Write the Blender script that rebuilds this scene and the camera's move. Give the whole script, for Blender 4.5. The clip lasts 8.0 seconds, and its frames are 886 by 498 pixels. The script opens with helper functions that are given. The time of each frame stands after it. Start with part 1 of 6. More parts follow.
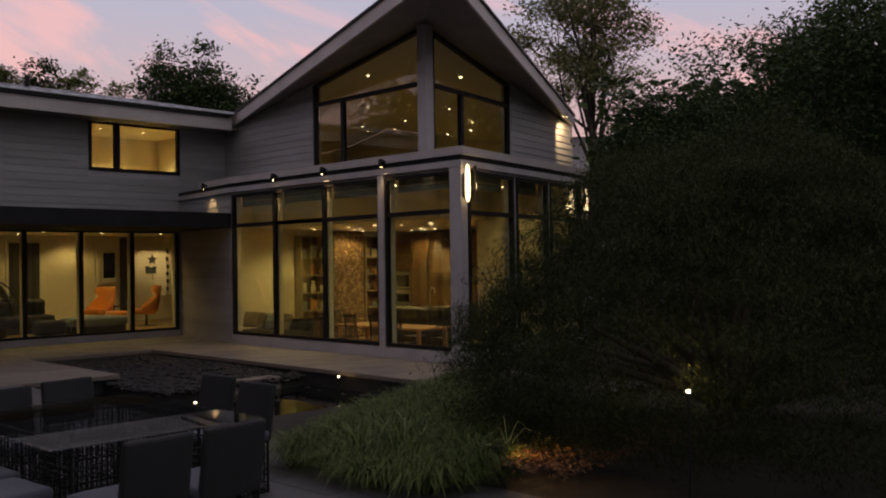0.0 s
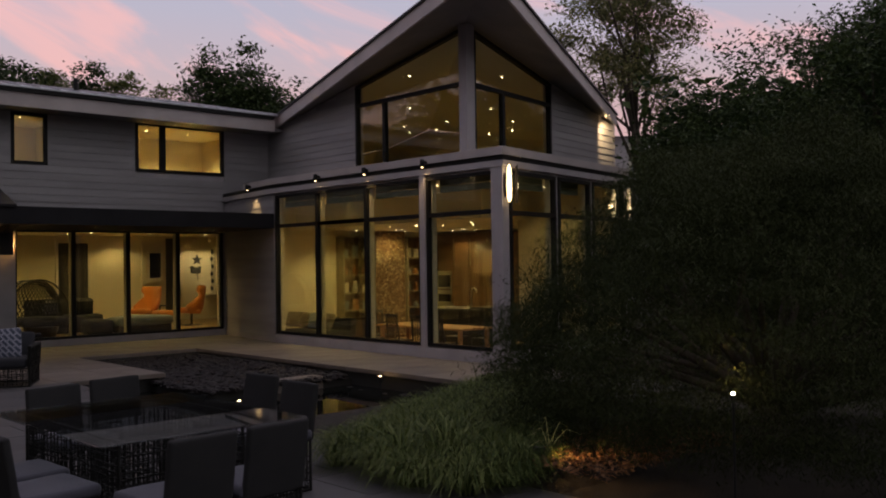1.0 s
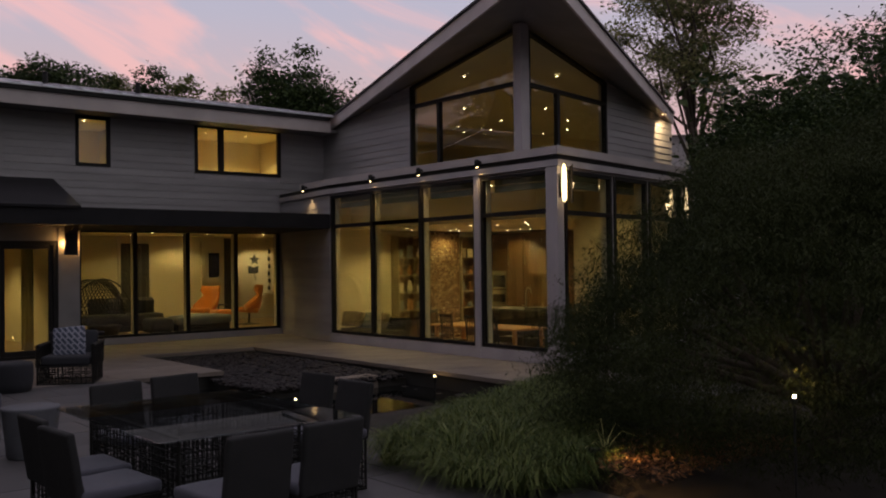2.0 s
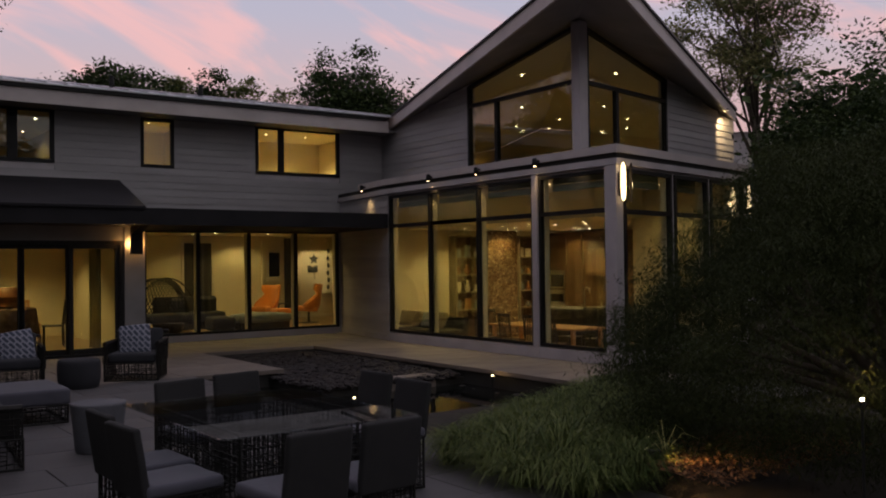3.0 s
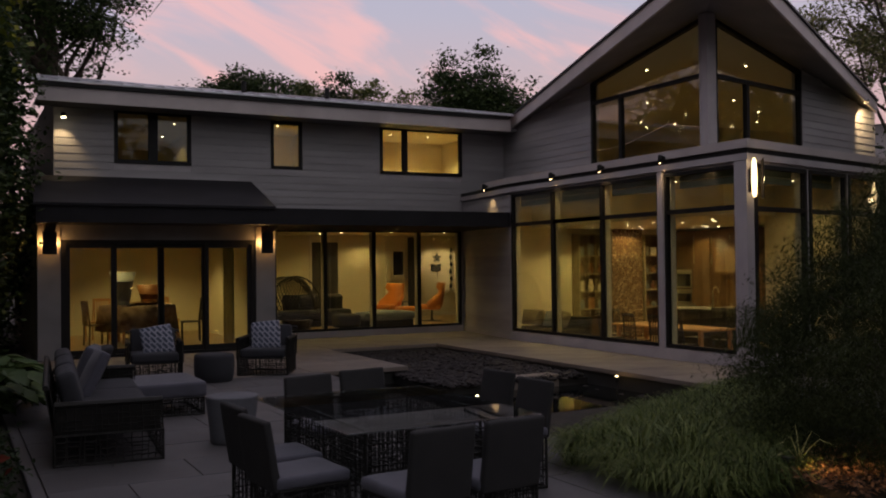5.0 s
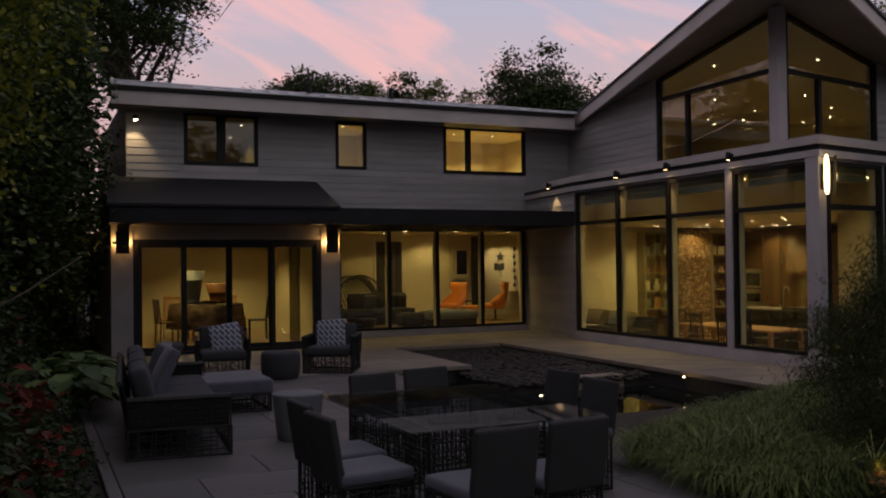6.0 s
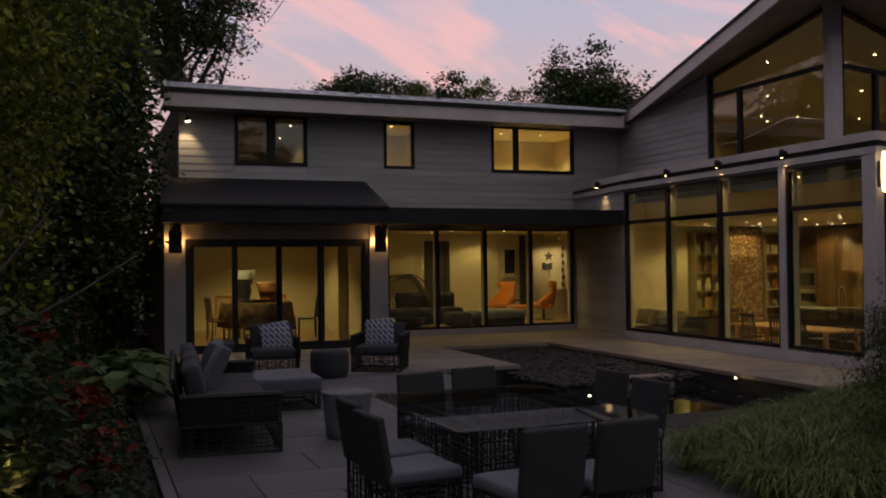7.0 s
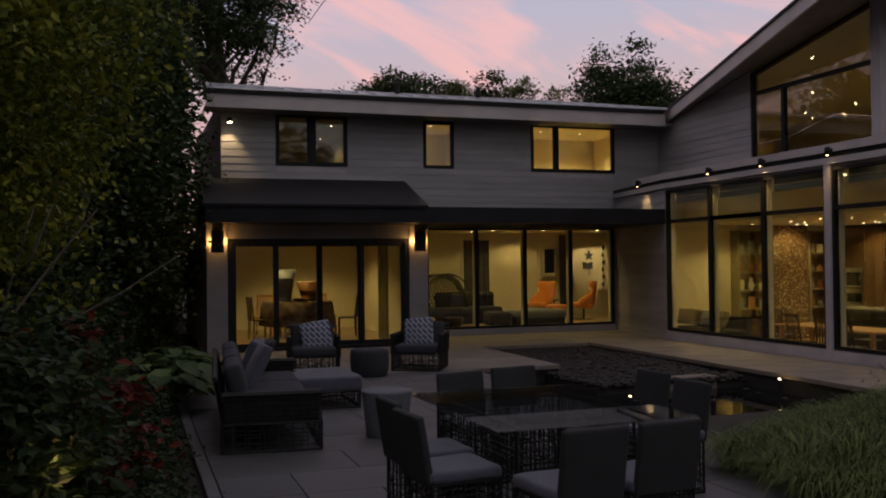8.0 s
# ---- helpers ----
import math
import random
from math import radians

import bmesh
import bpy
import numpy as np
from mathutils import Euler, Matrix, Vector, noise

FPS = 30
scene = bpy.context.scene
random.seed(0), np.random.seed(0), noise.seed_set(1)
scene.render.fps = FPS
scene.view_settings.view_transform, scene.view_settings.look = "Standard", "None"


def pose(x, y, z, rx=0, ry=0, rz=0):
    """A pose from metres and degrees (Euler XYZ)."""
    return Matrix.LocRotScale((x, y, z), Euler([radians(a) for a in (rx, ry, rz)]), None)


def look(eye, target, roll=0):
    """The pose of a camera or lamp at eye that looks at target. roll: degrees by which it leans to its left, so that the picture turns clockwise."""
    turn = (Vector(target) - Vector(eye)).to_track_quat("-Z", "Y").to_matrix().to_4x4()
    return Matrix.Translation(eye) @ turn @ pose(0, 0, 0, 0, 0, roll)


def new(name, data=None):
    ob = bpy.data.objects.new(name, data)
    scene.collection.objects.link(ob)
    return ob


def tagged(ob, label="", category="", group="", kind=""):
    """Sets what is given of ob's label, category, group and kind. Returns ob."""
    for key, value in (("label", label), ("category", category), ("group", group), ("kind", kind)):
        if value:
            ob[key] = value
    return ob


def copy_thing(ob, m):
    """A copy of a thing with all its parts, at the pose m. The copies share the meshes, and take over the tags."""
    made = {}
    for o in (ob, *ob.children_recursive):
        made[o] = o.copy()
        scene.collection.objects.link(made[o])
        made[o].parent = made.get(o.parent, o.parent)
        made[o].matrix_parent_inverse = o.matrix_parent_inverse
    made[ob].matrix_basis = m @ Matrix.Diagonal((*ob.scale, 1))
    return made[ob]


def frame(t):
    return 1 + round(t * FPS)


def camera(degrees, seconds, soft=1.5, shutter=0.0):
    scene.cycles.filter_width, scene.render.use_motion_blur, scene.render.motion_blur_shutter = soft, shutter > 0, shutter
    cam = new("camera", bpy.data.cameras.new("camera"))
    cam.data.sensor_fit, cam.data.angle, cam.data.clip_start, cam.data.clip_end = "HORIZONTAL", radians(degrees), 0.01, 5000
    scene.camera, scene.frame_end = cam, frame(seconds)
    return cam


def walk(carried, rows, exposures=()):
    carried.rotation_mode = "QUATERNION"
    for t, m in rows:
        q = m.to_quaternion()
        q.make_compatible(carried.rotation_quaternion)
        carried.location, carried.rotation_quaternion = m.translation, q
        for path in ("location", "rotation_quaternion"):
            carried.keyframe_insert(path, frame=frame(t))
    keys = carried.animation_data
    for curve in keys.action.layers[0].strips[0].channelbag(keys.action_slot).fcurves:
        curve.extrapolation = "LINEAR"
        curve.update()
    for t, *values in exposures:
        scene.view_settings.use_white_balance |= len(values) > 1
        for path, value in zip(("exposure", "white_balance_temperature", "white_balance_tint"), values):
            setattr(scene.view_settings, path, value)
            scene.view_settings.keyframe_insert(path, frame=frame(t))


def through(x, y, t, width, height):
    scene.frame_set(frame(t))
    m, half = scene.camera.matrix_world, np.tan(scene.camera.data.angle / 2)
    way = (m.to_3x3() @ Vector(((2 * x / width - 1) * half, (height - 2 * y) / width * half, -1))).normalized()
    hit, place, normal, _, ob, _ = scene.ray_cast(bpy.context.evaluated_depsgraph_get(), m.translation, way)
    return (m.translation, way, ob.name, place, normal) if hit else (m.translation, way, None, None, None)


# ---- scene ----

cam = camera(51.44, 8.0, soft=2.0)
EYE = (0.0, 0.0, 1.75)
PATH = [(0.0, -45.33, 0.81, 0.83), (0.5, -44.29, 0.83, 0.82), (1.0, -42.75, 0.86, 0.80), (1.5, -41.10, 0.89, 0.77),
        (3.0, -35.77, 0.92, 0.74), (3.5, -34.01, 0.92, 0.72), (4.0, -32.17, 0.92, 0.68), (4.5, -30.25, 0.93, 0.67),
        (6.0, -24.21, 0.93, 0.67), (6.5, -22.70, 0.92, 0.65), (7.0, -21.23, 0.92, 0.66), (7.5, -19.85, 0.92, 0.66),
        (8.0, -18.77, 0.91, 0.65)]
walk(cam, [(t, pose(*EYE, 90 + pitch, roll, yaw)) for t, yaw, pitch, roll in PATH])


# ---- sky: dusk, glow behind the house, darker overhead and behind the viewer ----
world = bpy.data.worlds.new("dusk_sky")
scene.world = world
world.use_nodes = True
wt = world.node_tree
wt.nodes.clear()


def wnode(kind, **values):
    n = wt.nodes.new(kind)
    for key, value in values.items():
        if key in n.inputs:
            n.inputs[key].default_value = value
    return n


w_out = wnode("ShaderNodeOutputWorld")
w_bg = wnode("ShaderNodeBackground", Strength=1.78)
w_co = wnode("ShaderNodeTexCoord")
w_sep = wnode("ShaderNodeSeparateXYZ")
wt.links.new(w_co.outputs["Generated"], w_sep.inputs[0])
# height gradient
w_ramp = wnode("ShaderNodeValToRGB")
els = w_ramp.color_ramp.elements
els[0].position, els[0].color = 0.0, (0.36, 0.21, 0.20, 1)
els[1].position, els[1].color = 1.0, (0.23, 0.235, 0.285, 1)
for at, c in ((0.14, (0.385, 0.25, 0.25)), (0.19, (0.345, 0.265, 0.285)), (0.26, (0.285, 0.27, 0.33)), (0.36, (0.24, 0.256, 0.345)), (0.55, (0.245, 0.255, 0.325))):
    e = els.new(at)
    e.color = (*c, 1)
wt.links.new(w_sep.outputs["Z"], w_ramp.inputs[0])
# soft drifting clouds, stretched along the horizon
w_map = wnode("ShaderNodeMapping")
w_map.inputs["Scale"].default_value = (1.0, 1.0, 4.0)
w_tilt = wnode("ShaderNodeMapping")
w_tilt.inputs["Rotation"].default_value = (-0.237, -0.367, 0.0)
wt.links.new(w_co.outputs["Generated"], w_tilt.inputs[0])
wt.links.new(w_tilt.outputs[0], w_map.inputs[0])
w_noise = wnode("ShaderNodeTexNoise", Scale=4.6, Detail=5.0, Roughness=0.5, Distortion=0.5)
wt.links.new(w_map.outputs[0], w_noise.inputs["Vector"])
w_mask = wnode("ShaderNodeValToRGB")
w_mask.color_ramp.elements[0].position = 0.49
w_mask.color_ramp.elements[1].position = 0.66
w_mask.color_ramp.interpolation = "EASE"
wt.links.new(w_noise.outputs["Fac"], w_mask.inputs[0])
w_mix = wnode("ShaderNodeMixRGB")
w_mix.inputs[2].default_value = (0.56, 0.30, 0.285, 1)
w_cl = wnode("ShaderNodeMath")
w_cl.operation = "MULTIPLY"
w_cl.inputs[1].default_value = 0.68
wt.links.new(w_mask.outputs[0], w_cl.inputs[0])
wt.links.new(w_cl.outputs[0], w_mix.inputs[0])
wt.links.new(w_ramp.outputs[0], w_mix.inputs[1])
# brightest towards the sunset, falling off smoothly to the far side of the sky
w_dot = wnode("ShaderNodeVectorMath")
w_dot.operation = "DOT_PRODUCT"
w_dot.inputs[1].default_value = (0.18, 0.95, 0.20)
wt.links.new(w_co.outputs["Generated"], w_dot.inputs[0])
w_fall = wnode("ShaderNodeMapRange")
w_fall.inputs["From Min"].default_value, w_fall.inputs["From Max"].default_value = -0.7, 0.58
w_fall.inputs["To Min"].default_value, w_fall.inputs["To Max"].default_value = 0.0, 1.0
wt.links.new(w_dot.outputs["Value"], w_fall.inputs["Value"])
w_mul = wnode("ShaderNodeMixRGB")
w_mul.inputs[1].default_value = (0.275, 0.268, 0.285, 1)
wt.links.new(w_fall.outputs[0], w_mul.inputs[0])
wt.links.new(w_mix.outputs[0], w_mul.inputs[2])
wt.links.new(w_mul.outputs[0], w_bg.inputs["Color"])
wt.links.new(w_bg.outputs[0], w_out.inputs[0])


def lamp(name, at, watts, colour=(1.0, 0.68, 0.30), radius=0.06, kind="POINT", target=None, spot=100, size=1.0):
    """A lamp at one of the fixtures of the place."""
    data = bpy.data.lights.new(name, kind)
    data.energy, data.color = watts, colour
    if kind == "AREA":
        data.shape, data.size = "DISK", size
    else:
        data.shadow_soft_size = radius
    if kind == "SPOT":
        data.spot_size, data.spot_blend = radians(spot), 0.6
    ob = new(name, data)
    ob.matrix_world = look(at, target) if target else pose(*at)
    return ob


WARM = (1.0, 0.725, 0.265)
AMBER = (1.0, 0.52, 0.16)


# ---- materials ----
def material(name, colour, rough=0.6, metal=0.0, vary=0.25, scale=6.0, fine=60.0, bump=0.15, relief=0.004, island=0.0, per_object=0.0, stretch=(1, 1, 1), alt=None, sheen=0.0, spec=0.5):
    """A surface with stains at a large scale and grain at a small one, in object space."""
    m = bpy.data.materials.new(name)
    m.use_nodes = True
    nt = m.node_tree
    bsdf = nt.nodes["Principled BSDF"]
    bsdf.inputs["Roughness"].default_value, bsdf.inputs["Metallic"].default_value = rough, metal
    bsdf.inputs["Specular IOR Level"].default_value = spec
    if sheen:
        bsdf.inputs["Sheen Weight"].default_value = sheen
    co = nt.nodes.new("ShaderNodeTexCoord")
    mp = nt.nodes.new("ShaderNodeMapping")
    mp.inputs["Scale"].default_value = stretch
    nt.links.new(co.outputs["Object"], mp.inputs[0])
    big = nt.nodes.new("ShaderNodeTexNoise")
    big.inputs["Scale"].default_value, big.inputs["Detail"].default_value = scale, 4
    small = nt.nodes.new("ShaderNodeTexNoise")
    small.inputs["Scale"].default_value, small.inputs["Detail"].default_value = fine, 3
    for n in (big, small):
        nt.links.new(mp.outputs[0], n.inputs["Vector"])
    mix = nt.nodes.new("ShaderNodeMixRGB")
    other = alt if alt else tuple(min(1.0, c * (1 + 1.6 * vary)) for c in colour)
    mix.inputs[1].default_value = (*[c * (1 - 0.6 * vary) for c in colour], 1)
    mix.inputs[2].default_value = (*other, 1)
    add = nt.nodes.new("ShaderNodeMath")
    add.operation = "MULTIPLY_ADD"
    add.inputs[1].default_value, add.inputs[2].default_value = 0.35, -0.17
    nt.links.new(small.outputs["Fac"], add.inputs[0])
    tot = nt.nodes.new("ShaderNodeMath")
    tot.operation = "ADD"
    nt.links.new(big.outputs["Fac"], tot.inputs[0])
    nt.links.new(add.outputs[0], tot.inputs[1])
    last = tot.outputs[0]
    for weight, kind, socket in ((island, "ShaderNodeNewGeometry", "Random Per Island"), (per_object, "ShaderNodeObjectInfo", "Random")):
        if weight:
            rnd = nt.nodes.new(kind)
            ma = nt.nodes.new("ShaderNodeMath")
            ma.operation = "MULTIPLY_ADD"
            ma.inputs[1].default_value = weight
            sub = nt.nodes.new("ShaderNodeMath")
            sub.operation = "SUBTRACT"
            sub.inputs[1].default_value = weight / 2
            nt.links.new(rnd.outputs[socket], ma.inputs[0])
            nt.links.new(last, ma.inputs[2])
            nt.links.new(ma.outputs[0], sub.inputs[0])
            last = sub.outputs[0]
    ramp = nt.nodes.new("ShaderNodeMapRange")
    ramp.inputs["From Min"].default_value, ramp.inputs["From Max"].default_value = 0.25, 0.75
    nt.links.new(last, ramp.inputs["Value"])
    nt.links.new(ramp.outputs[0], mix.inputs[0])
    nt.links.new(mix.outputs[0], bsdf.inputs["Base Color"])
    if bump:
        b = nt.nodes.new("ShaderNodeBump")
        b.inputs["Strength"].default_value, b.inputs["Distance"].default_value = bump, relief
        nt.links.new(small.outputs["Fac"], b.inputs["Height"])
        nt.links.new(b.outputs[0], bsdf.inputs["Normal"])
    return m


def glow(name, colour, strength):
    m = bpy.data.materials.new(name)
    m.use_nodes = True
    b = m.node_tree.nodes["Principled BSDF"]
    b.inputs["Base Color"].default_value = (*colour, 1)
    b.inputs["Emission Color"].default_value = (*colour, 1)
    b.inputs["Emission Strength"].default_value = strength
    return m


def thin_glass(name, tint=(0.92, 0.95, 0.92), gloss=1.0):
    """A pane: clear, with a mirror-like film that grows towards grazing angles."""
    m = bpy.data.materials.new(name)
    m.use_nodes = True
    nt = m.node_tree
    nt.nodes.clear()
    out = nt.nodes.new("ShaderNodeOutputMaterial")
    clear = nt.nodes.new("ShaderNodeBsdfTransparent")
    clear.inputs[0].default_value = (*tint, 1)
    shine = nt.nodes.new("ShaderNodeBsdfGlossy")
    shine.inputs["Roughness"].default_value = 0.0
    fr = nt.nodes.new("ShaderNodeLayerWeight")
    fr.inputs["Blend"].default_value = 0.5
    po = nt.nodes.new("ShaderNodeMath")
    po.operation = "POWER"
    po.inputs[1].default_value = 3.0
    nt.links.new(fr.outputs["Facing"], po.inputs[0])
    ma = nt.nodes.new("ShaderNodeMath")
    ma.operation = "MULTIPLY_ADD"
    ma.inputs[1].default_value, ma.inputs[2].default_value = 0.9 * gloss, 0.052 * gloss
    mix = nt.nodes.new("ShaderNodeMixShader")
    nt.links.new(po.outputs[0], ma.inputs[0])
    nt.links.new(ma.outputs[0], mix.inputs[0])
    nt.links.new(clear.outputs[0], mix.inputs[1])
    nt.links.new(shine.outputs[0], mix.inputs[2])
    nt.links.new(mix.outputs[0], out.inputs[0])
    return m


SIDING = material("grey_painted_siding", (0.275, 0.255, 0.262), 0.6, vary=0.18, scale=1.3, fine=70, per_object=0.25, stretch=(0.4, 0.4, 3))
TRIM = material("grey_trim_paint", (0.36, 0.325, 0.335), 0.5, vary=0.14, scale=2, fine=90, bump=0.08)
FASCIA = material("fascia_paint", (0.39, 0.34, 0.335), 0.5, vary=0.14, scale=1.5, fine=80, bump=0.08)
SOFFIT = material("dark_soffit_boards", (0.13, 0.12, 0.118), 0.6, vary=0.2, scale=1.5, fine=60)
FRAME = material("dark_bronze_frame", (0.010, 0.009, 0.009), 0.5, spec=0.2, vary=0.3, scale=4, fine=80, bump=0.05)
ROOF = material("standing_roof_metal", (0.45, 0.45, 0.48), 0.35, metal=0.6, vary=0.12, scale=1.2, fine=30)
CANOPY = material("dark_canopy_membrane", (0.013, 0.012, 0.014), 0.7, spec=0.2, vary=0.3, scale=1.4, fine=40)
STUCCO = material("grey_pier_render", (0.19, 0.18, 0.185), 0.8, vary=0.15, scale=2, fine=120, bump=0.3)
PANE = thin_glass("window_pane", (0.93, 0.94, 0.88), 0.9)
WALL_IN = material("cream_interior_paint", (0.62, 0.56, 0.42), 0.8, vary=0.06, scale=1.2, fine=90, bump=0.03)
CEIL_IN = material("ceiling_paint", (0.66, 0.62, 0.50), 0.85, vary=0.05, scale=1.5, fine=90, bump=0.03)
FLOOR_IN = material("oak_interior_floor", (0.28, 0.19, 0.10), 0.35, vary=0.3, scale=3, fine=40, stretch=(8, 1, 1))
# One paving in two tones: walkway light and terrace shade are in the colours.
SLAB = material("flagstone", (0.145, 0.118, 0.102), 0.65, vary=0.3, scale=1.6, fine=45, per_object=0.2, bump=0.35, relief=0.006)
SLAB_SHADED = material("flagstone_shaded", (0.058, 0.054, 0.056), 0.62, vary=0.4, scale=1.1, fine=40, per_object=0.16, bump=0.35, relief=0.006)
JOINT = material("mortar_bed", (0.07, 0.062, 0.058), 0.9, vary=0.3, scale=5, fine=80)
SOIL = material("dark_garden_soil", (0.022, 0.018, 0.013), 0.95, vary=0.5, scale=3, fine=40, bump=0.8, relief=0.03)
BASIN = material("dark_pond_liner", (0.02, 0.019, 0.018), 0.6, vary=0.4, scale=3, fine=40)
STONE = material("dark_river_stone", (0.017, 0.014, 0.0145), 0.7, spec=0.25, vary=0.5, scale=9, fine=60, island=0.5, bump=0.3)
CREAM = material("cream_window_joinery", (0.60, 0.55, 0.42), 0.6, vary=0.08, scale=2, fine=80, bump=0.05)
DARK = material("black_metal", (0.012, 0.012, 0.012), 0.4, vary=0.3, scale=10, fine=90)
LAMPGLOW = glow("downlight_lens", (1.0, 0.84, 0.52), 14.0)


# ---- mesh helpers ----
def box(bm, a, b, bevel=0.0):
    """An upright box from corner a to corner b, added to bm."""
    lo = [min(p, q) for p, q in zip(a, b)]
    hi = [max(p, q) for p, q in zip(a, b)]
    m = Matrix.Translation([(p + q) / 2 for p, q in zip(lo, hi)]) @ Matrix.Diagonal([max(q - p, 1e-4) for p, q in zip(lo, hi)] + [1])
    verts = bmesh.ops.create_cube(bm, size=1.0, matrix=m)["verts"]
    if bevel:
        edges = list({e for v in verts for e in v.link_edges})
        bmesh.ops.bevel(bm, geom=edges, offset=bevel, segments=2, affect="EDGES", profile=0.6)
    return bm


def boxes(*pairs, bevel=0.0):
    bm = bmesh.new()
    for a, b in pairs:
        box(bm, a, b, bevel)
    return bm


def prism(bm, ring, offset):
    """A solid: the polygon ring pushed along offset."""
    lo = [bm.verts.new(p) for p in ring]
    hi = [bm.verts.new(Vector(p) + Vector(offset)) for p in ring]
    faces = [bm.faces.new(lo), bm.faces.new(hi[::-1])]
    n = len(ring)
    for i in range(n):
        faces.append(bm.faces.new((lo[i], hi[i], hi[(i + 1) % n], lo[(i + 1) % n])))
    bmesh.ops.recalc_face_normals(bm, faces=faces)
    return bm


def tube(bm, pts, radii, sides=8, cap=True):
    """A round bar through pts; radii one for all or one a point."""
    pts = [Vector(p) for p in pts]
    if not hasattr(radii, "__len__"):
        radii = [radii] * len(pts)
    rings = []
    for i, p in enumerate(pts):
        d = (pts[min(i + 1, len(pts) - 1)] - pts[max(i - 1, 0)]).normalized()
        side = d.cross(Vector((0.31, 0.17, 0.93)))
        if side.length < 1e-3:
            side = d.cross(Vector((1, 0, 0)))
        side.normalize()
        up = d.cross(side)
        rings.append([bm.verts.new(p + radii[i] * (math.cos(a) * side + math.sin(a) * up)) for a in (2 * math.pi * k / sides for k in range(sides))])
    for r, s in zip(rings, rings[1:]):
        for k in range(sides):
            bm.faces.new((r[k], r[(k + 1) % sides], s[(k + 1) % sides], s[k]))
    if cap:
        bm.faces.new(rings[0][::-1])
        bm.faces.new(rings[-1])
    return bm


def lathe(bm, profile, sides=24, at=(0, 0, 0)):
    """A turned body from (radius, height) pairs."""
    rings = []
    for r, z in profile:
        rings.append([bm.verts.new((at[0] + r * math.cos(2 * math.pi * k / sides), at[1] + r * math.sin(2 * math.pi * k / sides), at[2] + z)) for k in range(sides)])
    for r, s in zip(rings, rings[1:]):
        for k in range(sides):
            bm.faces.new((r[k], r[(k + 1) % sides], s[(k + 1) % sides], s[k]))
    bm.faces.new(rings[0][::-1])
    bm.faces.new(rings[-1])
    return bm


def mesh_of(name, bm, mat, smooth=False):
    me = bpy.data.meshes.new(name)
    bm.to_mesh(me)
    bm.free()
    me.materials.append(mat)
    if smooth:
        me.polygons.foreach_set("use_smooth", [True] * len(me.polygons))
    return me


def part(name, bm, mat, parent=None, label="", smooth=False):
    ob = new(name, mesh_of(name, bm, mat, smooth))
    if parent is not None:
        ob.parent = parent
    if label:
        tagged(ob, label)
    return ob


def thing(name, at, label, category, group="", kind="", turn=0.0):
    """An empty at a thing's base; its parts are built round it."""
    ob = new(name)
    ob.matrix_world = pose(*at, 0, 0, turn)
    return tagged(ob, label, category, group, kind)


def structure(name, bm, mat, label, category, smooth=False):
    return tagged(part(name, bm, mat, None, "", smooth), label, category, kind="structure")


def raw(name, verts, faces, mat, smooth=False):
    me = bpy.data.meshes.new(name)
    me.from_pydata(verts, [], faces)
    me.materials.append(mat)
    if smooth:
        me.polygons.foreach_set("use_smooth", [True] * len(me.polygons))
    return new(name, me)


# ---- plan of the house, in metres ----
WING_Y = 21.05          # front of the two-storey wing
BAY_X = 11.40           # glazed front of the bay
BAY_Y = 10.80           # corner of the bay
UP = Vector((13.18, 13.46, 0))     # corner of the upper storey over the bay
SLANT = radians(12)     # the bay's second face turns back by this
ALONG = Vector((math.cos(SLANT), math.sin(SLANT), 0))
INTO = Vector((-math.sin(SLANT), math.cos(SLANT), 0))
KINK_Y = 17.95          # from here the solid bay wall turns away a little to meet the wing
BAY_END = 11.87         # where it meets the wing
DOOR_Y = 18.92          # sliding doors under the canopy
CANOPY_Y = 17.94


def wall_sheet(u0, u1, z0, z1, holes):
    """Rectangles (u0, z0, u1, z1) that cover a wall but for its holes."""
    us = sorted({u0, u1, *[u for h in holes for u in (h[0], h[2]) if u0 < u < u1]})
    out = []
    for a, b in zip(us, us[1:]):
        mid = (a + b) / 2
        zs = z0
        for h in sorted([h for h in holes if h[0] < mid < h[2]], key=lambda h: h[1]):
            if h[1] > zs:
                out.append((a, zs, b, h[1]))
            zs = max(zs, h[3])
        if zs < z1:
            out.append((a, zs, b, z1))
    return out


def wall_bm(origin, along, into, thick, u0, u1, z0, z1, holes=()):
    bm = bmesh.new()
    for a, c, b, d in wall_sheet(u0, u1, z0, z1, holes):
        ring = [origin + along * u + Vector((0, 0, z)) for u, z in ((a, c), (b, c), (b, d), (a, d))]
        prism(bm, ring, into * thick)
    bmesh.ops.remove_doubles(bm, verts=bm.verts, dist=1e-4)
    return bm


X, Yv, Z = Vector((1, 0, 0)), Vector((0, 1, 0)), Vector((0, 0, 1))

# openings: (u0, z0, u1, z1) along each wall
W1, W2, W3 = (3.15, 4.04, 4.82, 5.23), (6.68, 4.05, 7.46, 5.19), (9.50, 4.03, 11.86, 5.23)
LIVING = (6.02, 0.15, 11.80, 2.62)
wing_wall = structure("wall_wing", wall_bm(Vector((0, WING_Y, 0)), X, Yv, 0.2, 1.93, 13.4, 0.0, 5.5, [W1, W2, W3, LIVING, (1.93, 0.0, 6.0, 2.6)]), TRIM,
                      "grey two-storey house wall with dark framed windows", "wall")


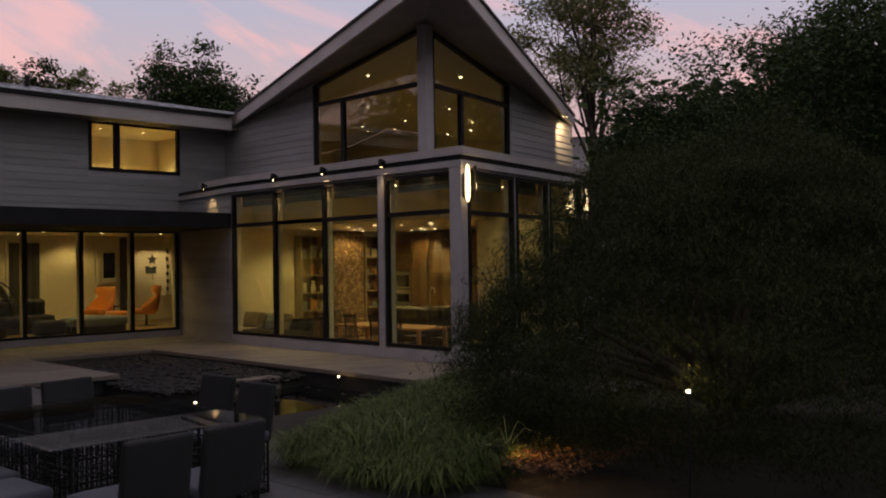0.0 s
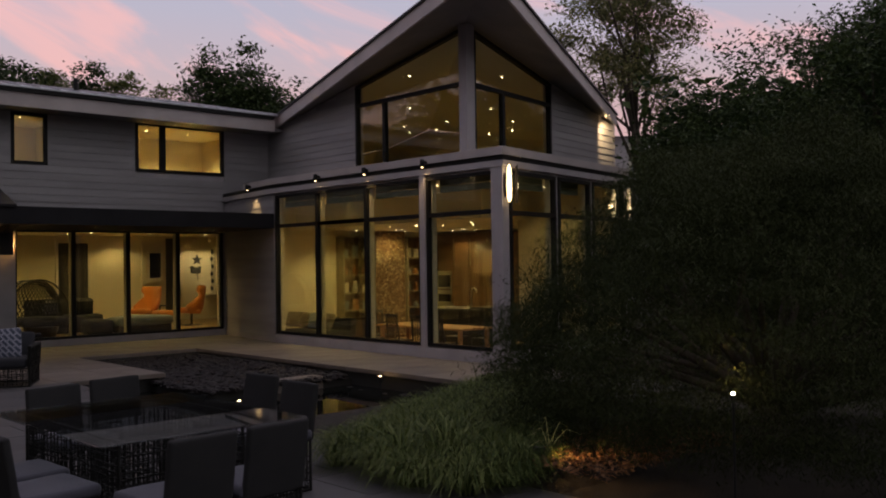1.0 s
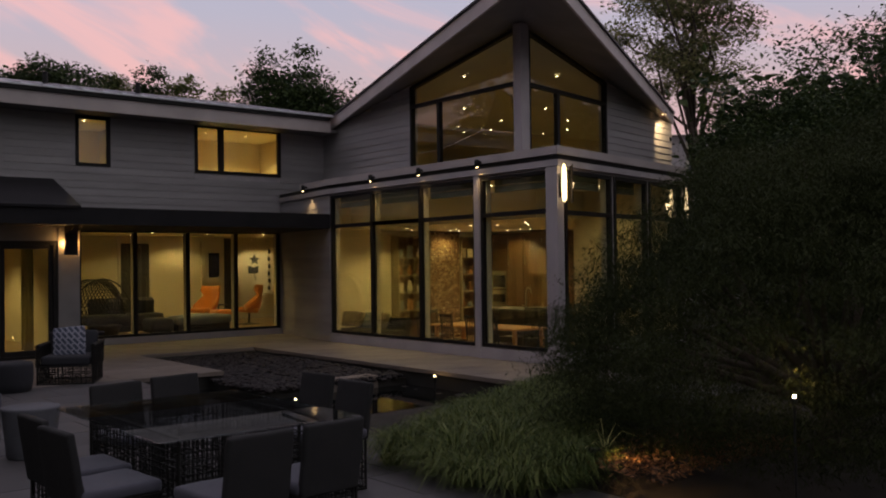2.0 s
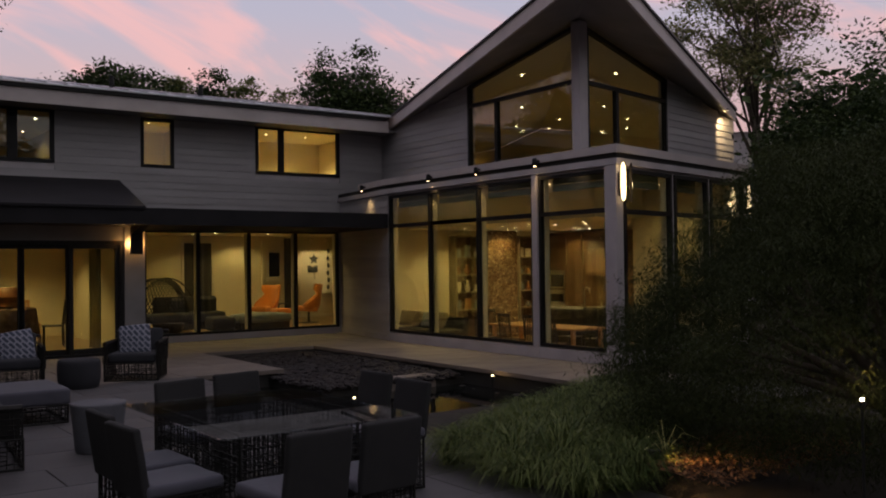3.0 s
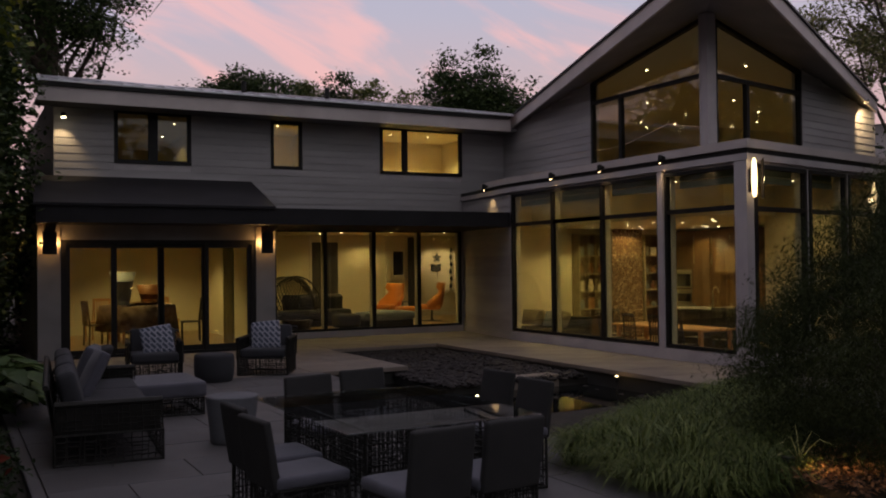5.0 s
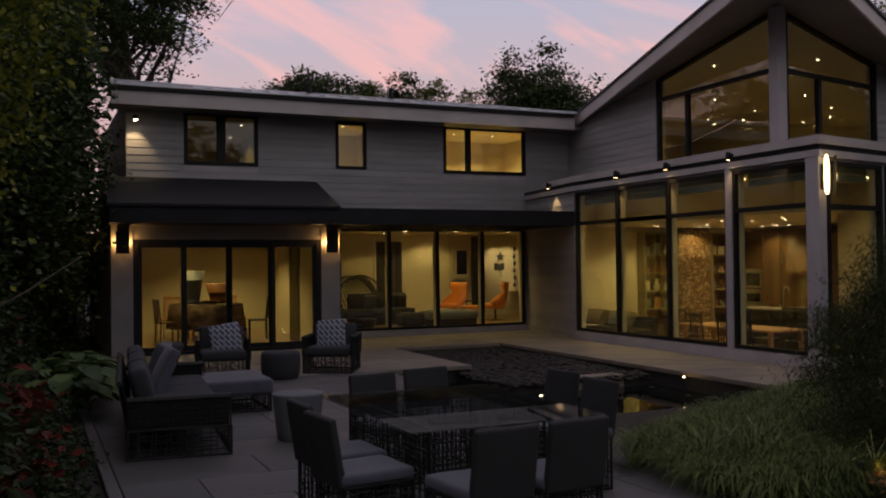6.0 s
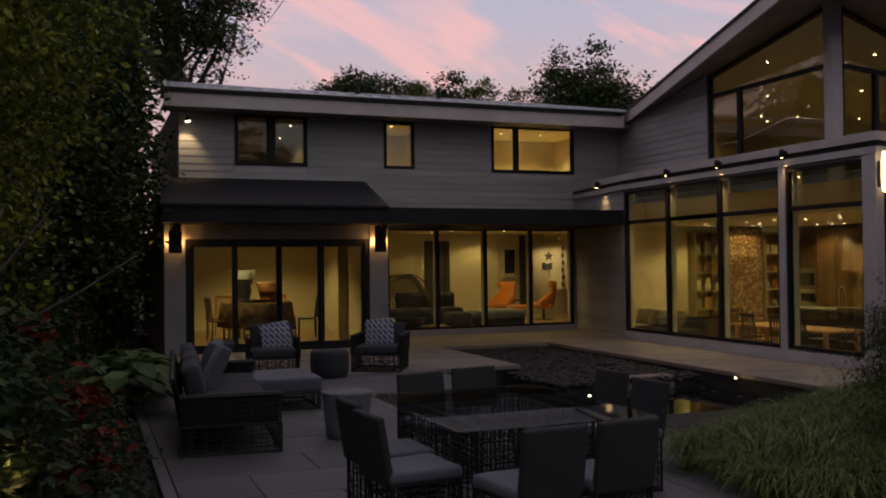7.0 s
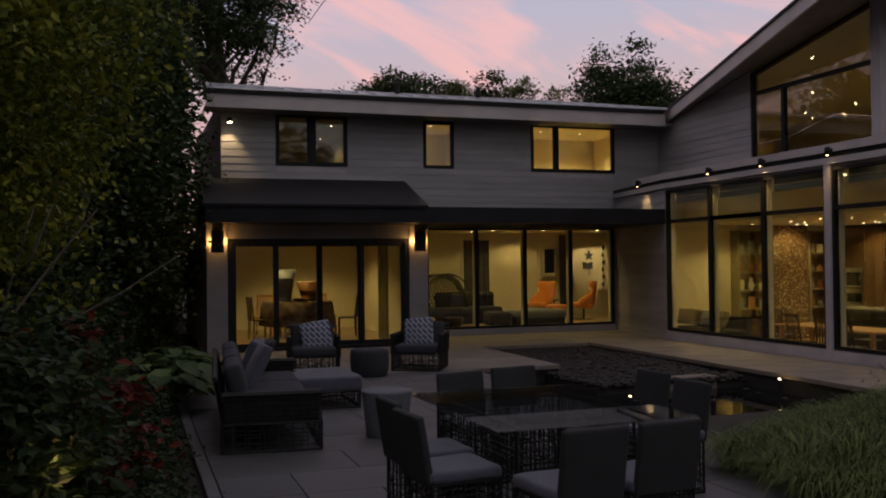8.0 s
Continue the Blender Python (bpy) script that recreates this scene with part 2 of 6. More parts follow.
def siding(parent, origin, along, out, spans, top=None, step=0.165):
    """Lapped boards, each its own piece; spans(z) gives the stretches of one course, top(u) a sloping upper limit."""
    z, courses = spans["z0"], []
    while z < spans["z1"] - 0.02:
        zt = min(z + step, spans["z1"])
        cuts = [(spans["u0"], spans["u1"])]
        for h in spans.get("holes", ()):
            if h[1] < zt - 0.01 and h[3] > z + 0.01:
                cuts = [c for a, b in cuts for c in ((a, min(b, h[0])), (max(a, h[2]), b)) if c[1] - c[0] > 0.02]
        for a, b in cuts:
            limit_a, limit_b = (top(a), top(b)) if top else (99, 99)
            if max(limit_a, limit_b) < z + 0.03:
                continue
            if top and min(limit_a, limit_b) < zt:
                # clip where the slope crosses the board's middle
                zm, n = z + 0.6 * step, 60
                keep = [a + (b - a) * i / n for i in range(n + 1) if top(a + (b - a) * i / n) >= zm]
                if len(keep) < 2:
                    continue
                a, b = keep[0], keep[-1]
            bm = bmesh.new()
            prof = [(0.0, z), (0.024, z), (0.006, zt + 0.012), (0.0, zt + 0.012)]
            ring = [origin + along * a + out * d + Z * h for d, h in prof]
            prism(bm, ring, along * (b - a))
            part("clapboard", bm, SIDING, parent)
        z = zt


def window_unit(name, origin, along, into, rect, mullions=(), transoms=(), frame=0.06, depth=0.09, label="dark-framed fixed window with clear panes", inner=False):
    """A window in its opening: outer frame, mullions, panes as parts. Places along are from origin; the frame stands 3 cm proud."""
    u0, z0, u1, z1 = rect
    th = thing(name, origin + along * u0 + Z * z0, label, "window", kind="structure")
    inv = th.matrix_world.inverted()
    out = -into

    def piece(nm, a, c, b, d, front, deep, mat):
        ring = [inv @ (origin + along * u + Z * z + out * front) for u, z in ((a, c), (b, c), (b, d), (a, d))]
        bm = bmesh.new()
        prism(bm, ring, into * deep)
        return part(nm, bm, mat, th)

    fr = bmesh.new()
    for a, c, b, d in ((u0, z0, u0 + frame, z1), (u1 - frame, z0, u1, z1), (u0 + frame, z0, u1 - frame, z0 + frame), (u0 + frame, z1 - frame, u1 - frame, z1)):
        prism(fr, [inv @ (origin + along * u + Z * z + out * 0.03) for u, z in ((a, c), (b, c), (b, d), (a, d))], into * depth)
    part("window_frame", fr, FRAME, th)
    if inner:
        for m, w in ((u0 + frame / 2, frame), *mullions, (u1 - frame / 2, frame)):
            piece("inner_jamb", max(m - w / 2 - 0.02, u0), z0, min(m + w / 2 + 0.02, u1), z1, -0.065, 0.10, CREAM)
        piece("inner_sill", u0 + frame, z0, u1 - frame, z0 + 0.05, -0.065, 0.05, CREAM)
    for m, w in mullions:
        piece("mullion", m - w / 2, z0 + frame, m + w / 2, z1 - frame, 0.028, depth - 0.01, FRAME)
    edges = []
    cur = u0 + frame
    for m, w in mullions:
        edges.append((cur, m - w / 2))
        cur = m + w / 2
    edges.append((cur, u1 - frame))
    zs = [z0 + frame, *transoms, z1 - frame]
    for a, b in edges:
        for t in transoms:
            piece("transom", a, t - 0.04, b, t + 0.04, 0.026, depth - 0.014, FRAME)
        for i in range(len(zs) - 1):
            lo = zs[i] + (0.04 if i else 0)
            hi = zs[i + 1] - (0.04 if i + 1 < len(zs) - 1 else 0)
            pane = piece("pane", a, lo, b, hi, -0.02, 0.012, PANE)
            pane.visible_shadow = False
    return th


WO = Vector((0, WING_Y, 0))
siding(wing_wall, WO, X, -Yv, {"u0": 1.93, "u1": 13.16, "z0": 2.9, "z1": 5.4, "holes": [W1, W2, W3]})
siding(wing_wall, WO, X, -Yv, {"u0": 11.80, "u1": 12.1, "z0": 0.12, "z1": 2.6})
window_unit("window_1", WO, X, Yv, W1, [(3.98, 0.20)], frame=0.085, label="dark double window with dim lit room behind")
window_unit("window_2", WO, X, Yv, W2, frame=0.075, label="narrow dark-framed upstairs window, warmly lit")
window_unit("window_3", WO, X, Yv, W3, [(10.2, 0.14)], frame=0.08, label="wide upstairs window, brightly lit yellow")
window_unit("window_4", WO, X, Yv, LIVING, [(6.75, 0.07), (8.03, 0.07), (9.32, 0.07), (10.58, 0.07)], label="floor-height glazing of the living room in dark frames", inner=True)
# the plinth under the living room glazing
structure("baseboard", boxes(((6.08, WING_Y - 0.05, 0), (11.82, WING_Y, 0.15))), TRIM, "grey plinth under the glazing", "plinth")

# ---- glazed bay ----
BO = Vector((BAY_X, 0, 0))
GLASS_BAY = (11.0, 0.21, 17.9, 3.33)
bay_wall = structure("wall_bay", wall_bm(BO, Yv, X, 0.2, 10.98, KINK_Y, 0.0, 3.4, [GLASS_BAY]), TRIM, "grey bay wall that holds tall glazing", "wall")
KO = Vector((BAY_X, KINK_Y, 0))
KINK = Vector((BAY_END - BAY_X, WING_Y - KINK_Y, 0))
KLEN, KINK = KINK.length, KINK.normalized()
KIN = Vector((KINK.y, -KINK.x, 0))
bay_return = structure("wall_bay_return", wall_bm(KO, KINK, KIN, 0.2, 0.002, KLEN + 0.05, 0.0, 3.4), TRIM, "grey clapboard wall between the bay glazing and the wing", "wall")
siding(bay_return, KO, KINK, -KIN, {"u0": 0.01, "u1": KLEN - 0.03, "z0": 0.12, "z1": 3.4})
window_unit("window_5", BO, Yv, X, (12.89, 0.21, 17.9, 3.33), [(16.29, 0.075), (14.59, 0.075)], [2.63], frame=0.06, label="tall bay glazing with a high transom", inner=True)
window_unit("window_6", BO, Yv, X, (11.0, 0.21, 12.75, 3.33), [], [2.63], frame=0.06, label="tall corner glazing with a high transom", inner=True)
structure("trim", boxes(((BAY_X - 0.07, 12.75, 0.0), (BAY_X + 0.16, 12.89, 3.4))), TRIM, "grey post between the bay windows", "post")
structure("trim", boxes(((BAY_X - 0.06, BAY_Y, 0.0), (BAY_X - 0.003, 12.75, 0.19)), ((BAY_X - 0.06, 12.89, 0), (BAY_X - 0.003, 17.9, 0.19))), TRIM, "grey plinth below the bay glazing", "plinth")
CB = Vector((BAY_X - 0.07, BAY_Y - 0.05, 0))
post_bm = bmesh.new()
prism(post_bm, [CB, CB + ALONG * 0.21, CB + ALONG * 0.21 + INTO * 0.2, CB + Vector((0.24, 0.27, 0)), CB + Vector((0, 0.27, 0))], Z * 3.4)
structure("trim", post_bm, TRIM, "grey corner post of the bay", "post")
BR = Vector((BAY_X, BAY_Y, 0))
R1 = (0.19, 0.21, 1.85, 3.33)
R2 = (1.95, 0.21, 3.30, 3.33)
R3 = (3.40, 0.21, 4.90, 3.33)
structure("wall_bay_end", wall_bm(BR, ALONG, INTO, 0.2, 0.17, 5.1, 0.0, 3.4, [R1, R2, R3]), TRIM, "grey end wall of the bay with tall glazing", "wall")
for i, r in enumerate((R1, R2, R3)):
    window_unit("window_%d" % (7 + i), BR, ALONG, INTO, r, [], [2.60], frame=0.07, label="tall end glazing of the bay with a transom", inner=True)
# ledge roof round the bay: light edge, dark band beneath
ledge = bmesh.new()
L0 = Vector((BAY_X - 0.10, BAY_Y - 0.10, 0))
L1 = L0 + ALONG * 5.15
prism(ledge, [L0 + Z * 3.58, L1 + Z * 3.58, L1 + INTO * 4 + Z * 3.58, Vector((12.6, 19.55, 3.58)), Vector((BAY_X + 0.14, 19.55, 3.58)), Vector((BAY_X - 0.10, KINK_Y, 3.58))], Z * 0.14)
structure("roof_ledge", ledge, FASCIA, "flat grey roof ledge over the bay", "roof")
# shade of the gap under the ledge, put in as a solid dark band
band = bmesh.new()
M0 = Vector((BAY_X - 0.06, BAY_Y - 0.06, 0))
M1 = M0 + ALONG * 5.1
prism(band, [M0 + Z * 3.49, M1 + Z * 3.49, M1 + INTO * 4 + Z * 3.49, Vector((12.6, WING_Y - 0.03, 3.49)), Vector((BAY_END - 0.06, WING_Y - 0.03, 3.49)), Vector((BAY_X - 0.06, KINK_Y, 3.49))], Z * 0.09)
structure("trim", band, FRAME, "dark-coloured band for the shaded gap below the ledge", "trim")
band = bmesh.new()
M0 = Vector((BAY_X - 0.08, BAY_Y - 0.08, 0))
M1 = M0 + ALONG * 5.1
prism(band, [M0 + Z * 3.38, M1 + Z * 3.38, M1 + INTO * 0.3 + Z * 3.38, Vector((BAY_X + 0.2, BAY_Y + 0.3, 3.38)), Vector((BAY_X + 0.2, KINK_Y, 3.38)), Vector((BAY_END + 0.2, WING_Y - 0.03, 3.38)), Vector((BAY_END - 0.08, WING_Y - 0.03, 3.38)), Vector((BAY_X - 0.08, KINK_Y, 3.38))], Z * 0.11)
structure("trim", band, TRIM, "grey head board over the bay glazing", "trim")

# ---- upper storey over the bay, with a prow roof on a diagonal ridge ----
RIDGE = Vector((0.629, 0.777, 0))
ACROSS = Vector((-0.777, 0.629, 0))
PITCH, Z_TOP = 0.30, 6.65


def roof_z(p):
    return Z_TOP - PITCH * abs(ACROSS.dot(Vector(p) - UP))


def sloped_wall(name, along, into, u1, holes_u, z0, label):
    """A wall with a raked top and one tall opening from holes_u[0] to holes_u[1]."""
    bm = bmesh.new()
    for a, b, zb in ((0.0, holes_u[0], z0), (holes_u[0], holes_u[1], None), (holes_u[1], u1, z0)):
        if zb is None:
            continue
        pa, pb = UP + along * a, UP + along * b
        prism(bm, [pa + Z * zb, pb + Z * zb, pb + Z * (roof_z(pb) + 0.02), pa + Z * (roof_z(pa) + 0.02)], into * 0.2)
    pa, pb = UP + along * holes_u[0], UP + along * holes_u[1]
    prism(bm, [pa + Z * z0, pb + Z * z0, pb + Z * 3.95, pa + Z * 3.95], into * 0.2)
    return structure(name, bm, TRIM, label, "wall")


def raked_window(name, along, into, u0, u1, z0, mull, transom, label):
    """Window whose head follows the roof: a transom, one mullion below it, raked pane above."""
    th = thing(name, UP + along * u0 + Z * z0, label, "window", kind="structure")
    inv = th.matrix_world.inverted()
    out = -into

    def zt(u):
        return roof_z(UP + along * u) - 0.03

    def piece(nm, ring, front, deep, mat):
        bm = bmesh.new()
        prism(bm, [inv @ (UP + along * u + Z * z + out * front) for u, z in ring], into * deep)
        return part(nm, bm, mat, th)

    f = 0.07
    piece("window_frame", [(u0, z0), (u0 + f, z0), (u0 + f, zt(u0 + f)), (u0, zt(u0))], 0.03, 0.12, FRAME)
    piece("window_frame", [(u1 - f, z0), (u1, z0), (u1, zt(u1)), (u1 - f, zt(u1 - f))], 0.03, 0.12, FRAME)
    piece("window_frame", [(u0 + f, z0), (u1 - f, z0), (u1 - f, z0 + f), (u0 + f, z0 + f)], 0.03, 0.12, FRAME)
    piece("window_frame", [(u0 + f, zt(u0 + f) - f), (u1 - f, zt(u1 - f) - f), (u1 - f, zt(u1 - f)), (u0 + f, zt(u0 + f))], 0.03, 0.12, FRAME)
    piece("transom", [(u0 + f, transom - 0.04), (u1 - f, transom - 0.04), (u1 - f, transom + 0.04), (u0 + f, transom + 0.04)], 0.028, 0.11, FRAME)
    piece("mullion", [(mull - 0.05, z0 + f), (mull + 0.05, z0 + f), (mull + 0.05, transom - 0.04), (mull - 0.05, transom - 0.04)], 0.026, 0.1, FRAME)
    for ring in ([(u0 + f, z0 + f), (mull - 0.05, z0 + f), (mull - 0.05, transom - 0.04), (u0 + f, transom - 0.04)],
                 [(mull + 0.05, z0 + f), (u1 - f, z0 + f), (u1 - f, transom - 0.04), (mull + 0.05, transom - 0.04)],
                 [(u0 + f, transom + 0.04), (u1 - f, transom + 0.04), (u1 - f, zt(u1 - f) - f), (u0 + f, zt(u0 + f) - f)]):
        pane = piece("pane", ring, -0.02, 0.012, PANE)
        pane.visible_shadow = False
    return th


up_left = sloped_wall("wall_upper_front", Yv, X, 7.6, (0.12, 3.74), 3.6, "grey clapboard gable wall of the upper storey")
up_right = sloped_wall("wall_upper_end", ALONG, INTO, 7.1, (0.23, 3.56), 3.6, "grey clapboard end wall of the upper storey")
raked_window("window_10", Yv, X, 0.12, 3.74, 3.95, 2.69, 5.45, "raked gable window with a warm lit room behind")
raked_window("window_11", ALONG, INTO, 0.23, 3.56, 3.95, 1.40, 5.44, "raked gable window that mirrors the evening sky")
siding(up_left, UP, Yv, -X, {"u0": 3.74, "u1": 7.58, "z0": 3.72, "z1": 6.6}, top=lambda u: roof_z(UP + Yv * u))
siding(up_right, UP, ALONG, -INTO, {"u0": 3.56, "u1": 7.1, "z0": 3.72, "z1": 6.6}, top=lambda u: roof_z(UP + ALONG * u))
pb = bmesh.new()
prism(pb, [UP + Vector((-0.05, -0.04, 3.72)), UP + ALONG * 0.23 + INTO * -0.04 + Z * 3.72, UP + ALONG * 0.23 + INTO * 0.2 + Z * 3.72, UP + Vector((0.2, 0.2, 3.72)), UP + Vector((-0.05, 0.12, 3.72))], Z * (Z_TOP - 3.74))
structure("trim", pb, TRIM, "grey corner post of the upper windows", "post")

TIP = UP - RIDGE * 3.3
EAVE_L = Vector((13.13, 20.62, 0))
EAVE_R = Vector((19.95, 14.78, 0))
BACK = 13.0
FASC = 0.30


def roof_half(name, corner):
    """One slope: soffit plane beneath, fascia on the edges, metal skin above."""
    back_c, back_t = corner + RIDGE * BACK, TIP + RIDGE * (BACK + 3)
    ring = [TIP, corner, back_c, back_t]
    th = thing(name, (corner.x, corner.y, roof_z(corner)), "prow roof slope with grey fascia and dark soffit", "roof", kind="structure")
    inv = th.matrix_world.inverted()
    bm = bmesh.new()
    prism(bm, [inv @ (p + Z * (roof_z(p) + 0.06)) for p in ring], Z * (FASC - 0.10))
    part("deck", bm, SOFFIT, th, "dark boarded soffit")
    bm = bmesh.new()
    d = (corner - TIP).normalized()
    n = Vector((-d.y, d.x, 0))
    if n.dot(RIDGE) > 0:
        n = -n
    q = [TIP, corner]
    prism(bm, [inv @ (q[0] + Z * (roof_z(q[0]))), inv @ (q[1] + Z * (roof_z(q[1]))), inv @ (q[1] + Z * (roof_z(q[1]) + FASC)), inv @ (q[0] + Z * (roof_z(q[0]) + FASC))], n * 0.05)
    part("fascia", bm, FASCIA, th, "grey painted fascia board")
    bm = bmesh.new()
    ring2 = [TIP + n * 0.09, corner + n * 0.09, back_c, back_t]
    prism(bm, [inv @ (p + Z * (roof_z(p) + FASC)) for p in ring2], Z * 0.05)
    part("metal_skin", bm, FRAME, th, "dark metal roof edge")
    return th


roof_half("roof_prow_front", EAVE_L)
roof_half("roof_prow_end", EAVE_R)

# ---- wing roof: low slope, grey fascia, pale metal ----
wr = thing("roof_wing", (1.9, 20.18, 5.17), "low metal roof of the long wing with grey fascia", "roof", kind="structure")
inv = Matrix.Translation((-1.9, -20.18, -5.17))
part("fascia", boxes(((-0.35, 0, 0), (10.95, 0.05, 0.30))), FASCIA, wr, "grey painted fascia board")
part("gutter", boxes(((-0.4, -0.06, 0.30), (10.85, 0.06, 0.39)), bevel=0.01), FRAME, wr, "dark gutter line")
part("soffit", boxes(((-0.35, 0.05, 0.02), (11.2, 0.87, 0.08))), SOFFIT, wr, "dark boarded soffit")
bm = bmesh.new()
prism(bm, [(-0.45, -0.09, 0.39), (11.0, -0.09, 0.39), (13.5, 5.2, 1.33), (-0.45, 5.2, 1.50)], Z * 0.03)
part("metal_skin", bm, ROOF, wr, "pale standing seam metal")
for i in range(28):
    u = -0.4 + 0.42 * i
    bm = bmesh.new()
    prism(bm, [(u, -0.09, 0.42), (u + 0.03, -0.09, 0.42), (u + 0.03, 5.0, 1.44), (u, 5.0, 1.44)], Z * 0.03)
    part("seam", bm, ROOF, wr)
structure("wall_wing_side", boxes(((1.93, WING_Y + 0.2, 0), (2.13, 30, 5.5))), SIDING, "grey side wall of the wing", "wall")
for x, y in ((6.15, 21.4), (8.25, 21.4)):
    v = thing("roof_vent", (x, y, 5.78), "small dark vent pipe on the metal roof", "vent", "roof vents")
    part("pipe", lathe(bmesh.new(), [(0.13, -0.05), (0.11, 0.04), (0.06, 0.07), (0.055, 0.36), (0.035, 0.37)], 12), FRAME, v)

# ---- canopy and lower roof over the sliding doors ----
canopy_bm = bmesh.new()
for z0, z1, y0 in ((2.59, 2.68, CANOPY_Y), (2.85, 2.90, CANOPY_Y + 0.12)):
    prism(canopy_bm, [(1.35, y0, z0), (BAY_X - 0.02, y0, z0), (BAY_X - 0.02, KINK_Y + 0.15, z0), (BAY_END - 0.05, WING_Y - 0.03, z0), (1.35, WING_Y - 0.03, z0)], Z * (z1 - z0))
box(canopy_bm, (1.35, CANOPY_Y, 2.68), (BAY_X - 0.02, CANOPY_Y + 0.12, 2.92))
structure("canopy", canopy_bm, CANOPY, "dark flat canopy with deep overhang along the wing", "canopy")
lr = bmesh.new()
prism(lr, [(1.30, CANOPY_Y - 0.05, 2.90), (5.78, CANOPY_Y - 0.05, 2.90), (6.19, WING_Y - 0.03, 3.68), (1.60, WING_Y - 0.03, 3.68)], Z * 0.05)
prism(lr, [(5.74, CANOPY_Y, 2.9), (6.16, WING_Y - 0.04, 3.66), (6.16, WING_Y - 0.04, 2.93)], X * -0.05)
structure("roof_lower", lr, CANOPY, "dark sloping roof over the sliding doors", "roof")
for a, b in ((1.44, 1.85), (5.66, 6.08)):
    p = structure("pier", boxes(((a, DOOR_Y - 0.02, 0), (b, DOOR_Y + 0.4, 2.59)), bevel=0.01), STUCCO, "grey rendered pier beside the sliding doors", "pier")
structure("trim", boxes(((1.85, DOOR_Y, 2.30), (5.66, DOOR_Y + 0.2, 2.59))), STUCCO, "grey lintel above the sliding doors", "lintel")
structure("wall_sunroom_side", boxes(((5.9, DOOR_Y + 0.4, 0), (6.06, WING_Y + 5, 2.59)), ((1.44, DOOR_Y + 0.4, 0), (1.6, WING_Y + 5, 2.59))), WALL_IN, "cream side walls of the sunroom", "wall")
DO = Vector((0, DOOR_Y, 0))
sd = thing("door_1", (1.85, DOOR_Y, 0.0), "four-panel glazed sliding door in a dark frame", "sliding door", kind="structure")
part("door_frame", boxes(((0.0, 0, 0), (0.09, 0.18, 2.30)), ((3.72, 0, 0), (3.81, 0.18, 2.30)), ((0.09, 0, 2.22), (3.72, 0.18, 2.30)), ((0.09, 0, 0), (3.72, 0.18, 0.06))), FRAME, sd)
for i, (a, b, d) in enumerate(((0.09, 1.00, 0.03), (0.96, 1.91, 0.10), (1.87, 2.79, 0.10), (2.75, 3.72, 0.03))):
    leaf = part("door_panel", boxes(((a, d, 0.06), (a + 0.08, d + 0.06, 2.22)), ((b - 0.08, d, 0.06), (b, d + 0.06, 2.22)), ((a + 0.08, d, 0.06), (b - 0.08, d + 0.06, 0.16)), ((a + 0.08, d, 2.14), (b - 0.08, d + 0.06, 2.22))), FRAME, sd)
    pane = part("pane", boxes(((a + 0.08, d + 0.025, 0.16), (b - 0.08, d + 0.035, 2.14))), PANE, leaf)
    pane.visible_shadow = False

# ---- ground, paving and pond ----
gv, gf = [], []
GX = [-1500, -300, -60, -12, 0.65, 5.34, 6.63, 9.45, 11.5, 15.7, 19.95, 60, 300, 1500]
GY = [-1500, -300, -60, -8, 4.0, 8.0, 10.2, 11.6, 14.3, 14.75, 18.0, 21.35, 30, 90, 400, 1500]


for j, y in enumerate(GY):
    for i, x in enumerate(GX):
        gv.append((x, y, -0.05))
for j in range(len(GY) - 1):
    for i in range(len(GX) - 1):
        cx, cy = (GX[i] + GX[i + 1]) / 2, (GY[j] + GY[j + 1]) / 2
        if 5.34 < cx < 9.45 and 8.0 < cy < 18.0:
            continue
        if (11.5 < cx < 15.7 and 11.6 < cy < 21.35) or (15.7 < cx < 19.95 and 14.75 < cy < 21.35):
            continue
        w = len(GX)
        gf.append((j * w + i, j * w + i + 1, (j + 1) * w + i + 1, (j + 1) * w + i))
tagged(raw("ground", gv, gf, SOIL), "dark garden soil that runs to the horizon", "ground", kind="structure")


# ---- pond basin, water, weir ----
basin = structure("pond_basin", boxes(((5.0, 7.7, -0.75), (9.75, 18.0, -0.65)), ((9.50, 8.0, -0.65), (9.75, 18.0, -0.072)), ((5.0, 14.42, -0.65), (6.88, 18.0, -0.072)), ((6.8, 18.0, -0.65), (9.75, 18.35, -0.072)), ((5.0, 7.7, -0.65), (9.75, 8.0, -0.1)), ((5.0, 8.0, -0.65), (5.3, 14.42, -0.072))), BASIN, "dark lined walls and floor of the garden pond", "pond")
WATER = bpy.data.materials.new("still_dark_water")
WATER.use_nodes = True
_b = WATER.node_tree.nodes["Principled BSDF"]
_b.inputs["Base Color"].default_value = (0.006, 0.007, 0.007, 1)
_b.inputs["Roughness"].default_value = 0.04
_b.inputs["IOR"].default_value = 1.33
_n = WATER.node_tree.nodes.new("ShaderNodeTexNoise")
_n.inputs["Scale"].default_value = 5.0
_u = WATER.node_tree.nodes.new("ShaderNodeBump")
_u.inputs["Strength"].default_value, _u.inputs["Distance"].default_value = 0.08, 0.02
WATER.node_tree.links.new(_n.outputs["Fac"], _u.inputs["Height"])
WATER.node_tree.links.new(_u.outputs[0], _b.inputs["Normal"])
structure("water", boxes(((5.3, 8.0, -0.40), (9.50, 12.6, -0.30)), ((5.3, 12.6, -0.40), (6.75, 14.42, -0.30))), WATER, "still dark pond water", "water")
structure("weir", boxes(((8.0, 12.6, -0.65), (8.9, 12.9, -0.10))), SLAB, "low stone weir that holds the pebble bed", "weir")
structure("pebble_bed", boxes(((6.75, 12.62, -0.65), (9.50, 18.0, -0.19))), BASIN, "dark bed under the pond stones", "bed")


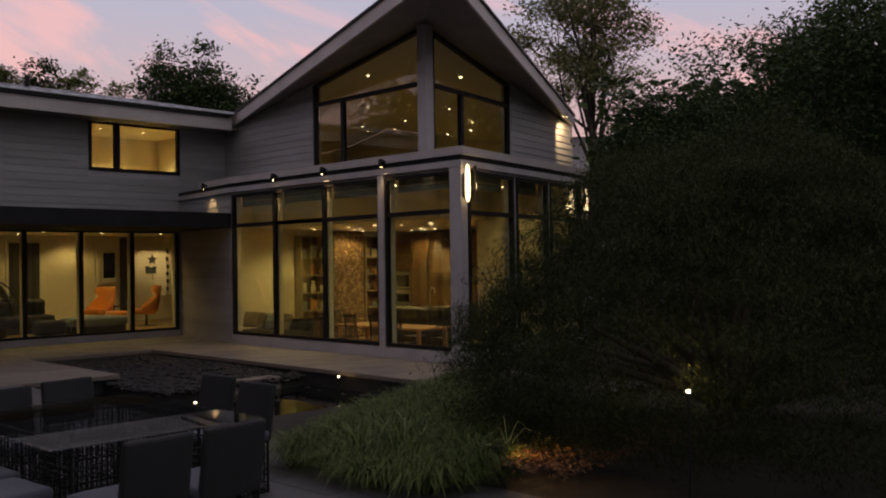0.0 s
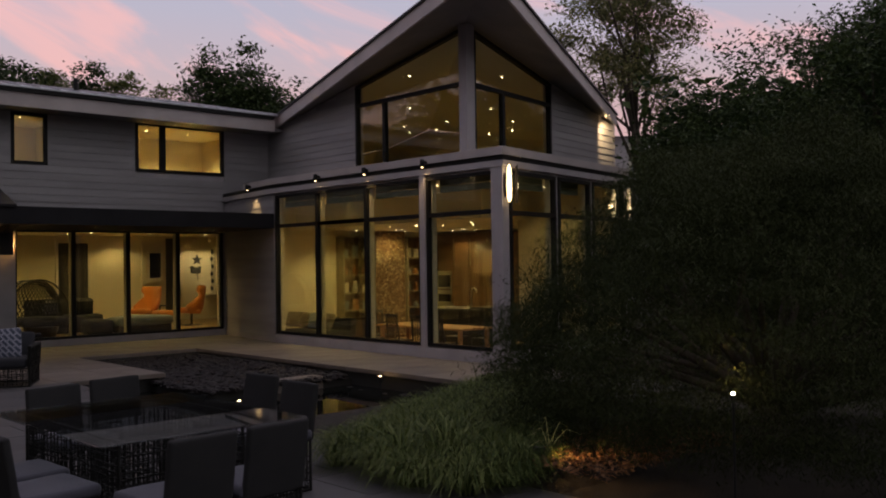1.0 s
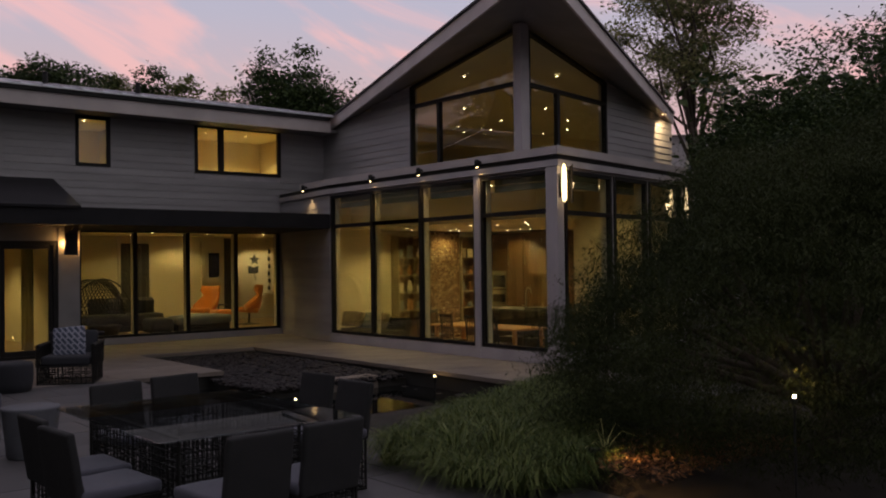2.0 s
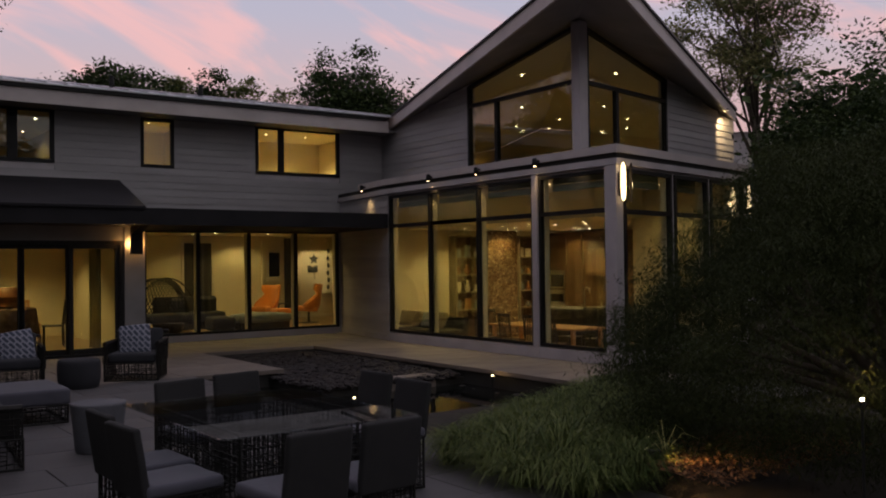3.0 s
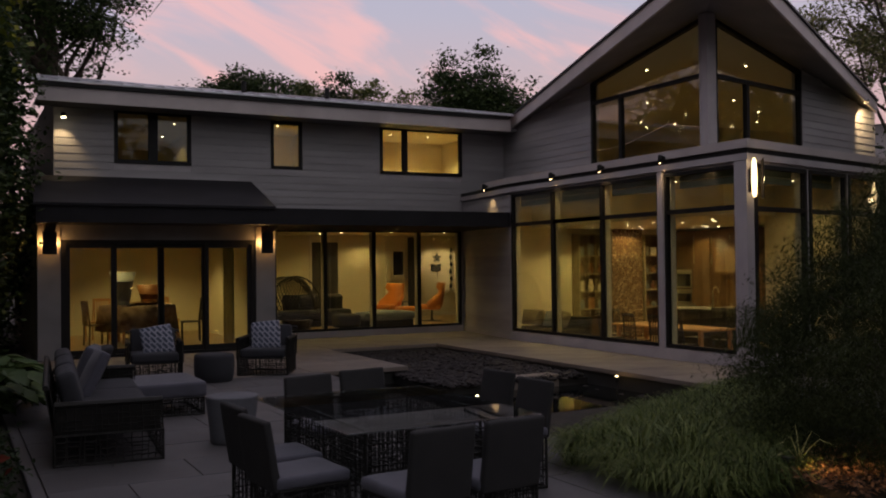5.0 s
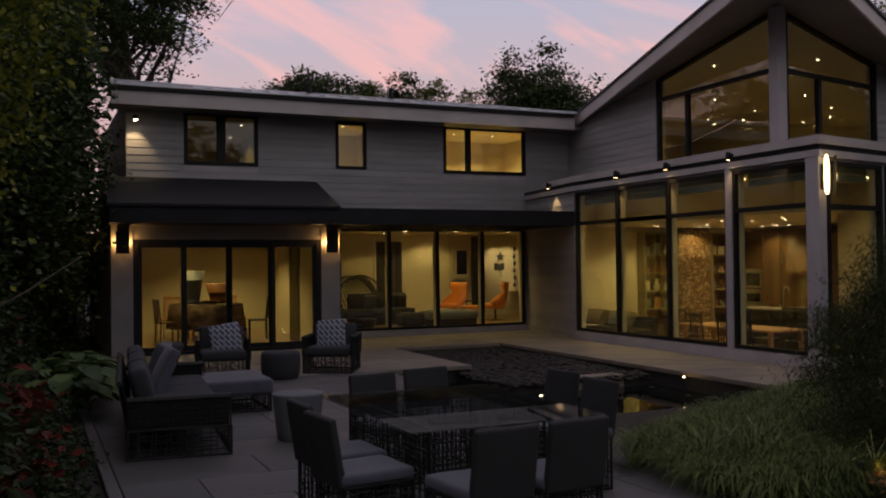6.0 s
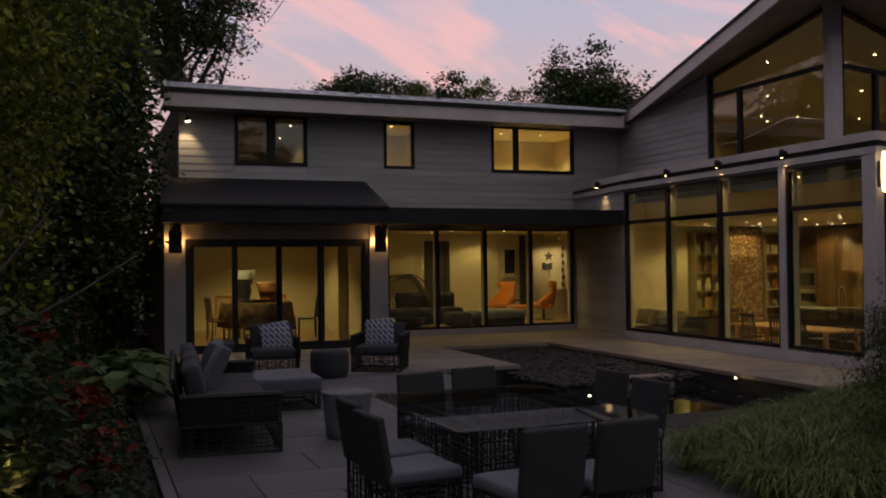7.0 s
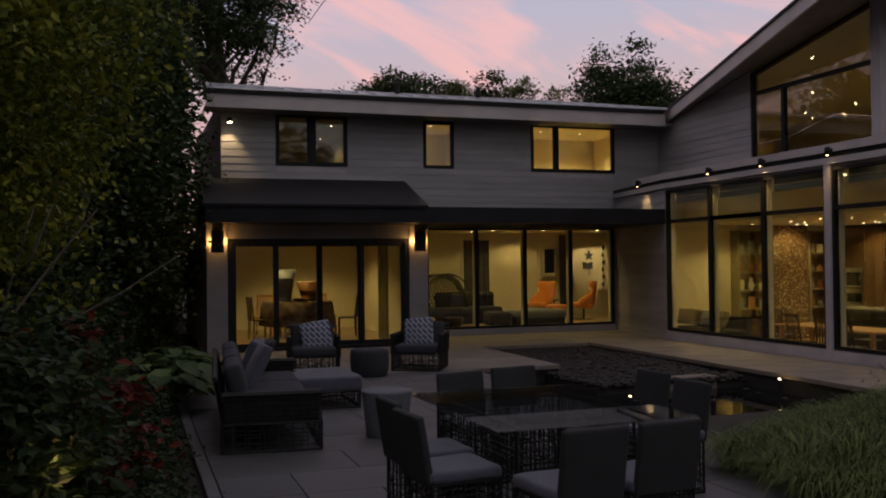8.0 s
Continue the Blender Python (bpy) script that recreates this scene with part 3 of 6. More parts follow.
def stones(x0, y0, x1, y1, n, z, seed, smin, smax):
    rng = np.random.default_rng(seed)
    ico = bmesh.new()
    bmesh.ops.create_icosphere(ico, subdivisions=1, radius=1.0)
    base = np.array([v.co[:] for v in ico.verts])
    tri = np.array([[v.index for v in f.verts] for f in ico.faces])
    ico.free()
    vs, fs, k = [], [], 0
    for _ in range(n):
        s = rng.uniform(smin, smax)
        p = base * (1 + rng.uniform(-0.22, 0.22, (len(base), 1))) * np.array([s * rng.uniform(0.8, 1.5), s, s * rng.uniform(0.35, 0.6)])
        a, t = rng.uniform(0, 6.28), rng.uniform(-0.35, 0.35)
        p = p @ np.array([[1, 0, 0], [0, math.cos(t), -math.sin(t)], [0, math.sin(t), math.cos(t)]]).T
        p = p @ np.array([[math.cos(a), -math.sin(a), 0], [math.sin(a), math.cos(a), 0], [0, 0, 1]]).T
        vs.append(p + np.array([rng.uniform(x0, x1), rng.uniform(y0, y1), z + rng.uniform(0, 0.06)]))
        fs.append(tri + k)
        k += len(base)
    return np.concatenate(vs).tolist(), np.concatenate(fs).tolist()


v1, f1 = stones(7.0, 14.3, 9.42, 17.95, 3400, -0.16, 3, 0.03, 0.08)
v2, f2 = stones(6.72, 12.55, 9.42, 14.4, 1800, -0.18, 4, 0.03, 0.08)
f2 = [[i + len(v1) for i in f] for f in f2]
tagged(raw("river_stones", v1 + v2, f1 + f2, STONE), "bed of dark grey rounded river stones in the pond", "stones", kind="stuff")

# ---- paving: slabs laid in courses with open joints, round the pond ----
paving = thing("pavement", (0, 0, 0), "buff flagstone paving laid in courses, blue-grey where terrace shade is coloured in", "paving", kind="structure")
part("mortar", boxes(((0.62, -6, -0.06), (5.30, 14.33, -0.02)), ((0.62, 14.38, -0.06), (6.90, 18.0, -0.02)), ((0.62, 18.08, -0.06), (11.86, 21.1, -0.02)), ((9.52, 7.0, -0.06), (11.4, 18.08, -0.02))), JOINT, paving)
rng = random.Random(5)
slab_cache = {}


def slab(x0, y0, x1, y1, mat):
    w, d = round(x1 - x0 - 0.006, 3), round(y1 - y0 - 0.006, 3)
    if w < 0.06 or d < 0.06:
        return
    if (w, d, mat.name) not in slab_cache:
        bm = bmesh.new()
        box(bm, (0, 0, -0.07), (w, d, 0.0), bevel=0.0)
        top = [e for e in bm.edges if all(abs(v.co.z) < 1e-4 for v in e.verts)]
        bmesh.ops.bevel(bm, geom=top, offset=0.005, segments=1, affect="EDGES")
        slab_cache[(w, d, mat.name)] = mesh_of("flagstone", bm, mat)
    ob = new("flagstone", slab_cache[(w, d, mat.name)])
    ob.parent = paving
    ob.location = (x0 + 0.004, y0 + 0.004, rng.uniform(-0.002, 0.002))


def lay(x0, y0, x1, y1, course=0.61, sizes=(0.46, 0.61, 0.92), mat=SLAB):
    y = y0
    while y < y1 - 0.05:
        yt = min(y + course, y1)
        if y1 - yt < 0.12:
            yt = y1
        x = x0
        while x < x1 - 0.02:
            w = rng.choice(sizes)
            xt = x1 if x1 - x - w < 0.25 else x + w
            slab(x, y, xt, yt, mat)
            x = xt
        y = yt


# near courses take the darker copy that holds the terrace shade
lay(0.65, 4.0, 5.36, 14.30, sizes=(0.61, 0.92, 1.22), course=0.76, mat=SLAB_SHADED)
lay(0.65, -3.0, 4.6, 4.0, sizes=(1.22,), course=1.0, mat=SLAB_SHADED)
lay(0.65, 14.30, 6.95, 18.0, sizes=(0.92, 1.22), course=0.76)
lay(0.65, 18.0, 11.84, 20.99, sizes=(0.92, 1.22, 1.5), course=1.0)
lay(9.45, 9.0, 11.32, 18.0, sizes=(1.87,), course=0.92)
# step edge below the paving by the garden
structure("kerb", boxes(((0.54, -6, -0.10), (0.64, 18.9, 0.012)), bevel=0.012), SLAB_SHADED, "flagstone edging of the terrace", "kerb")

# ---- rooms behind the glass ----
FL = 0.12


def room(name, x0, y0, x1, y1, z0, z1, label, open_sides=(), wall_mat=None, ceil=True):
    """Floor, ceiling and walls of a room; the glazed sides are left open."""
    wm = wall_mat or WALL_IN
    bm = bmesh.new()
    t = 0.1
    if "w" not in open_sides:
        box(bm, (x0 - t, y0, z0), (x0, y1, z1))
    if "e" not in open_sides:
        box(bm, (x1, y0, z0), (x1 + t, y1, z1))
    if "n" not in open_sides:
        box(bm, (x0 - t, y1, z0), (x1 + t, y1 + t, z1))
    if "s" not in open_sides:
        box(bm, (x0 - t, y0 - t, z0), (x1 + t, y0, z1))
    structure("wall_" + name, bm, wm, label, "wall")
    structure("floor_" + name, boxes(((x0, y0, z0 - 0.1), (x1, y1, z0))), FLOOR_IN, "warm oak floor inside", "floor")
    if ceil:
        structure("ceiling_" + name, boxes(((x0 - t, y0, z1), (x1 + t, y1 + t, z1 + 0.06))), CEIL_IN, "pale painted ceiling", "ceiling")


def downlight(x, y, z, watts=0.0, group="recessed ceiling downlights", colour=WARM, size=0.028):
    d = thing("downlight", (x, y, z), "small round recessed downlight, lit warm white", "downlight", group)
    part("trim_ring", lathe(bmesh.new(), [(size + 0.02, -0.008), (size + 0.02, -0.001), (size, -0.001), (size, -0.008)], 14), TRIM, d)
    part("lens", lathe(bmesh.new(), [(size, -0.006), (size * 0.98, -0.012)], 14), LAMPGLOW, d)
    if watts:
        lamp("downlight_lamp", (x, y, z - 0.05), watts, colour, 0.05, "SPOT", (x, y, z - 2), 140)


room("living", 6.1, WING_Y + 0.45, 14.6, 26.0, FL, 2.66, "cream living room walls", "s")
room("sunroom", 1.62, DOOR_Y + 0.2, 5.88, 24.6, 0.06, 2.5, "cream sunroom walls", "swe")
room("bedroom_one", 2.2, WING_Y + 0.2, 5.6, 29.0, 3.0, 5.32, "olive bedroom walls", "s")
room("bathroom", 5.75, WING_Y + 0.2, 8.3, 24.2, 3.0, 5.32, "cream bathroom walls", "s")
room("study", 8.45, WING_Y + 0.2, 13.0, 24.3, 3.0, 5.32, "bright cream study walls", "s")
# family room and kitchen behind the bay: a high strip along the glass, lower ceiling behind
FLF = -0.45
structure("floor_family", boxes(((BAY_X + 0.05, 11.2, FLF - 0.1), (15.75, 21.4, FLF)), ((15.75, 14.6, FLF - 0.1), (20.0, 21.4, FLF))), FLOOR_IN, "warm oak floor of the family room", "floor")
fam = bmesh.new()
box(fam, (20.0, 15.0, FLF), (20.2, 21.5, 3.5))
box(fam, (BAY_END + 0.1, 21.3, FLF), (20.0, 21.5, 3.5))
box(fam, (BAY_X + 0.08, 11.2, FLF), (BAY_X + 0.2, KINK_Y, 0.20))
prism(fam, [BR + ALONG * 4.9 + INTO * 0.2, BR + ALONG * 5.1 + INTO * 0.2, BR + ALONG * 5.1 + INTO * 2.6, BR + ALONG * 4.9 + INTO * 2.6], Z * 3.4)
prism(fam, [UP + ALONG * 2.6, UP + ALONG * 7.1, UP + ALONG * 7.1 + INTO * 0.2, UP + ALONG * 2.6 + INTO * 0.2], Z * 3.58)
box(fam, (20.0, 15.0, 3.5), (20.2, 21.5, 3.73))
structure("wall_family_back", fam, WALL_IN, "cream family room walls", "wall")
fc = bmesh.new()
prism(fc, [(14.2, 14.1, 2.72), (16.4, 14.1, 2.72), (19.9, 14.85, 2.72), (19.9, 21.4, 2.72), (14.2, 21.4, 2.72)], Z * 0.08)
box(fc, (14.2, 14.1, 2.80), (14.3, 21.4, 3.38))
box(fc, (14.3, 14.1, 2.80), (16.0, 14.2, 3.38))
prism(fc, [(BAY_X + 0.15, 11.1, 3.345), (16.2, 12.12, 3.345), (15.8, 14.1, 3.345), (14.2, 14.1, 3.345), (14.2, 21.4, 3.345), (BAY_END + 0.12, 21.2, 3.345), (BAY_X + 0.15, KINK_Y, 3.345)], Z * 0.03)
structure("ceiling_family", fc, CEIL_IN, "pale ceiling with a raised strip along the glass", "ceiling")
# upper room under the prow roof
structure("floor_loft", boxes(((UP.x + 0.2, 15.2, 3.74), (20.0, 27.5, 3.82)), ((20.0, 18.4, 3.74), (22.6, 27.5, 3.82)), ((UP.x + 0.2, 14.0, 3.74), (15.4, 15.2, 3.82))), FLOOR_IN, "oak floor of the upper room", "floor")
loft = bmesh.new()
for a, b, d in (((13.4, 27.5), (22.6, 27.5), (0, 0.1, 0)), ((22.6, 27.5), (22.6, 25.1), (0.1, 0, 0)), ((22.6, 25.1), (22.6, 18.4), (0.1, 0, 0)), ((22.6, 18.4), (19.9, 15.15), (0.08, -0.06, 0)), ((13.4, 20.9), (13.4, 27.5), (-0.1, 0, 0))):
    p0, p1 = Vector((*a, 0)), Vector((*b, 0))
    prism(loft, [p0 + Z * 3.8, p1 + Z * 3.8, p1 + Z * roof_z(p1), p0 + Z * roof_z(p0)], d)
structure("wall_loft", loft, WALL_IN, "olive-cream walls of the upper room", "wall")
lc = bmesh.new()
R0, R1_ = UP + RIDGE * 0.35, Vector((22.6, 25.1, 0))
for edge in ([R0, R1_, Vector((22.6, 27.5, 0)), Vector((13.4, 27.5, 0)), Vector((13.4, 14.0, 0))], [R0, R1_, Vector((22.6, 18.4, 0)), Vector((19.9, 15.15, 0)), UP + ALONG * 0.6 + INTO * 0.22]):
    for i in range(1, len(edge) - 1):
        prism(lc, [p + Z * (roof_z(p) + 0.005) for p in (edge[0], edge[i], edge[i + 1])], Z * 0.04)
structure("ceiling_loft", lc, CEIL_IN, "sloping pale ceiling of the upper room", "ceiling")

for x, y, w in ((7.9, 23.26, 38), (9.36, 24.91, 24), (9.48, 23.61, 0), (11.1, 25.36, 36), (11.0, 23.56, 52), (7.2, 22.2, 30), (9.6, 22.3, 34), (11.2, 22.2, 42), (12.7, 23.6, 0), (7.4, 25.0, 0)):
    downlight(x, y, 2.66, w)
for x, y, w in ((3.0, 21.0, 76), (4.4, 22.6, 100)):
    downlight(x, y, 2.5, w)
for x, y, w in ((4.9, 23.22, 4), (5.09, 25.59, 9), (4.26, 27.87, 9)):
    downlight(x, y, 5.32, w)
downlight(7.37, 22.57, 5.32, 110)
for x, y, w in ((10.66, 22.9, 140), (11.85, 22.93, 190), (11.82, 22.05, 0), (10.57, 21.95, 0)):
    downlight(x, y, 5.32, w)
for x, y, w in ((12.6, 19.5, 84), (12.6, 16.8, 72), (12.7, 13.9, 34), (13.9, 20.6, 0), (13.9, 13.6, 0), (13.2, 12.3, 14), (14.9, 12.9, 34), (12.6, 18.2, 0), (12.5, 15.4, 0), (13.8, 18.9, 0), (13.8, 17.6, 0), (13.8, 15.6, 0)):
    downlight(x, y, 3.34, w)
for x, y, w in ((15.25, 20.11, 86), (15.48, 18.76, 0), (17.21, 20.63, 64), (15.39, 17.64, 86), (17.1, 18.86, 64), (18.17, 18.83, 74), (15.54, 15.8, 86), (18.85, 19.94, 64), (19.1, 19.2, 0), (18.9, 20.8, 0), (16.4, 16.6, 0), (17.5, 16.4, 0), (15.9, 20.8, 0), (17.95, 21.1, 0), (19.33, 21.3, 0), (16.05, 17.35, 0), (18.95, 19.48, 0), (16.6, 19.6, 0)):
    downlight(x, y, 2.72, w)
for x, y, w in ((14.65, 16.95, 30), (17.86, 20.67, 40), (20.04, 23.51, 26), (21.31, 24.71, 0), (22.4, 24.5, 0), (21.02, 22.45, 26), (16.32, 15.44, 30), (19.18, 18.61, 35), (22.23, 21.67, 0), (20.35, 18.82, 0), (21.41, 19.85, 26)):
    p = Vector((x, y, 0))
    downlight(x, y, roof_z(p) - 0.02, w, colour=(1.0, 0.80, 0.34), size=0.027)


# ---- terrace furniture ----
WICKER = material("dark_woven_resin", (0.013, 0.012, 0.011), 0.55, spec=0.25, vary=0.4, scale=20, fine=120, bump=0.4)
CHAIR_BACK = material("charcoal_sling_fabric", (0.017, 0.016, 0.017), 0.9, vary=0.2, scale=5, fine=220, bump=0.5)
CUSHION = material("grey_lavender_cushion", (0.072, 0.070, 0.092), 0.9, vary=0.15, scale=4, fine=200, bump=0.4, sheen=0.15, per_object=0.2)
CUSHION_D = material("slate_cushion", (0.024, 0.024, 0.030), 0.9, vary=0.15, scale=4, fine=200, bump=0.4)
CONCRETE = material("grey_cast_concrete", (0.10, 0.10, 0.115), 0.8, vary=0.25, scale=4, fine=60, bump=0.25)
TABLE_GLASS = thin_glass("smoked_table_glass", (0.92, 0.95, 0.955), 0.9)


def lattice(bm, p0, pu, pv, nu, nv, seed, r=0.0045, skip=0.12):
    """An irregular open weave of thin canes over the panel p0 + u*pu + v*pv."""
    rg = random.Random(seed)
    p0, pu, pv = Vector(p0), Vector(pu), Vector(pv)
    n = pu.cross(pv).normalized()

    def cane(a, b, wob):
        d = (b - a).normalized()
        s = d.cross(n).normalized()
        mid = (a + b) / 2 + s * rg.uniform(-wob, wob) + n * rg.uniform(-0.006, 0.006)
        tube(bm, [a, mid, b], r * rg.uniform(0.8, 1.5), 4, cap=False)

    for i in range(nu + 1):
        u = min(1, max(0, i / nu + rg.uniform(-0.25, 0.25) / nu)) if 0 < i < nu else i / nu
        u2 = min(1, max(0, u + rg.uniform(-0.35, 0.35) / nu)) if 0 < i < nu else u
        cane(p0 + pu * u, p0 + pu * u2 + pv, 0.008)
    for j in range(nv + 1):
        v = j / nv if j in (0, nv) else min(1, max(0, (j + rg.uniform(-0.25, 0.25)) / nv))
        for i in range(nu):
            if j not in (0, nv) and rg.random() < skip:
                continue
            v2 = v + (rg.uniform(-0.2, 0.2) / nv if j not in (0, nv) else 0)
            cane(p0 + pu * (i / nu) + pv * v, p0 + pu * ((i + 1) / nu) + pv * min(1, max(0, v2)), 0.004)
    return bm


def lattice_box(w0, w1, d0, d1, h0, h1, nu, nd, nv, seed):
    bm = bmesh.new()
    lattice(bm, (w0, d0, h0), (w1 - w0, 0, 0), (0, 0, h1 - h0), nu, nv, seed)
    lattice(bm, (w0, d1, h0), (w1 - w0, 0, 0), (0, 0, h1 - h0), nu, nv, seed + 1)
    lattice(bm, (w0, d0, h0), (0, d1 - d0, 0), (0, 0, h1 - h0), nd, nv, seed + 2)
    lattice(bm, (w1, d0, h0), (0, d1 - d0, 0), (0, 0, h1 - h0), nd, nv, seed + 3)
    for x in (w0, w1):
        for y in (d0, d1):
            tube(bm, [(x, y, h0), (x, y, h1)], 0.011, 6)
    for z in (h0 + 0.012, h1):
        for a, b in (((w0, d0, z), (w1, d0, z)), ((w0, d1, z), (w1, d1, z)), ((w0, d0, z), (w0, d1, z)), ((w1, d0, z), (w1, d1, z))):
            tube(bm, [a, b], 0.010, 6)
    return bm


def pad(size, at=(0, 0, 0), tilt=(0, 0, 0), puff=0.25, bevel=0.035, seed=1):
    """A stuffed cushion: rounded slab, thicker in the middle, slightly uneven."""
    bm = bmesh.new()
    bmesh.ops.create_cube(bm, size=1.0, matrix=Matrix.Diagonal((*size, 1)))
    bmesh.ops.bevel(bm, geom=list(bm.edges), offset=min(bevel, min(size) * 0.45), segments=3, affect="EDGES", profile=0.6)
    bmesh.ops.subdivide_edges(bm, edges=[e for e in bm.edges if e.calc_length() > 0.3 * max(size)], cuts=5, use_grid_fill=True)
    axis = min(range(3), key=lambda i: size[i])
    o = [i for i in range(3) if i != axis]
    for v in bm.verts:
        u, w = v.co[o[0]] / size[o[0]] * 2, v.co[o[1]] / size[o[1]] * 2
        v.co[axis] *= 1 + puff * max(0, (1 - u * u)) * max(0, (1 - w * w))
        v.co += 0.006 * noise.noise_vector(v.co * 5 + Vector((seed, 0, 0)))
    bmesh.ops.transform(bm, matrix=pose(*at, *tilt), verts=bm.verts)
    return bm


def dining_chair(at, turn):
    """Faces +y; woven open base, sling back, seat pad. The origin lies below the middle of the seat."""
    c = thing("dining_chair", (*at, 0), "outdoor dining chair with open woven base and charcoal back", "chair", "chairs round the terrace table", turn=turn)
    part("woven_base", lattice_box(-0.22, 0.22, -0.22, 0.25, 0.0, 0.39, 11, 11, 9, 11), WICKER, c, "dark open cane weave")
    part("seat", pad((0.47, 0.50, 0.075), (0, 0.01, 0.435), (0, 0, 0), 0.2, 0.03), CUSHION, c, "grey seat cushion", True)
    part("backrest", pad((0.44, 0.05, 0.44), (0, -0.262, 0.60), (9, 0, 0), 0.05, 0.02, 4), CHAIR_BACK, c, "charcoal padded back cover", True)
    for x in (-0.20, 0.20):
        part("back_post", tube(bmesh.new(), [(x, -0.2, 0.38), (x, -0.305, 0.80)], 0.014, 6), WICKER, c)
    return c


first = dining_chair((2.44, 4.93), 7)
for x, y, a in ((2.96, 4.98, 6), (2.71, 7.16, 188), (3.28, 7.36, 186), (3.93, 6.85, 94), (3.86, 6.18, 92), (1.97, 6.17, -86), (1.935, 5.60, -84)):
    copy_thing(first, pose(x, y, 0, 0, 0, a))

tb = thing("dining_table", (2.78, 6.04, 0), "smoked glass terrace table on a woven cane base", "table", turn=1)
top = part("tabletop", boxes(((-0.71, -0.90, 0.728), (0.71, 0.90, 0.74)), bevel=0.003), TABLE_GLASS, tb, "clear smoked glass sheet")
part("woven_base", lattice_box(-0.52, 0.52, -0.74, 0.74, 0.0, 0.715, 24, 32, 16, 31), WICKER, tb, "dark open cane weave")
part("top_rail", boxes(((-0.53, -0.75, 0.712), (0.53, -0.72, 0.727)), ((-0.53, 0.72, 0.712), (0.53, 0.75, 0.727)), ((-0.53, -0.72, 0.712), (-0.50, 0.72, 0.727)), ((0.50, -0.72, 0.712), (0.53, 0.72, 0.727))), WICKER, tb)

PATTERN = bpy.data.materials.new("white_grey_patterned_fabric")
PATTERN.use_nodes = True
_nt = PATTERN.node_tree
_c = _nt.nodes.new("ShaderNodeTexCoord")
_m = _nt.nodes.new("ShaderNodeMapping")
_m.inputs["Rotation"].default_value = (0, radians(45), 0)
_m.inputs["Scale"].default_value = (8, 0.001, 8)
_k = _nt.nodes.new("ShaderNodeTexBrick")
_k.inputs["Scale"].default_value, _k.inputs["Mortar Size"].default_value = 1.0, 0.10
_k.inputs["Brick Width"].default_value, _k.inputs["Row Height"].default_value = 1.0, 0.5
_k.inputs["Color1"].default_value = (0.05, 0.06, 0.09, 1)
_k.inputs["Color2"].default_value = (0.07, 0.08, 0.12, 1)
_k.inputs["Mortar"].default_value = (0.27, 0.27, 0.33, 1)
_sw = _nt.nodes.new("ShaderNodeCombineXYZ")
_sp = _nt.nodes.new("ShaderNodeSeparateXYZ")
_nt.links.new(_c.outputs["Object"], _m.inputs[0])
_nt.links.new(_m.outputs[0], _sp.inputs[0])
_nt.links.new(_sp.outputs["X"], _sw.inputs["X"])
_nt.links.new(_sp.outputs["Z"], _sw.inputs["Y"])
_nt.links.new(_sw.outputs[0], _k.inputs["Vector"])
_nt.links.new(_k.outputs["Color"], _nt.nodes["Principled BSDF"].inputs["Base Color"])
_nt.nodes["Principled BSDF"].inputs["Roughness"].default_value = 0.9


def lounge_chair(at, turn):
    """Faces +y: low deep armchair of open weave with slate cushions."""
    c = thing("lounge_chair", (*at, 0), "low woven lounge chair with slate seat cushion", "armchair", "lounge chairs on the terrace", turn=turn)
    part("woven_base", lattice_box(-0.40, 0.40, -0.40, 0.40, 0.0, 0.27, 18, 18, 7, 51), WICKER, c, "dark open cane weave")
    for x in (-0.42, 0.37):
        bm = bmesh.new()
        lattice(bm, (x, -0.42, 0.27), (0, 0.82, 0), (0, 0, 0.31), 18, 7, 61)
        lattice(bm, (x + 0.05, -0.42, 0.27), (0, 0.82, 0), (0, 0, 0.31), 18, 7, 62)
        tube(bm, [(x + 0.025, -0.42, 0.58), (x + 0.025, 0.40, 0.58)], 0.03, 8)
        tube(bm, [(x + 0.025, 0.40, 0.0), (x + 0.025, 0.40, 0.58)], 0.016, 6)
        part("arm", bm, WICKER, c)
    bm = bmesh.new()
    lattice(bm, (-0.42, -0.40, 0.27), (0.84, 0, 0), (0, -0.12, 0.44), 18, 10, 63)
    tube(bm, [(-0.42, -0.52, 0.71), (0.42, -0.52, 0.71)], 0.022, 8)
    part("back_panel", bm, WICKER, c)
    part("seat", pad((0.72, 0.76, 0.15), (0, 0.02, 0.35), (0, 0, 0), 0.12, 0.05), CUSHION_D, c, "slate seat cushion", True)
    part("backrest", pad((0.70, 0.15, 0.42), (0, -0.33, 0.56), (14, 0, 0), 0.15, 0.05), CUSHION_D, c, "slate back cushion", True)
    return c


def throw_pillow(at, turn, tilt, mat, label, size=0.44, lean=0):
    p = thing("throw_pillow", at, label, "pillow", "terrace pillows", turn=turn)
    part("cover", pad((size, 0.10, size), (0, 0, 0), (tilt, lean, 0), 0.7, 0.03, 7), mat, p, smooth=True)
    return p


l1 = lounge_chair((2.82, 14.95), 172)
l2 = copy_thing(l1, pose(4.58, 14.72, 0, 0, 0, 152))
throw_pillow((2.87, 14.93, 0.59), 172, 20, PATTERN, "blue-grey and white patterned pillow on a lounge chair", 0.48, 9)
throw_pillow((4.56, 14.70, 0.61), 150, 18, PATTERN, "blue-grey and white patterned pillow on a lounge chair", 0.47, 5)

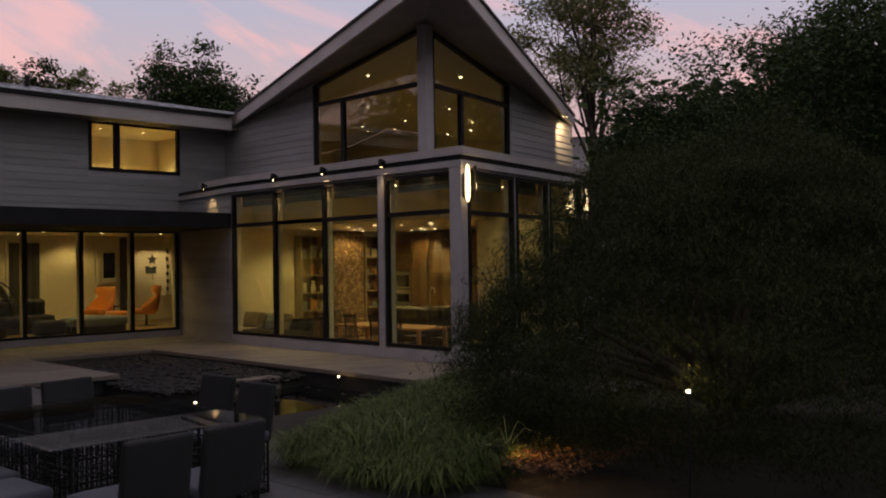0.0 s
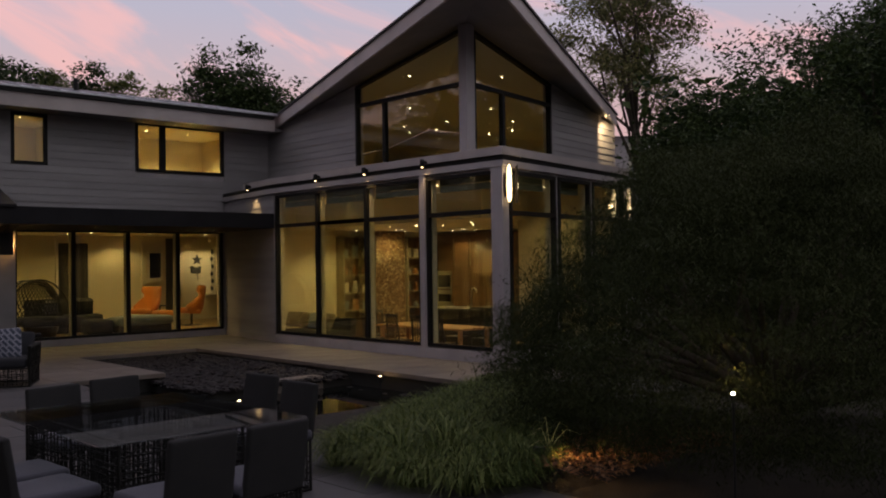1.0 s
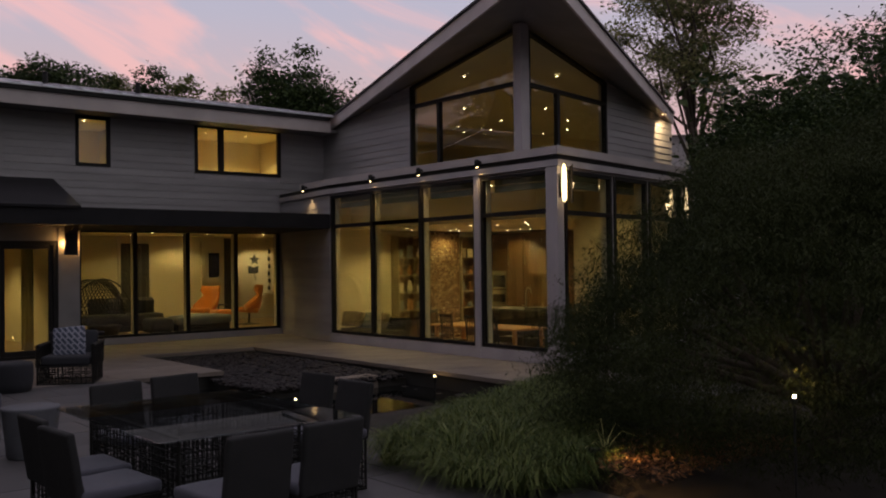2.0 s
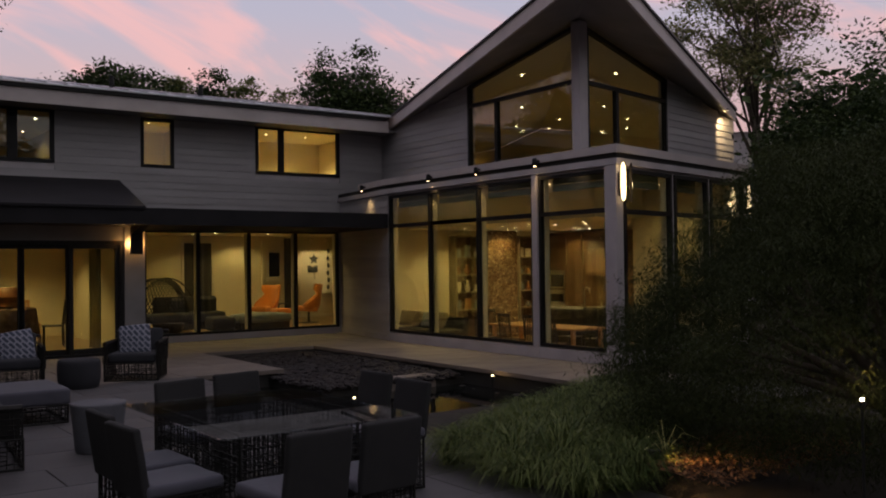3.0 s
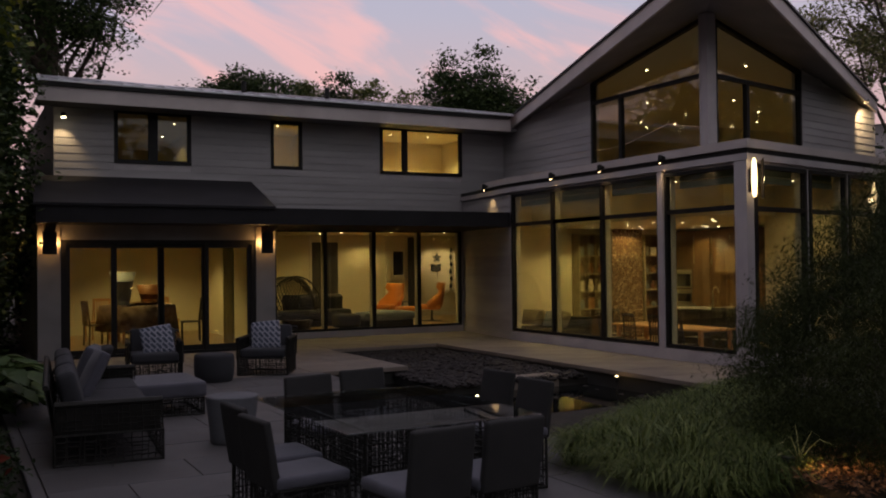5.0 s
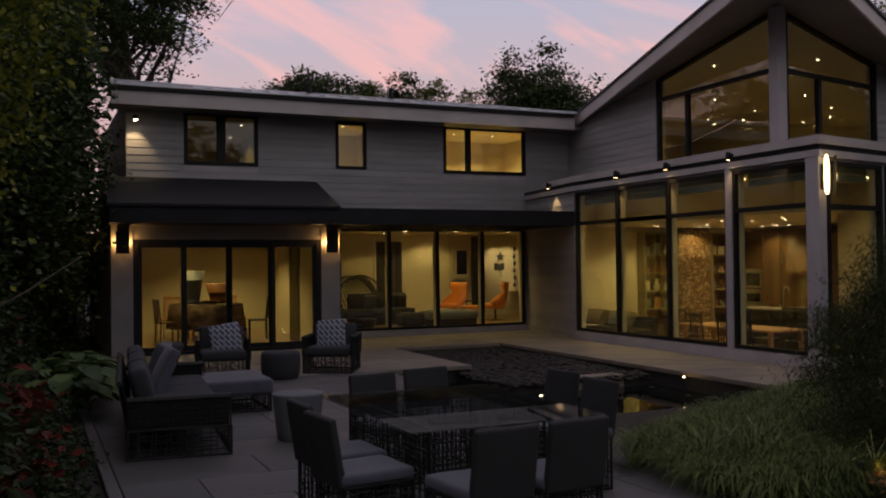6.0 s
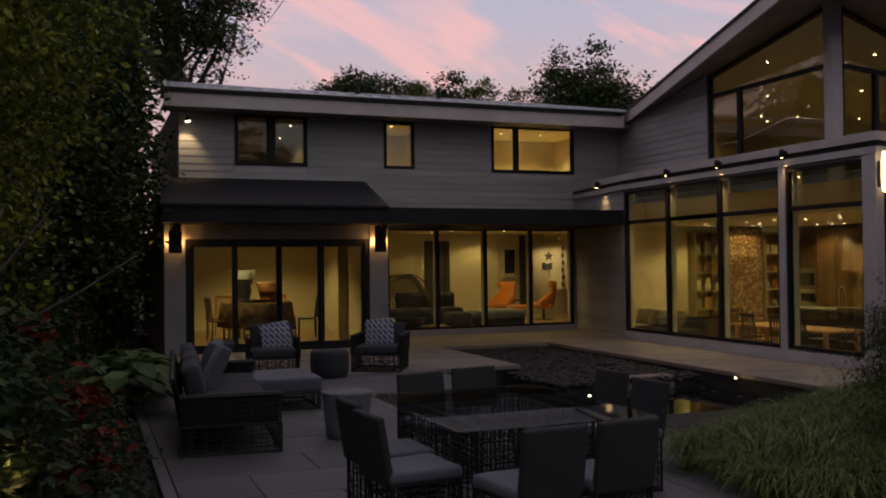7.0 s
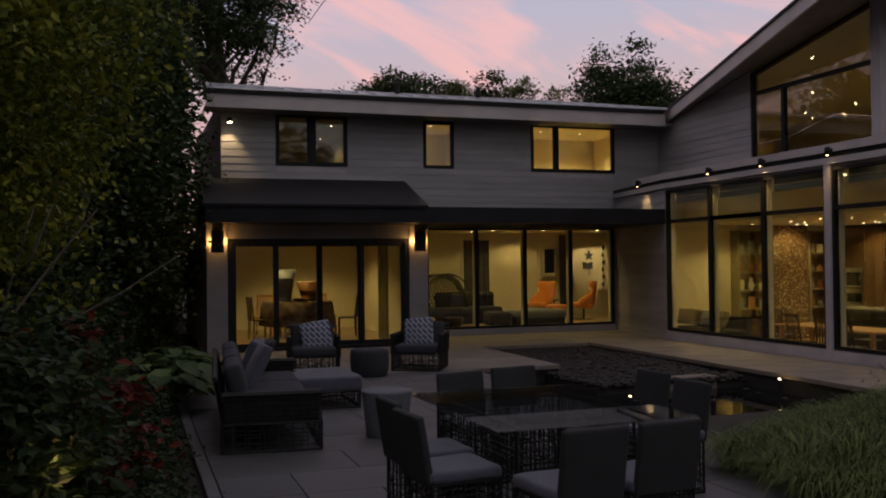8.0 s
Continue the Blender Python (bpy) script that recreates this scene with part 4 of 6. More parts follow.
sofa = thing("outdoor_sofa", (1.39, 10.25, 0), "long woven terrace sofa with grey cushions", "sofa", turn=-5)
part("woven_base", lattice_box(-0.46, 0.46, -1.55, 1.55, 0.0, 0.27, 14, 40, 6, 71), WICKER, sofa, "dark open cane weave")
for y in (-1.55, 1.48):
    bm = bmesh.new()
    lattice(bm, (-0.46, y, 0.27), (0.92, 0, 0), (0, 0, 0.27), 16, 6, 73)
    lattice(bm, (-0.46, y + 0.07, 0.27), (0.92, 0, 0), (0, 0, 0.27), 16, 6, 74)
    tube(bm, [(-0.46, y + 0.035, 0.54), (0.46, y + 0.035, 0.54)], 0.032, 8)
    box(bm, (-0.44, y + 0.03, 0.27), (0.44, y + 0.04, 0.52))
    part("arm", bm, WICKER, sofa)
bm = bmesh.new()
lattice(bm, (-0.46, -1.55, 0.27), (0, 3.1, 0), (-0.08, 0, 0.42), 44, 9, 75)
lattice(bm, (-0.42, -1.55, 0.27), (0, 3.1, 0), (-0.08, 0, 0.42), 44, 9, 76)
tube(bm, [(-0.53, -1.55, 0.70), (-0.53, 1.55, 0.70)], 0.026, 8)
part("back_panel", bm, WICKER, sofa)
for y in (-0.98, 0.0, 0.98):
    part("seat", pad((0.80, 0.95, 0.15), (0.03, y, 0.345), (0, 0, 0), 0.12, 0.05), CUSHION_D, sofa, "slate seat cushion", True)
    part("backrest", pad((0.16, 0.90, 0.44), (-0.32, y, 0.60), (0, -14, 0), 0.3, 0.06, y), CUSHION_D, sofa, "slate back cushion", True)
throw_pillow((1.34, 11.05, 0.64), 73, 22, CUSHION, "plain grey pillow that leans on the sofa", 0.5)
throw_pillow((1.32, 10.35, 0.64), 91, 26, CUSHION, "plain grey pillow that leans on the sofa", 0.5)
throw_pillow((1.50, 11.5, 0.62), 55, 24, CHAIR_BACK, "charcoal pillow that leans on the sofa", 0.45)

ott = thing("ottoman", (2.22, 11.55, 0), "low square ottoman with grey cushion on woven base", "ottoman")
part("woven_base", lattice_box(-0.44, 0.44, -0.52, 0.52, 0.0, 0.20, 18, 20, 5, 81), WICKER, ott, "dark open cane weave")
part("cushion", pad((0.94, 1.10, 0.18), (0, 0, 0.30), (0, 0, 0), 0.06, 0.045), CUSHION, ott, "grey cushion", True)

st = thing("drum_stool", (3.56, 14.12, 0), "squat dark drum stool between the lounge chairs", "stool")
part("body", lathe(bmesh.new(), [(0.255, 0.0), (0.275, 0.02), (0.298, 0.12), (0.305, 0.24), (0.302, 0.36), (0.292, 0.405), (0.27, 0.42), (0.02, 0.422)], 28), CUSHION_D, st, smooth=True)
dr = thing("side_table", (2.48, 9.14, 0), "tapered grey concrete side table", "side table")
part("body", lathe(bmesh.new(), [(0.205, 0.0), (0.212, 0.01), (0.222, 0.12), (0.234, 0.24), (0.248, 0.36), (0.258, 0.44), (0.26, 0.458), (0.25, 0.466), (0.02, 0.467)], 32), CONCRETE, dr, smooth=True)

# ---- lamps on the house ----
SCONCE_GLOW = glow("sconce_diffuser", (1.0, 0.50, 0.14), 5.0)
TUBE_GLOW = glow("corner_sconce_glass", (1.0, 0.74, 0.36), 4.5)
BRASS = material("dark_bronze_fixture", (0.05, 0.045, 0.04), 0.35, metal=0.9, vary=0.2, scale=20, fine=90)
for x in (1.645, 5.87):
    s = thing("wall_sconce", (x, DOOR_Y - 0.02, 2.02), "dark box sconce that glows amber on the pier", "wall lamp", "pier sconces")
    part("shield", boxes(((-0.125, -0.14, 0.0), (0.125, -0.10, 0.44)), bevel=0.006), FRAME, s, "dark metal shield")
    part("back_plate", boxes(((-0.06, -0.012, 0.03), (0.06, 0.0, 0.37))), FRAME, s)
    part("arm", boxes(((-0.012, -0.085, 0.18), (0.012, -0.012, 0.22))), FRAME, s)
    part("diffuser", boxes(((-0.035, -0.075, 0.06), (0.035, -0.03, 0.34)), bevel=0.01), SCONCE_GLOW, s, "glowing amber tube")
    lamp("sconce_lamp", (x - 0.12, DOOR_Y - 0.075, 2.24), 6, AMBER, 0.03)
    lamp("sconce_lamp", (x + 0.12, DOOR_Y - 0.075, 2.24), 6, AMBER, 0.03)
    b = thing("corbel", (x, DOOR_Y - 0.02, 2.44), "dark timber bracket under the canopy", "bracket", "canopy brackets")
    bm = bmesh.new()
    prism(bm, [(-0.09, 0, 0.0), (-0.09, -0.16, 0.0), (-0.09, -0.62, 0.145), (-0.09, 0, 0.145)], X * 0.18)
    part("timber", bm, CANOPY, b)
cs = thing("corner_sconce", BR + ALONG * -0.01 + INTO * -0.06 + Z * 2.75, "tall curved bronze sconce with glowing glass", "wall lamp", turn=12)
sb = bmesh.new()
for k in range(6):
    a0, a1 = 0.25 + 0.2 * k, 0.25 + 0.2 * (k + 1)
    ring = [(0.15 * math.cos(a0) - 0.02, -0.085 - 0.15 * math.sin(a0), 0.0), (0.15 * math.cos(a1) - 0.02, -0.085 - 0.15 * math.sin(a1), 0.0), (0.142 * math.cos(a1) - 0.02, -0.085 - 0.142 * math.sin(a1), 0.0), (0.142 * math.cos(a0) - 0.02, -0.085 - 0.142 * math.sin(a0), 0.0)]
    prism(sb, ring, Z * (0.62 + 0.03 * math.sin(k * 0.6)))
bmesh.ops.remove_doubles(sb, verts=sb.verts, dist=1e-4)
part("shield", sb, BRASS, cs, "bronze curved shield")
part("glass", lathe(bmesh.new(), [(0.015, 0.0), (0.035, 0.05), (0.042, 0.25), (0.04, 0.45), (0.03, 0.58), (0.012, 0.63)], 18, (-0.02, -0.085, 0.02)), TUBE_GLOW, cs, "glowing opal glass", True)
part("back_plate", boxes(((-0.04, -0.03, 0.1), (0.04, 0.0, 0.5))), BRASS, cs)
copy_thing(cs, Matrix.Translation(BR + ALONG * 4.90 + INTO * -0.06 + Z * 2.62) @ pose(0, 0, 0, 0, 0, 12))
lamp("corner_sconce_lamp", BR + ALONG * 4.94 + INTO * -0.24 + Z * 2.92, 3.0, (1.0, 0.7, 0.34), 0.06)
p = BR + ALONG * 0.16 + INTO * -0.22 + Z * 3.05
lamp("corner_sconce_lamp", p, 4.0, (1.0, 0.7, 0.34), 0.06)

LEDGEGLOW = glow("ledge_lens", (1.0, 0.66, 0.32), 11.0)
for x, y in ((11.40, 18.98), (11.30, 16.05), (11.30, 14.39), (11.30, 12.64)):
    s = thing("ledge_spotlight", (x, y, 3.60), "small black spotlight on the ledge that washes down", "spotlight", "ledge spotlights")
    part("bracket", boxes(((-0.05, -0.02, -0.02), (0.0, 0.02, 0.03))), FRAME, s)
    part("head", lathe(bmesh.new(), [(0.02, 0.06), (0.045, 0.05), (0.05, -0.08), (0.04, -0.085)][::-1], 12, (-0.10, 0, 0.0)), FRAME, s, smooth=True)
    part("lens", lathe(bmesh.new(), [(0.026, -0.088), (0.022, -0.093)], 12, (-0.10, 0, 0.0)), LEDGEGLOW, s)
    lamp("ledge_lamp", (x - 0.10, y, 3.50), 12 if y < 13 else 20, (1.0, 0.66, 0.28), 0.02, "SPOT", (x + 0.10, y, 2.9), 75)
for at, aim in (((2.10, WING_Y - 0.30, 4.95), (2.05, WING_Y, 4.0)), (UP + ALONG * 6.05 + INTO * -0.30 + Z * 5.48, UP + ALONG * 6.95 + Z * 4.5)):
    at, aim = Vector(at), Vector(aim)
    s = thing("floodlight", at, "small round floodlight under the eave, lit", "floodlight", "eave floodlights")
    part("arm", tube(bmesh.new(), [(0.0, 0.28, 0.10), (0, 0.03, 0.04)], 0.012, 8), FRAME, s)
    part("head", lathe(bmesh.new(), [(0.05, -0.01), (0.06, 0.0), (0.055, 0.07), (0.03, 0.09)], 14), FRAME, s, smooth=True)
    part("lens", lathe(bmesh.new(), [(0.05, -0.022), (0.052, -0.012)], 14), LAMPGLOW if at.x < 5 else LEDGEGLOW, s)
    lamp("flood_lamp", at + Vector((0, 0, -0.06)), 24 if at.x < 5 else 120, (1.0, 0.72, 0.36), 0.04, "SPOT", aim, 85 if at.x < 5 else 95)
# pond light at the walkway edge; the second is added to make a glint
POND_GLOW = glow("pond_lens", (1.0, 0.78, 0.42), 8.0)
for x, y, z in ((9.33, 11.62, -0.09), (6.75, 11.61, -0.20)):
    pl = thing("pond_light", (x, y, z), "small lit spotlight set in the pond", "spotlight", "pond lights")
    part("head", lathe(bmesh.new(), [(0.03, -0.06), (0.04, 0.0), (0.035, 0.02)], 14), DARK, pl)
    part("lens", lathe(bmesh.new(), [(0.024, 0.022), (0.012, 0.036)], 14), POND_GLOW, pl)
    part("stake", tube(bmesh.new(), [(0, 0, -0.45), (0, 0, -0.06)], 0.012, 8), DARK, pl)
    lamp("pond_lamp", (x - 0.03, y - 0.05, z + 0.11), 0.5, (1.0, 0.62, 0.22), 0.03)
# boulders at the water edge under the walkway
BOULDER = material("mossy_boulder", (0.014, 0.011, 0.008), 0.9, vary=0.5, scale=5, fine=40, bump=0.6, relief=0.01)
for i, (x, y, r) in enumerate(((9.22, 11.95, 0.17), (9.15, 11.30, 0.18), (9.32, 10.95, 0.20), (9.25, 10.4, 0.22), (9.28, 12.35, 0.18))):
    bo = thing("boulder", (x, y, -0.39), "rough brown boulder at the pond edge", "boulder", "pond boulders", turn=i * 51)
    bm = bmesh.new()
    bmesh.ops.create_icosphere(bm, subdivisions=3, radius=r)
    for v in bm.verts:
        v.co *= 1 + 0.28 * noise.noise(v.co * 5 + Vector((i * 7, 0, 0)))
        v.co.z *= 0.55
    part("rock", bm, BOULDER, bo, smooth=True)


# ---- planting ----
def leaf_material(name, colour, alt, rough=0.55, through=0.25):
    m = material(name, colour, rough, vary=0.3, scale=1.2, fine=20, island=0.9, bump=0.0, alt=alt, spec=0.16)
    nt = m.node_tree
    bsdf = nt.nodes["Principled BSDF"]
    tr = nt.nodes.new("ShaderNodeBsdfTranslucent")
    mx = nt.nodes.new("ShaderNodeMixShader")
    mx.inputs[0].default_value = through
    src = bsdf.inputs["Base Color"].links[0].from_socket
    nt.links.new(src, tr.inputs["Color"])
    nt.links.new(bsdf.outputs[0], mx.inputs[1])
    nt.links.new(tr.outputs[0], mx.inputs[2])
    nt.links.new(mx.outputs[0], nt.nodes["Material Output"].inputs["Surface"])
    return m


LEAF_MAPLE = leaf_material("maple_leaves", (0.030, 0.040, 0.012), (0.046, 0.056, 0.018), 0.7)
LEAF_GREEN = leaf_material("green_leaves", (0.075, 0.105, 0.028), (0.19, 0.19, 0.065))
LEAF_OLIVE = leaf_material("olive_leaves", (0.11, 0.13, 0.05), (0.24, 0.23, 0.10), through=0.45)
LEAF_DARK = leaf_material("dark_leaves", (0.024, 0.044, 0.014), (0.058, 0.082, 0.026))
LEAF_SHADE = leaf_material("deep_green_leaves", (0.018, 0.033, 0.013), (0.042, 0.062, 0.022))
LEAF_YELLOW = leaf_material("yellow_green_leaves", (0.075, 0.110, 0.016), (0.23, 0.23, 0.028))
LEAF_RED = leaf_material("red_leaves", (0.045, 0.009, 0.007), (0.13, 0.022, 0.010))
LEAF_HOSTA = leaf_material("hosta_leaves", (0.065, 0.11, 0.033), (0.13, 0.185, 0.062))
GRASS = leaf_material("fountain_grass_blades", (0.060, 0.092, 0.022), (0.17, 0.20, 0.062), 0.5)
BARK = material("grey_brown_bark", (0.055, 0.042, 0.032), 0.9, vary=0.5, scale=5, fine=30, bump=0.8, relief=0.02, stretch=(1, 1, 0.3))


def leaves(centres, size, rg, droop=0.3, aspect=0.5, spread=None):
    """Folded rhombic leaves at the given centres; returns vertices and faces."""
    n = len(centres)
    a = rg.uniform(0, 2 * np.pi, n)
    tip = np.stack([np.cos(a), np.sin(a), rg.normal(-droop, 0.45, n)], 1)
    tip /= np.linalg.norm(tip, axis=1)[:, None]
    side = np.cross(tip, rg.normal(0, 1, (n, 3)) * 0.6 + np.array([0, 0, 1.0]))
    side /= np.linalg.norm(side, axis=1)[:, None] + 1e-9
    up = np.cross(side, tip)
    s = (size * rg.uniform(0.6, 1.35, n))[:, None]
    v = np.empty((n, 4, 3))
    v[:, 0] = centres
    v[:, 1] = centres + tip * s * 0.5 + side * s * aspect * 0.5 + up * s * 0.08
    v[:, 2] = centres + tip * s
    v[:, 3] = centres + tip * s * 0.5 - side * s * aspect * 0.5 + up * s * 0.08
    f = np.arange(n * 4).reshape(n, 4)
    return v.reshape(-1, 3), f


def crown_points(rg, centre, radii, clumps, per, clump_r, shell=0.55, low=-1.0, rough=0.22, flat=0.6):
    """Points in clumps, over an uneven ellipsoid; more near its skin."""
    d = rg.normal(0, 1, (clumps * 3, 3))
    d /= np.linalg.norm(d, axis=1)[:, None]
    d = d[d[:, 2] > low][:clumps]
    seed = rg.uniform(0, 50)
    bumps = np.array([noise.noise(Vector(p) * 2.2 + Vector((seed, 0, 0))) for p in d])
    r = (shell + (1 - shell) * rg.uniform(0, 1, len(d)) ** 0.6) * (1 + rough * 2.2 * bumps)
    c = d * r[:, None] * np.array(radii) + np.array(centre)
    k = rg.normal(0, 1, (len(c), per, 3)) * np.array([clump_r, clump_r, clump_r * flat])
    return (c[:, None, :] + k).reshape(-1, 3), c


def limb_path(rg, base, trunk_top, e):
    start = base.lerp(trunk_top, rg.uniform(0.55, 1.0))
    m1 = start.lerp(e, 0.4) + Vector((rg.uniform(-1, 1), rg.uniform(-1, 1), rg.uniform(0, 1))) * (e - start).length * 0.12
    m2 = start.lerp(e, 0.75) + Vector((rg.uniform(-1, 1), rg.uniform(-1, 1), rg.uniform(-0.3, 0.8))) * (e - start).length * 0.08
    return [start, m1, m2, e]


def tree(name, base, centre, radii, clumps, per, clump_r, leaf, mat, label, seed, r0=0.2, limbs=16, category="tree", group="", droop=0.3, low=-0.8, shell=0.5, rough=0.22, aspect=0.5, flat=0.6, taper=0.0):
    rg = np.random.default_rng(seed)
    pts, cl = crown_points(rg, centre, radii, clumps, per, clump_r, shell, low, rough, flat)
    if taper:
        for arr in (pts, cl):
            k = 1 - taper * np.clip((arr[:, 2] - centre[2]) / radii[2], 0, 1)
            arr[:, :2] = np.array(centre[:2]) + (arr[:, :2] - np.array(centre[:2])) * k[:, None]
    pts = pts[pts[:, 2] > base[2] + 0.05]
    t = thing(name, base, label, category, group)
    v, f = leaves(pts, leaf, rg, droop, aspect)
    ob = raw("crown", (v - np.array(base)).tolist(), f.tolist(), mat)
    ob.parent = t
    ends = cl[rg.choice(len(cl), min(limbs, len(cl)), replace=False)] - np.array(base)
    top = (np.array(centre) - np.array(base)) * np.array([0.9, 0.9, 0.8])
    foot, head = Vector((0, 0, -0.1)), Vector(top.tolist())
    mid = (foot + head) / 2 + Vector((rg.uniform(-0.15, 0.15), rg.uniform(-0.15, 0.15), 0)) * head.length * 0.25
    part("trunk", tube(bmesh.new(), [foot, mid, head], [r0, r0 * 0.75, r0 * 0.5], 9), BARK, t, "bare grey-brown trunk", True)
    for e in ends.tolist():
        part("limb", tube(bmesh.new(), limb_path(rg, foot, head, Vector(e)), [r0 * 0.36, r0 * 0.24, r0 * 0.13, r0 * 0.04], 6), BARK, t, smooth=True)
    return t


# weeping maple that drapes beside the bay
tree("japanese_maple", (8.0, 4.3, -0.03), (8.08, 4.2, 0.66), (2.55, 2.5, 2.42), 3000, 135, 0.13, 0.055, LEAF_MAPLE, "dense weeping maple with fine dark foliage in a dome", 11, 0.16, 26, droop=0.9, low=-0.22, shell=0.72, rough=0.13, aspect=0.13, flat=0.4, taper=0.38)
# trees behind it and behind the house
tree("crape_myrtle", (15.7, 5.6, -0.05), (15.7, 5.4, 3.95), (2.6, 2.6, 2.55), 900, 70, 0.24, 0.085, LEAF_DARK, "tall dark crape myrtle with airy sprays on top", 12, 0.2, 22, rough=0.3)
tree("crape_myrtle", (18.4, 3.0, -0.05), (18.0, 3.0, 4.0), (3.6, 3.6, 2.8), 900, 70, 0.30, 0.10, LEAF_DARK, "tall dark crape myrtle with airy sprays on top", 13, 0.2, 22, rough=0.3)
tree("garden_tree", (18.9, 11.2, -0.05), (18.8, 11.1, 3.5), (1.9, 1.9, 2.1), 620, 60, 0.24, 0.11, LEAF_DARK, "dark leafy tree at the end of the bay", 14, 0.14, 16, rough=0.25)
tree("oak_tree", (28.6, 19.4, -0.05), (28.0, 20.1, 9.9), (2.6, 2.6, 4.0), 150, 150, 0.34, 0.15, LEAF_OLIVE, "tall open-crowned tree with gaps of pink sky", 15, 0.2, 22, rough=0.45, shell=0.3)
tree("oak_tree", (25.0, 10.0, -0.05), (25.0, 9.6, 5.2), (3.2, 3.2, 3.0), 620, 70, 0.30, 0.14, LEAF_DARK, "dark dense tree behind the crape myrtles", 16, 0.28, 22, rough=0.3, shell=0.35)
tree("oak_tree", (22.6, 38.8, -0.05), (22.6, 38.8, 8.0), (2.7, 2.7, 3.6), 700, 46, 0.30, 0.21, LEAF_DARK, "dark rounded tree behind the long roof", 17, 0.3, 26, rough=0.26, shell=0.3)
tree("oak_tree", (25.6, 37.4, -0.05), (25.6, 37.4, 7.6), (1.5, 1.5, 3.4), 80, 40, 0.28, 0.24, LEAF_DARK, "slender dark tree behind the long roof", 18, 0.18, 14, rough=0.4, shell=0.3)
tree("oak_tree", (12.4, 43.2, -0.05), (12.4, 43.2, 8.0), (3.0, 2.8, 2.7), 1000, 56, 0.30, 0.20, LEAF_DARK, "rounded tree that shows above the long roof", 19, 0.3, 24, rough=0.26, shell=0.3)
tree("oak_tree", (4.2, 34.0, -0.05), (2.6, 33.8, 11.6), (2.9, 2.9, 4.0), 620, 60, 0.30, 0.17, LEAF_DARK, "big dark tree that overhangs the end of the roof", 20, 0.34, 30, rough=0.36, shell=0.4)
for i, (x, y, h, r) in enumerate(((16.6, 46.5, 10.9, 1.0), (18.3, 46.0, 11.0, 0.8), (19.6, 45.2, 10.6, 1.1), (14.9, 47, 10.4, 1.0), (21.0, 45, 10.2, 1.3), (26.5, 42, 9.6, 1.4), (17.5, 48.0, 10.0, 1.6), (20.5, 47.0, 9.9, 1.5))):
    tree("small_tree", (x, y, -0.05), (x, y, h - 2.1), (r, r, 3.1), 170, 60, 0.24, 0.21, LEAF_DARK if i % 2 else LEAF_GREEN, "slim tree top that shows above the roof line", 30 + i, 0.14, 12, rough=0.4, shell=0.2)
# big tree beside the terrace
tree("redbud_tree", (-2.3, 8.4, -0.05), (-2.35, 8.6, 4.4), (2.5, 3.0, 3.5), 2000, 60, 0.19, 0.078, LEAF_YELLOW, "leafy yellow-green tree that overhangs the terrace", 21, 0.13, 30, rough=0.2, shell=0.35, aspect=0.62, droop=0.6)
tree("redbud_tree", (-3.4, 12.5, -0.05), (-3.0, 12.9, 4.0), (2.9, 3.2, 4.2), 1100, 46, 0.28, 0.12, LEAF_DARK, "dark leafy tree beside the terrace", 22, 0.15, 22, rough=0.2, shell=0.3, aspect=0.7, low=-1)
tree("redbud_tree", (-2.4, 18.6, -0.05), (-2.4, 18.6, 3.9), (3.1, 3.4, 4.2), 1000, 46, 0.3, 0.13, LEAF_DARK, "dark leafy tree at the corner of the house", 23, 0.15, 22, rough=0.2, shell=0.3, aspect=0.7, low=-1)


def shrub(at, r, h, n, leaf, mat, label, seed, name="shrub", droop=0.2, aspect=0.55, group="garden shrubs"):
    rg = np.random.default_rng(seed)
    pts, cl = crown_points(rg, (0, 0, h * 0.5), (r, r, h * 0.55), n // 24, 24, r * 0.16, 0.5, -1, 0.2)
    pts = pts[pts[:, 2] > 0.03]
    t = thing(name, (*at, -0.04), label, "shrub", group)
    v, f = leaves(pts, leaf, rg, droop, aspect)
    raw("foliage", v.tolist(), f.tolist(), mat).parent = t
    bm = bmesh.new()
    for e in cl[:: max(1, len(cl) // 14)]:
        tube(bm, [(0, 0, -0.02), (e[0] * 0.4, e[1] * 0.4, e[2] * 0.6), tuple(e)], [0.014, 0.010, 0.004], 5)
    part("stem", bm, BARK, t)
    return t


rs = random.Random(9)
for i in range(16):
    x, y = rs.uniform(-3.6, -0.2), 4.4 + i * 0.85
    r = rs.uniform(0.5, 0.85)
    if 10.4 < y < 14.2:
        x = min(x, -1.0)
    shrub((min(x, 0.35 - r), y), r, rs.uniform(0.9, 1.9), 4200, 0.095, LEAF_SHADE, "dark leafy shrub beside the terrace", 100 + i)
shrub((0.35, 19.7), 1.0, 7.2, 15000, 0.13, LEAF_DARK, "tall dark shrub at the corner of the house", 180, "hedge", group="hedges")
shrub((0.4, 23.2), 1.2, 9.0, 15000, 0.16, LEAF_DARK, "tall dark shrub at the corner of the house", 181, "hedge", group="hedges")
for i in range(9):
    shrub((0.02 + 0.08 * math.sin(i * 1.7), 5.2 + i * 0.68), 0.36, 0.42, 1500, 0.06, LEAF_SHADE, "low dark ground cover at the terrace edge", 200 + i, group="edge plants")
for i, (x, y, r, h) in enumerate(((-0.35, 6.9, 0.55, 1.15), (-0.75, 7.6, 0.6, 1.35), (-0.3, 8.1, 0.5, 0.9))):
    shrub((x, y), r, h, 700, 0.11, LEAF_RED, "dark red leafed shrub among the greenery", 130 + i)
shrub((-0.52, 5.62), 0.26, 1.0, 170, 0.10, LEAF_YELLOW, "yellow-green young leaves lit by a garden light", 136, droop=0.5, aspect=0.75)
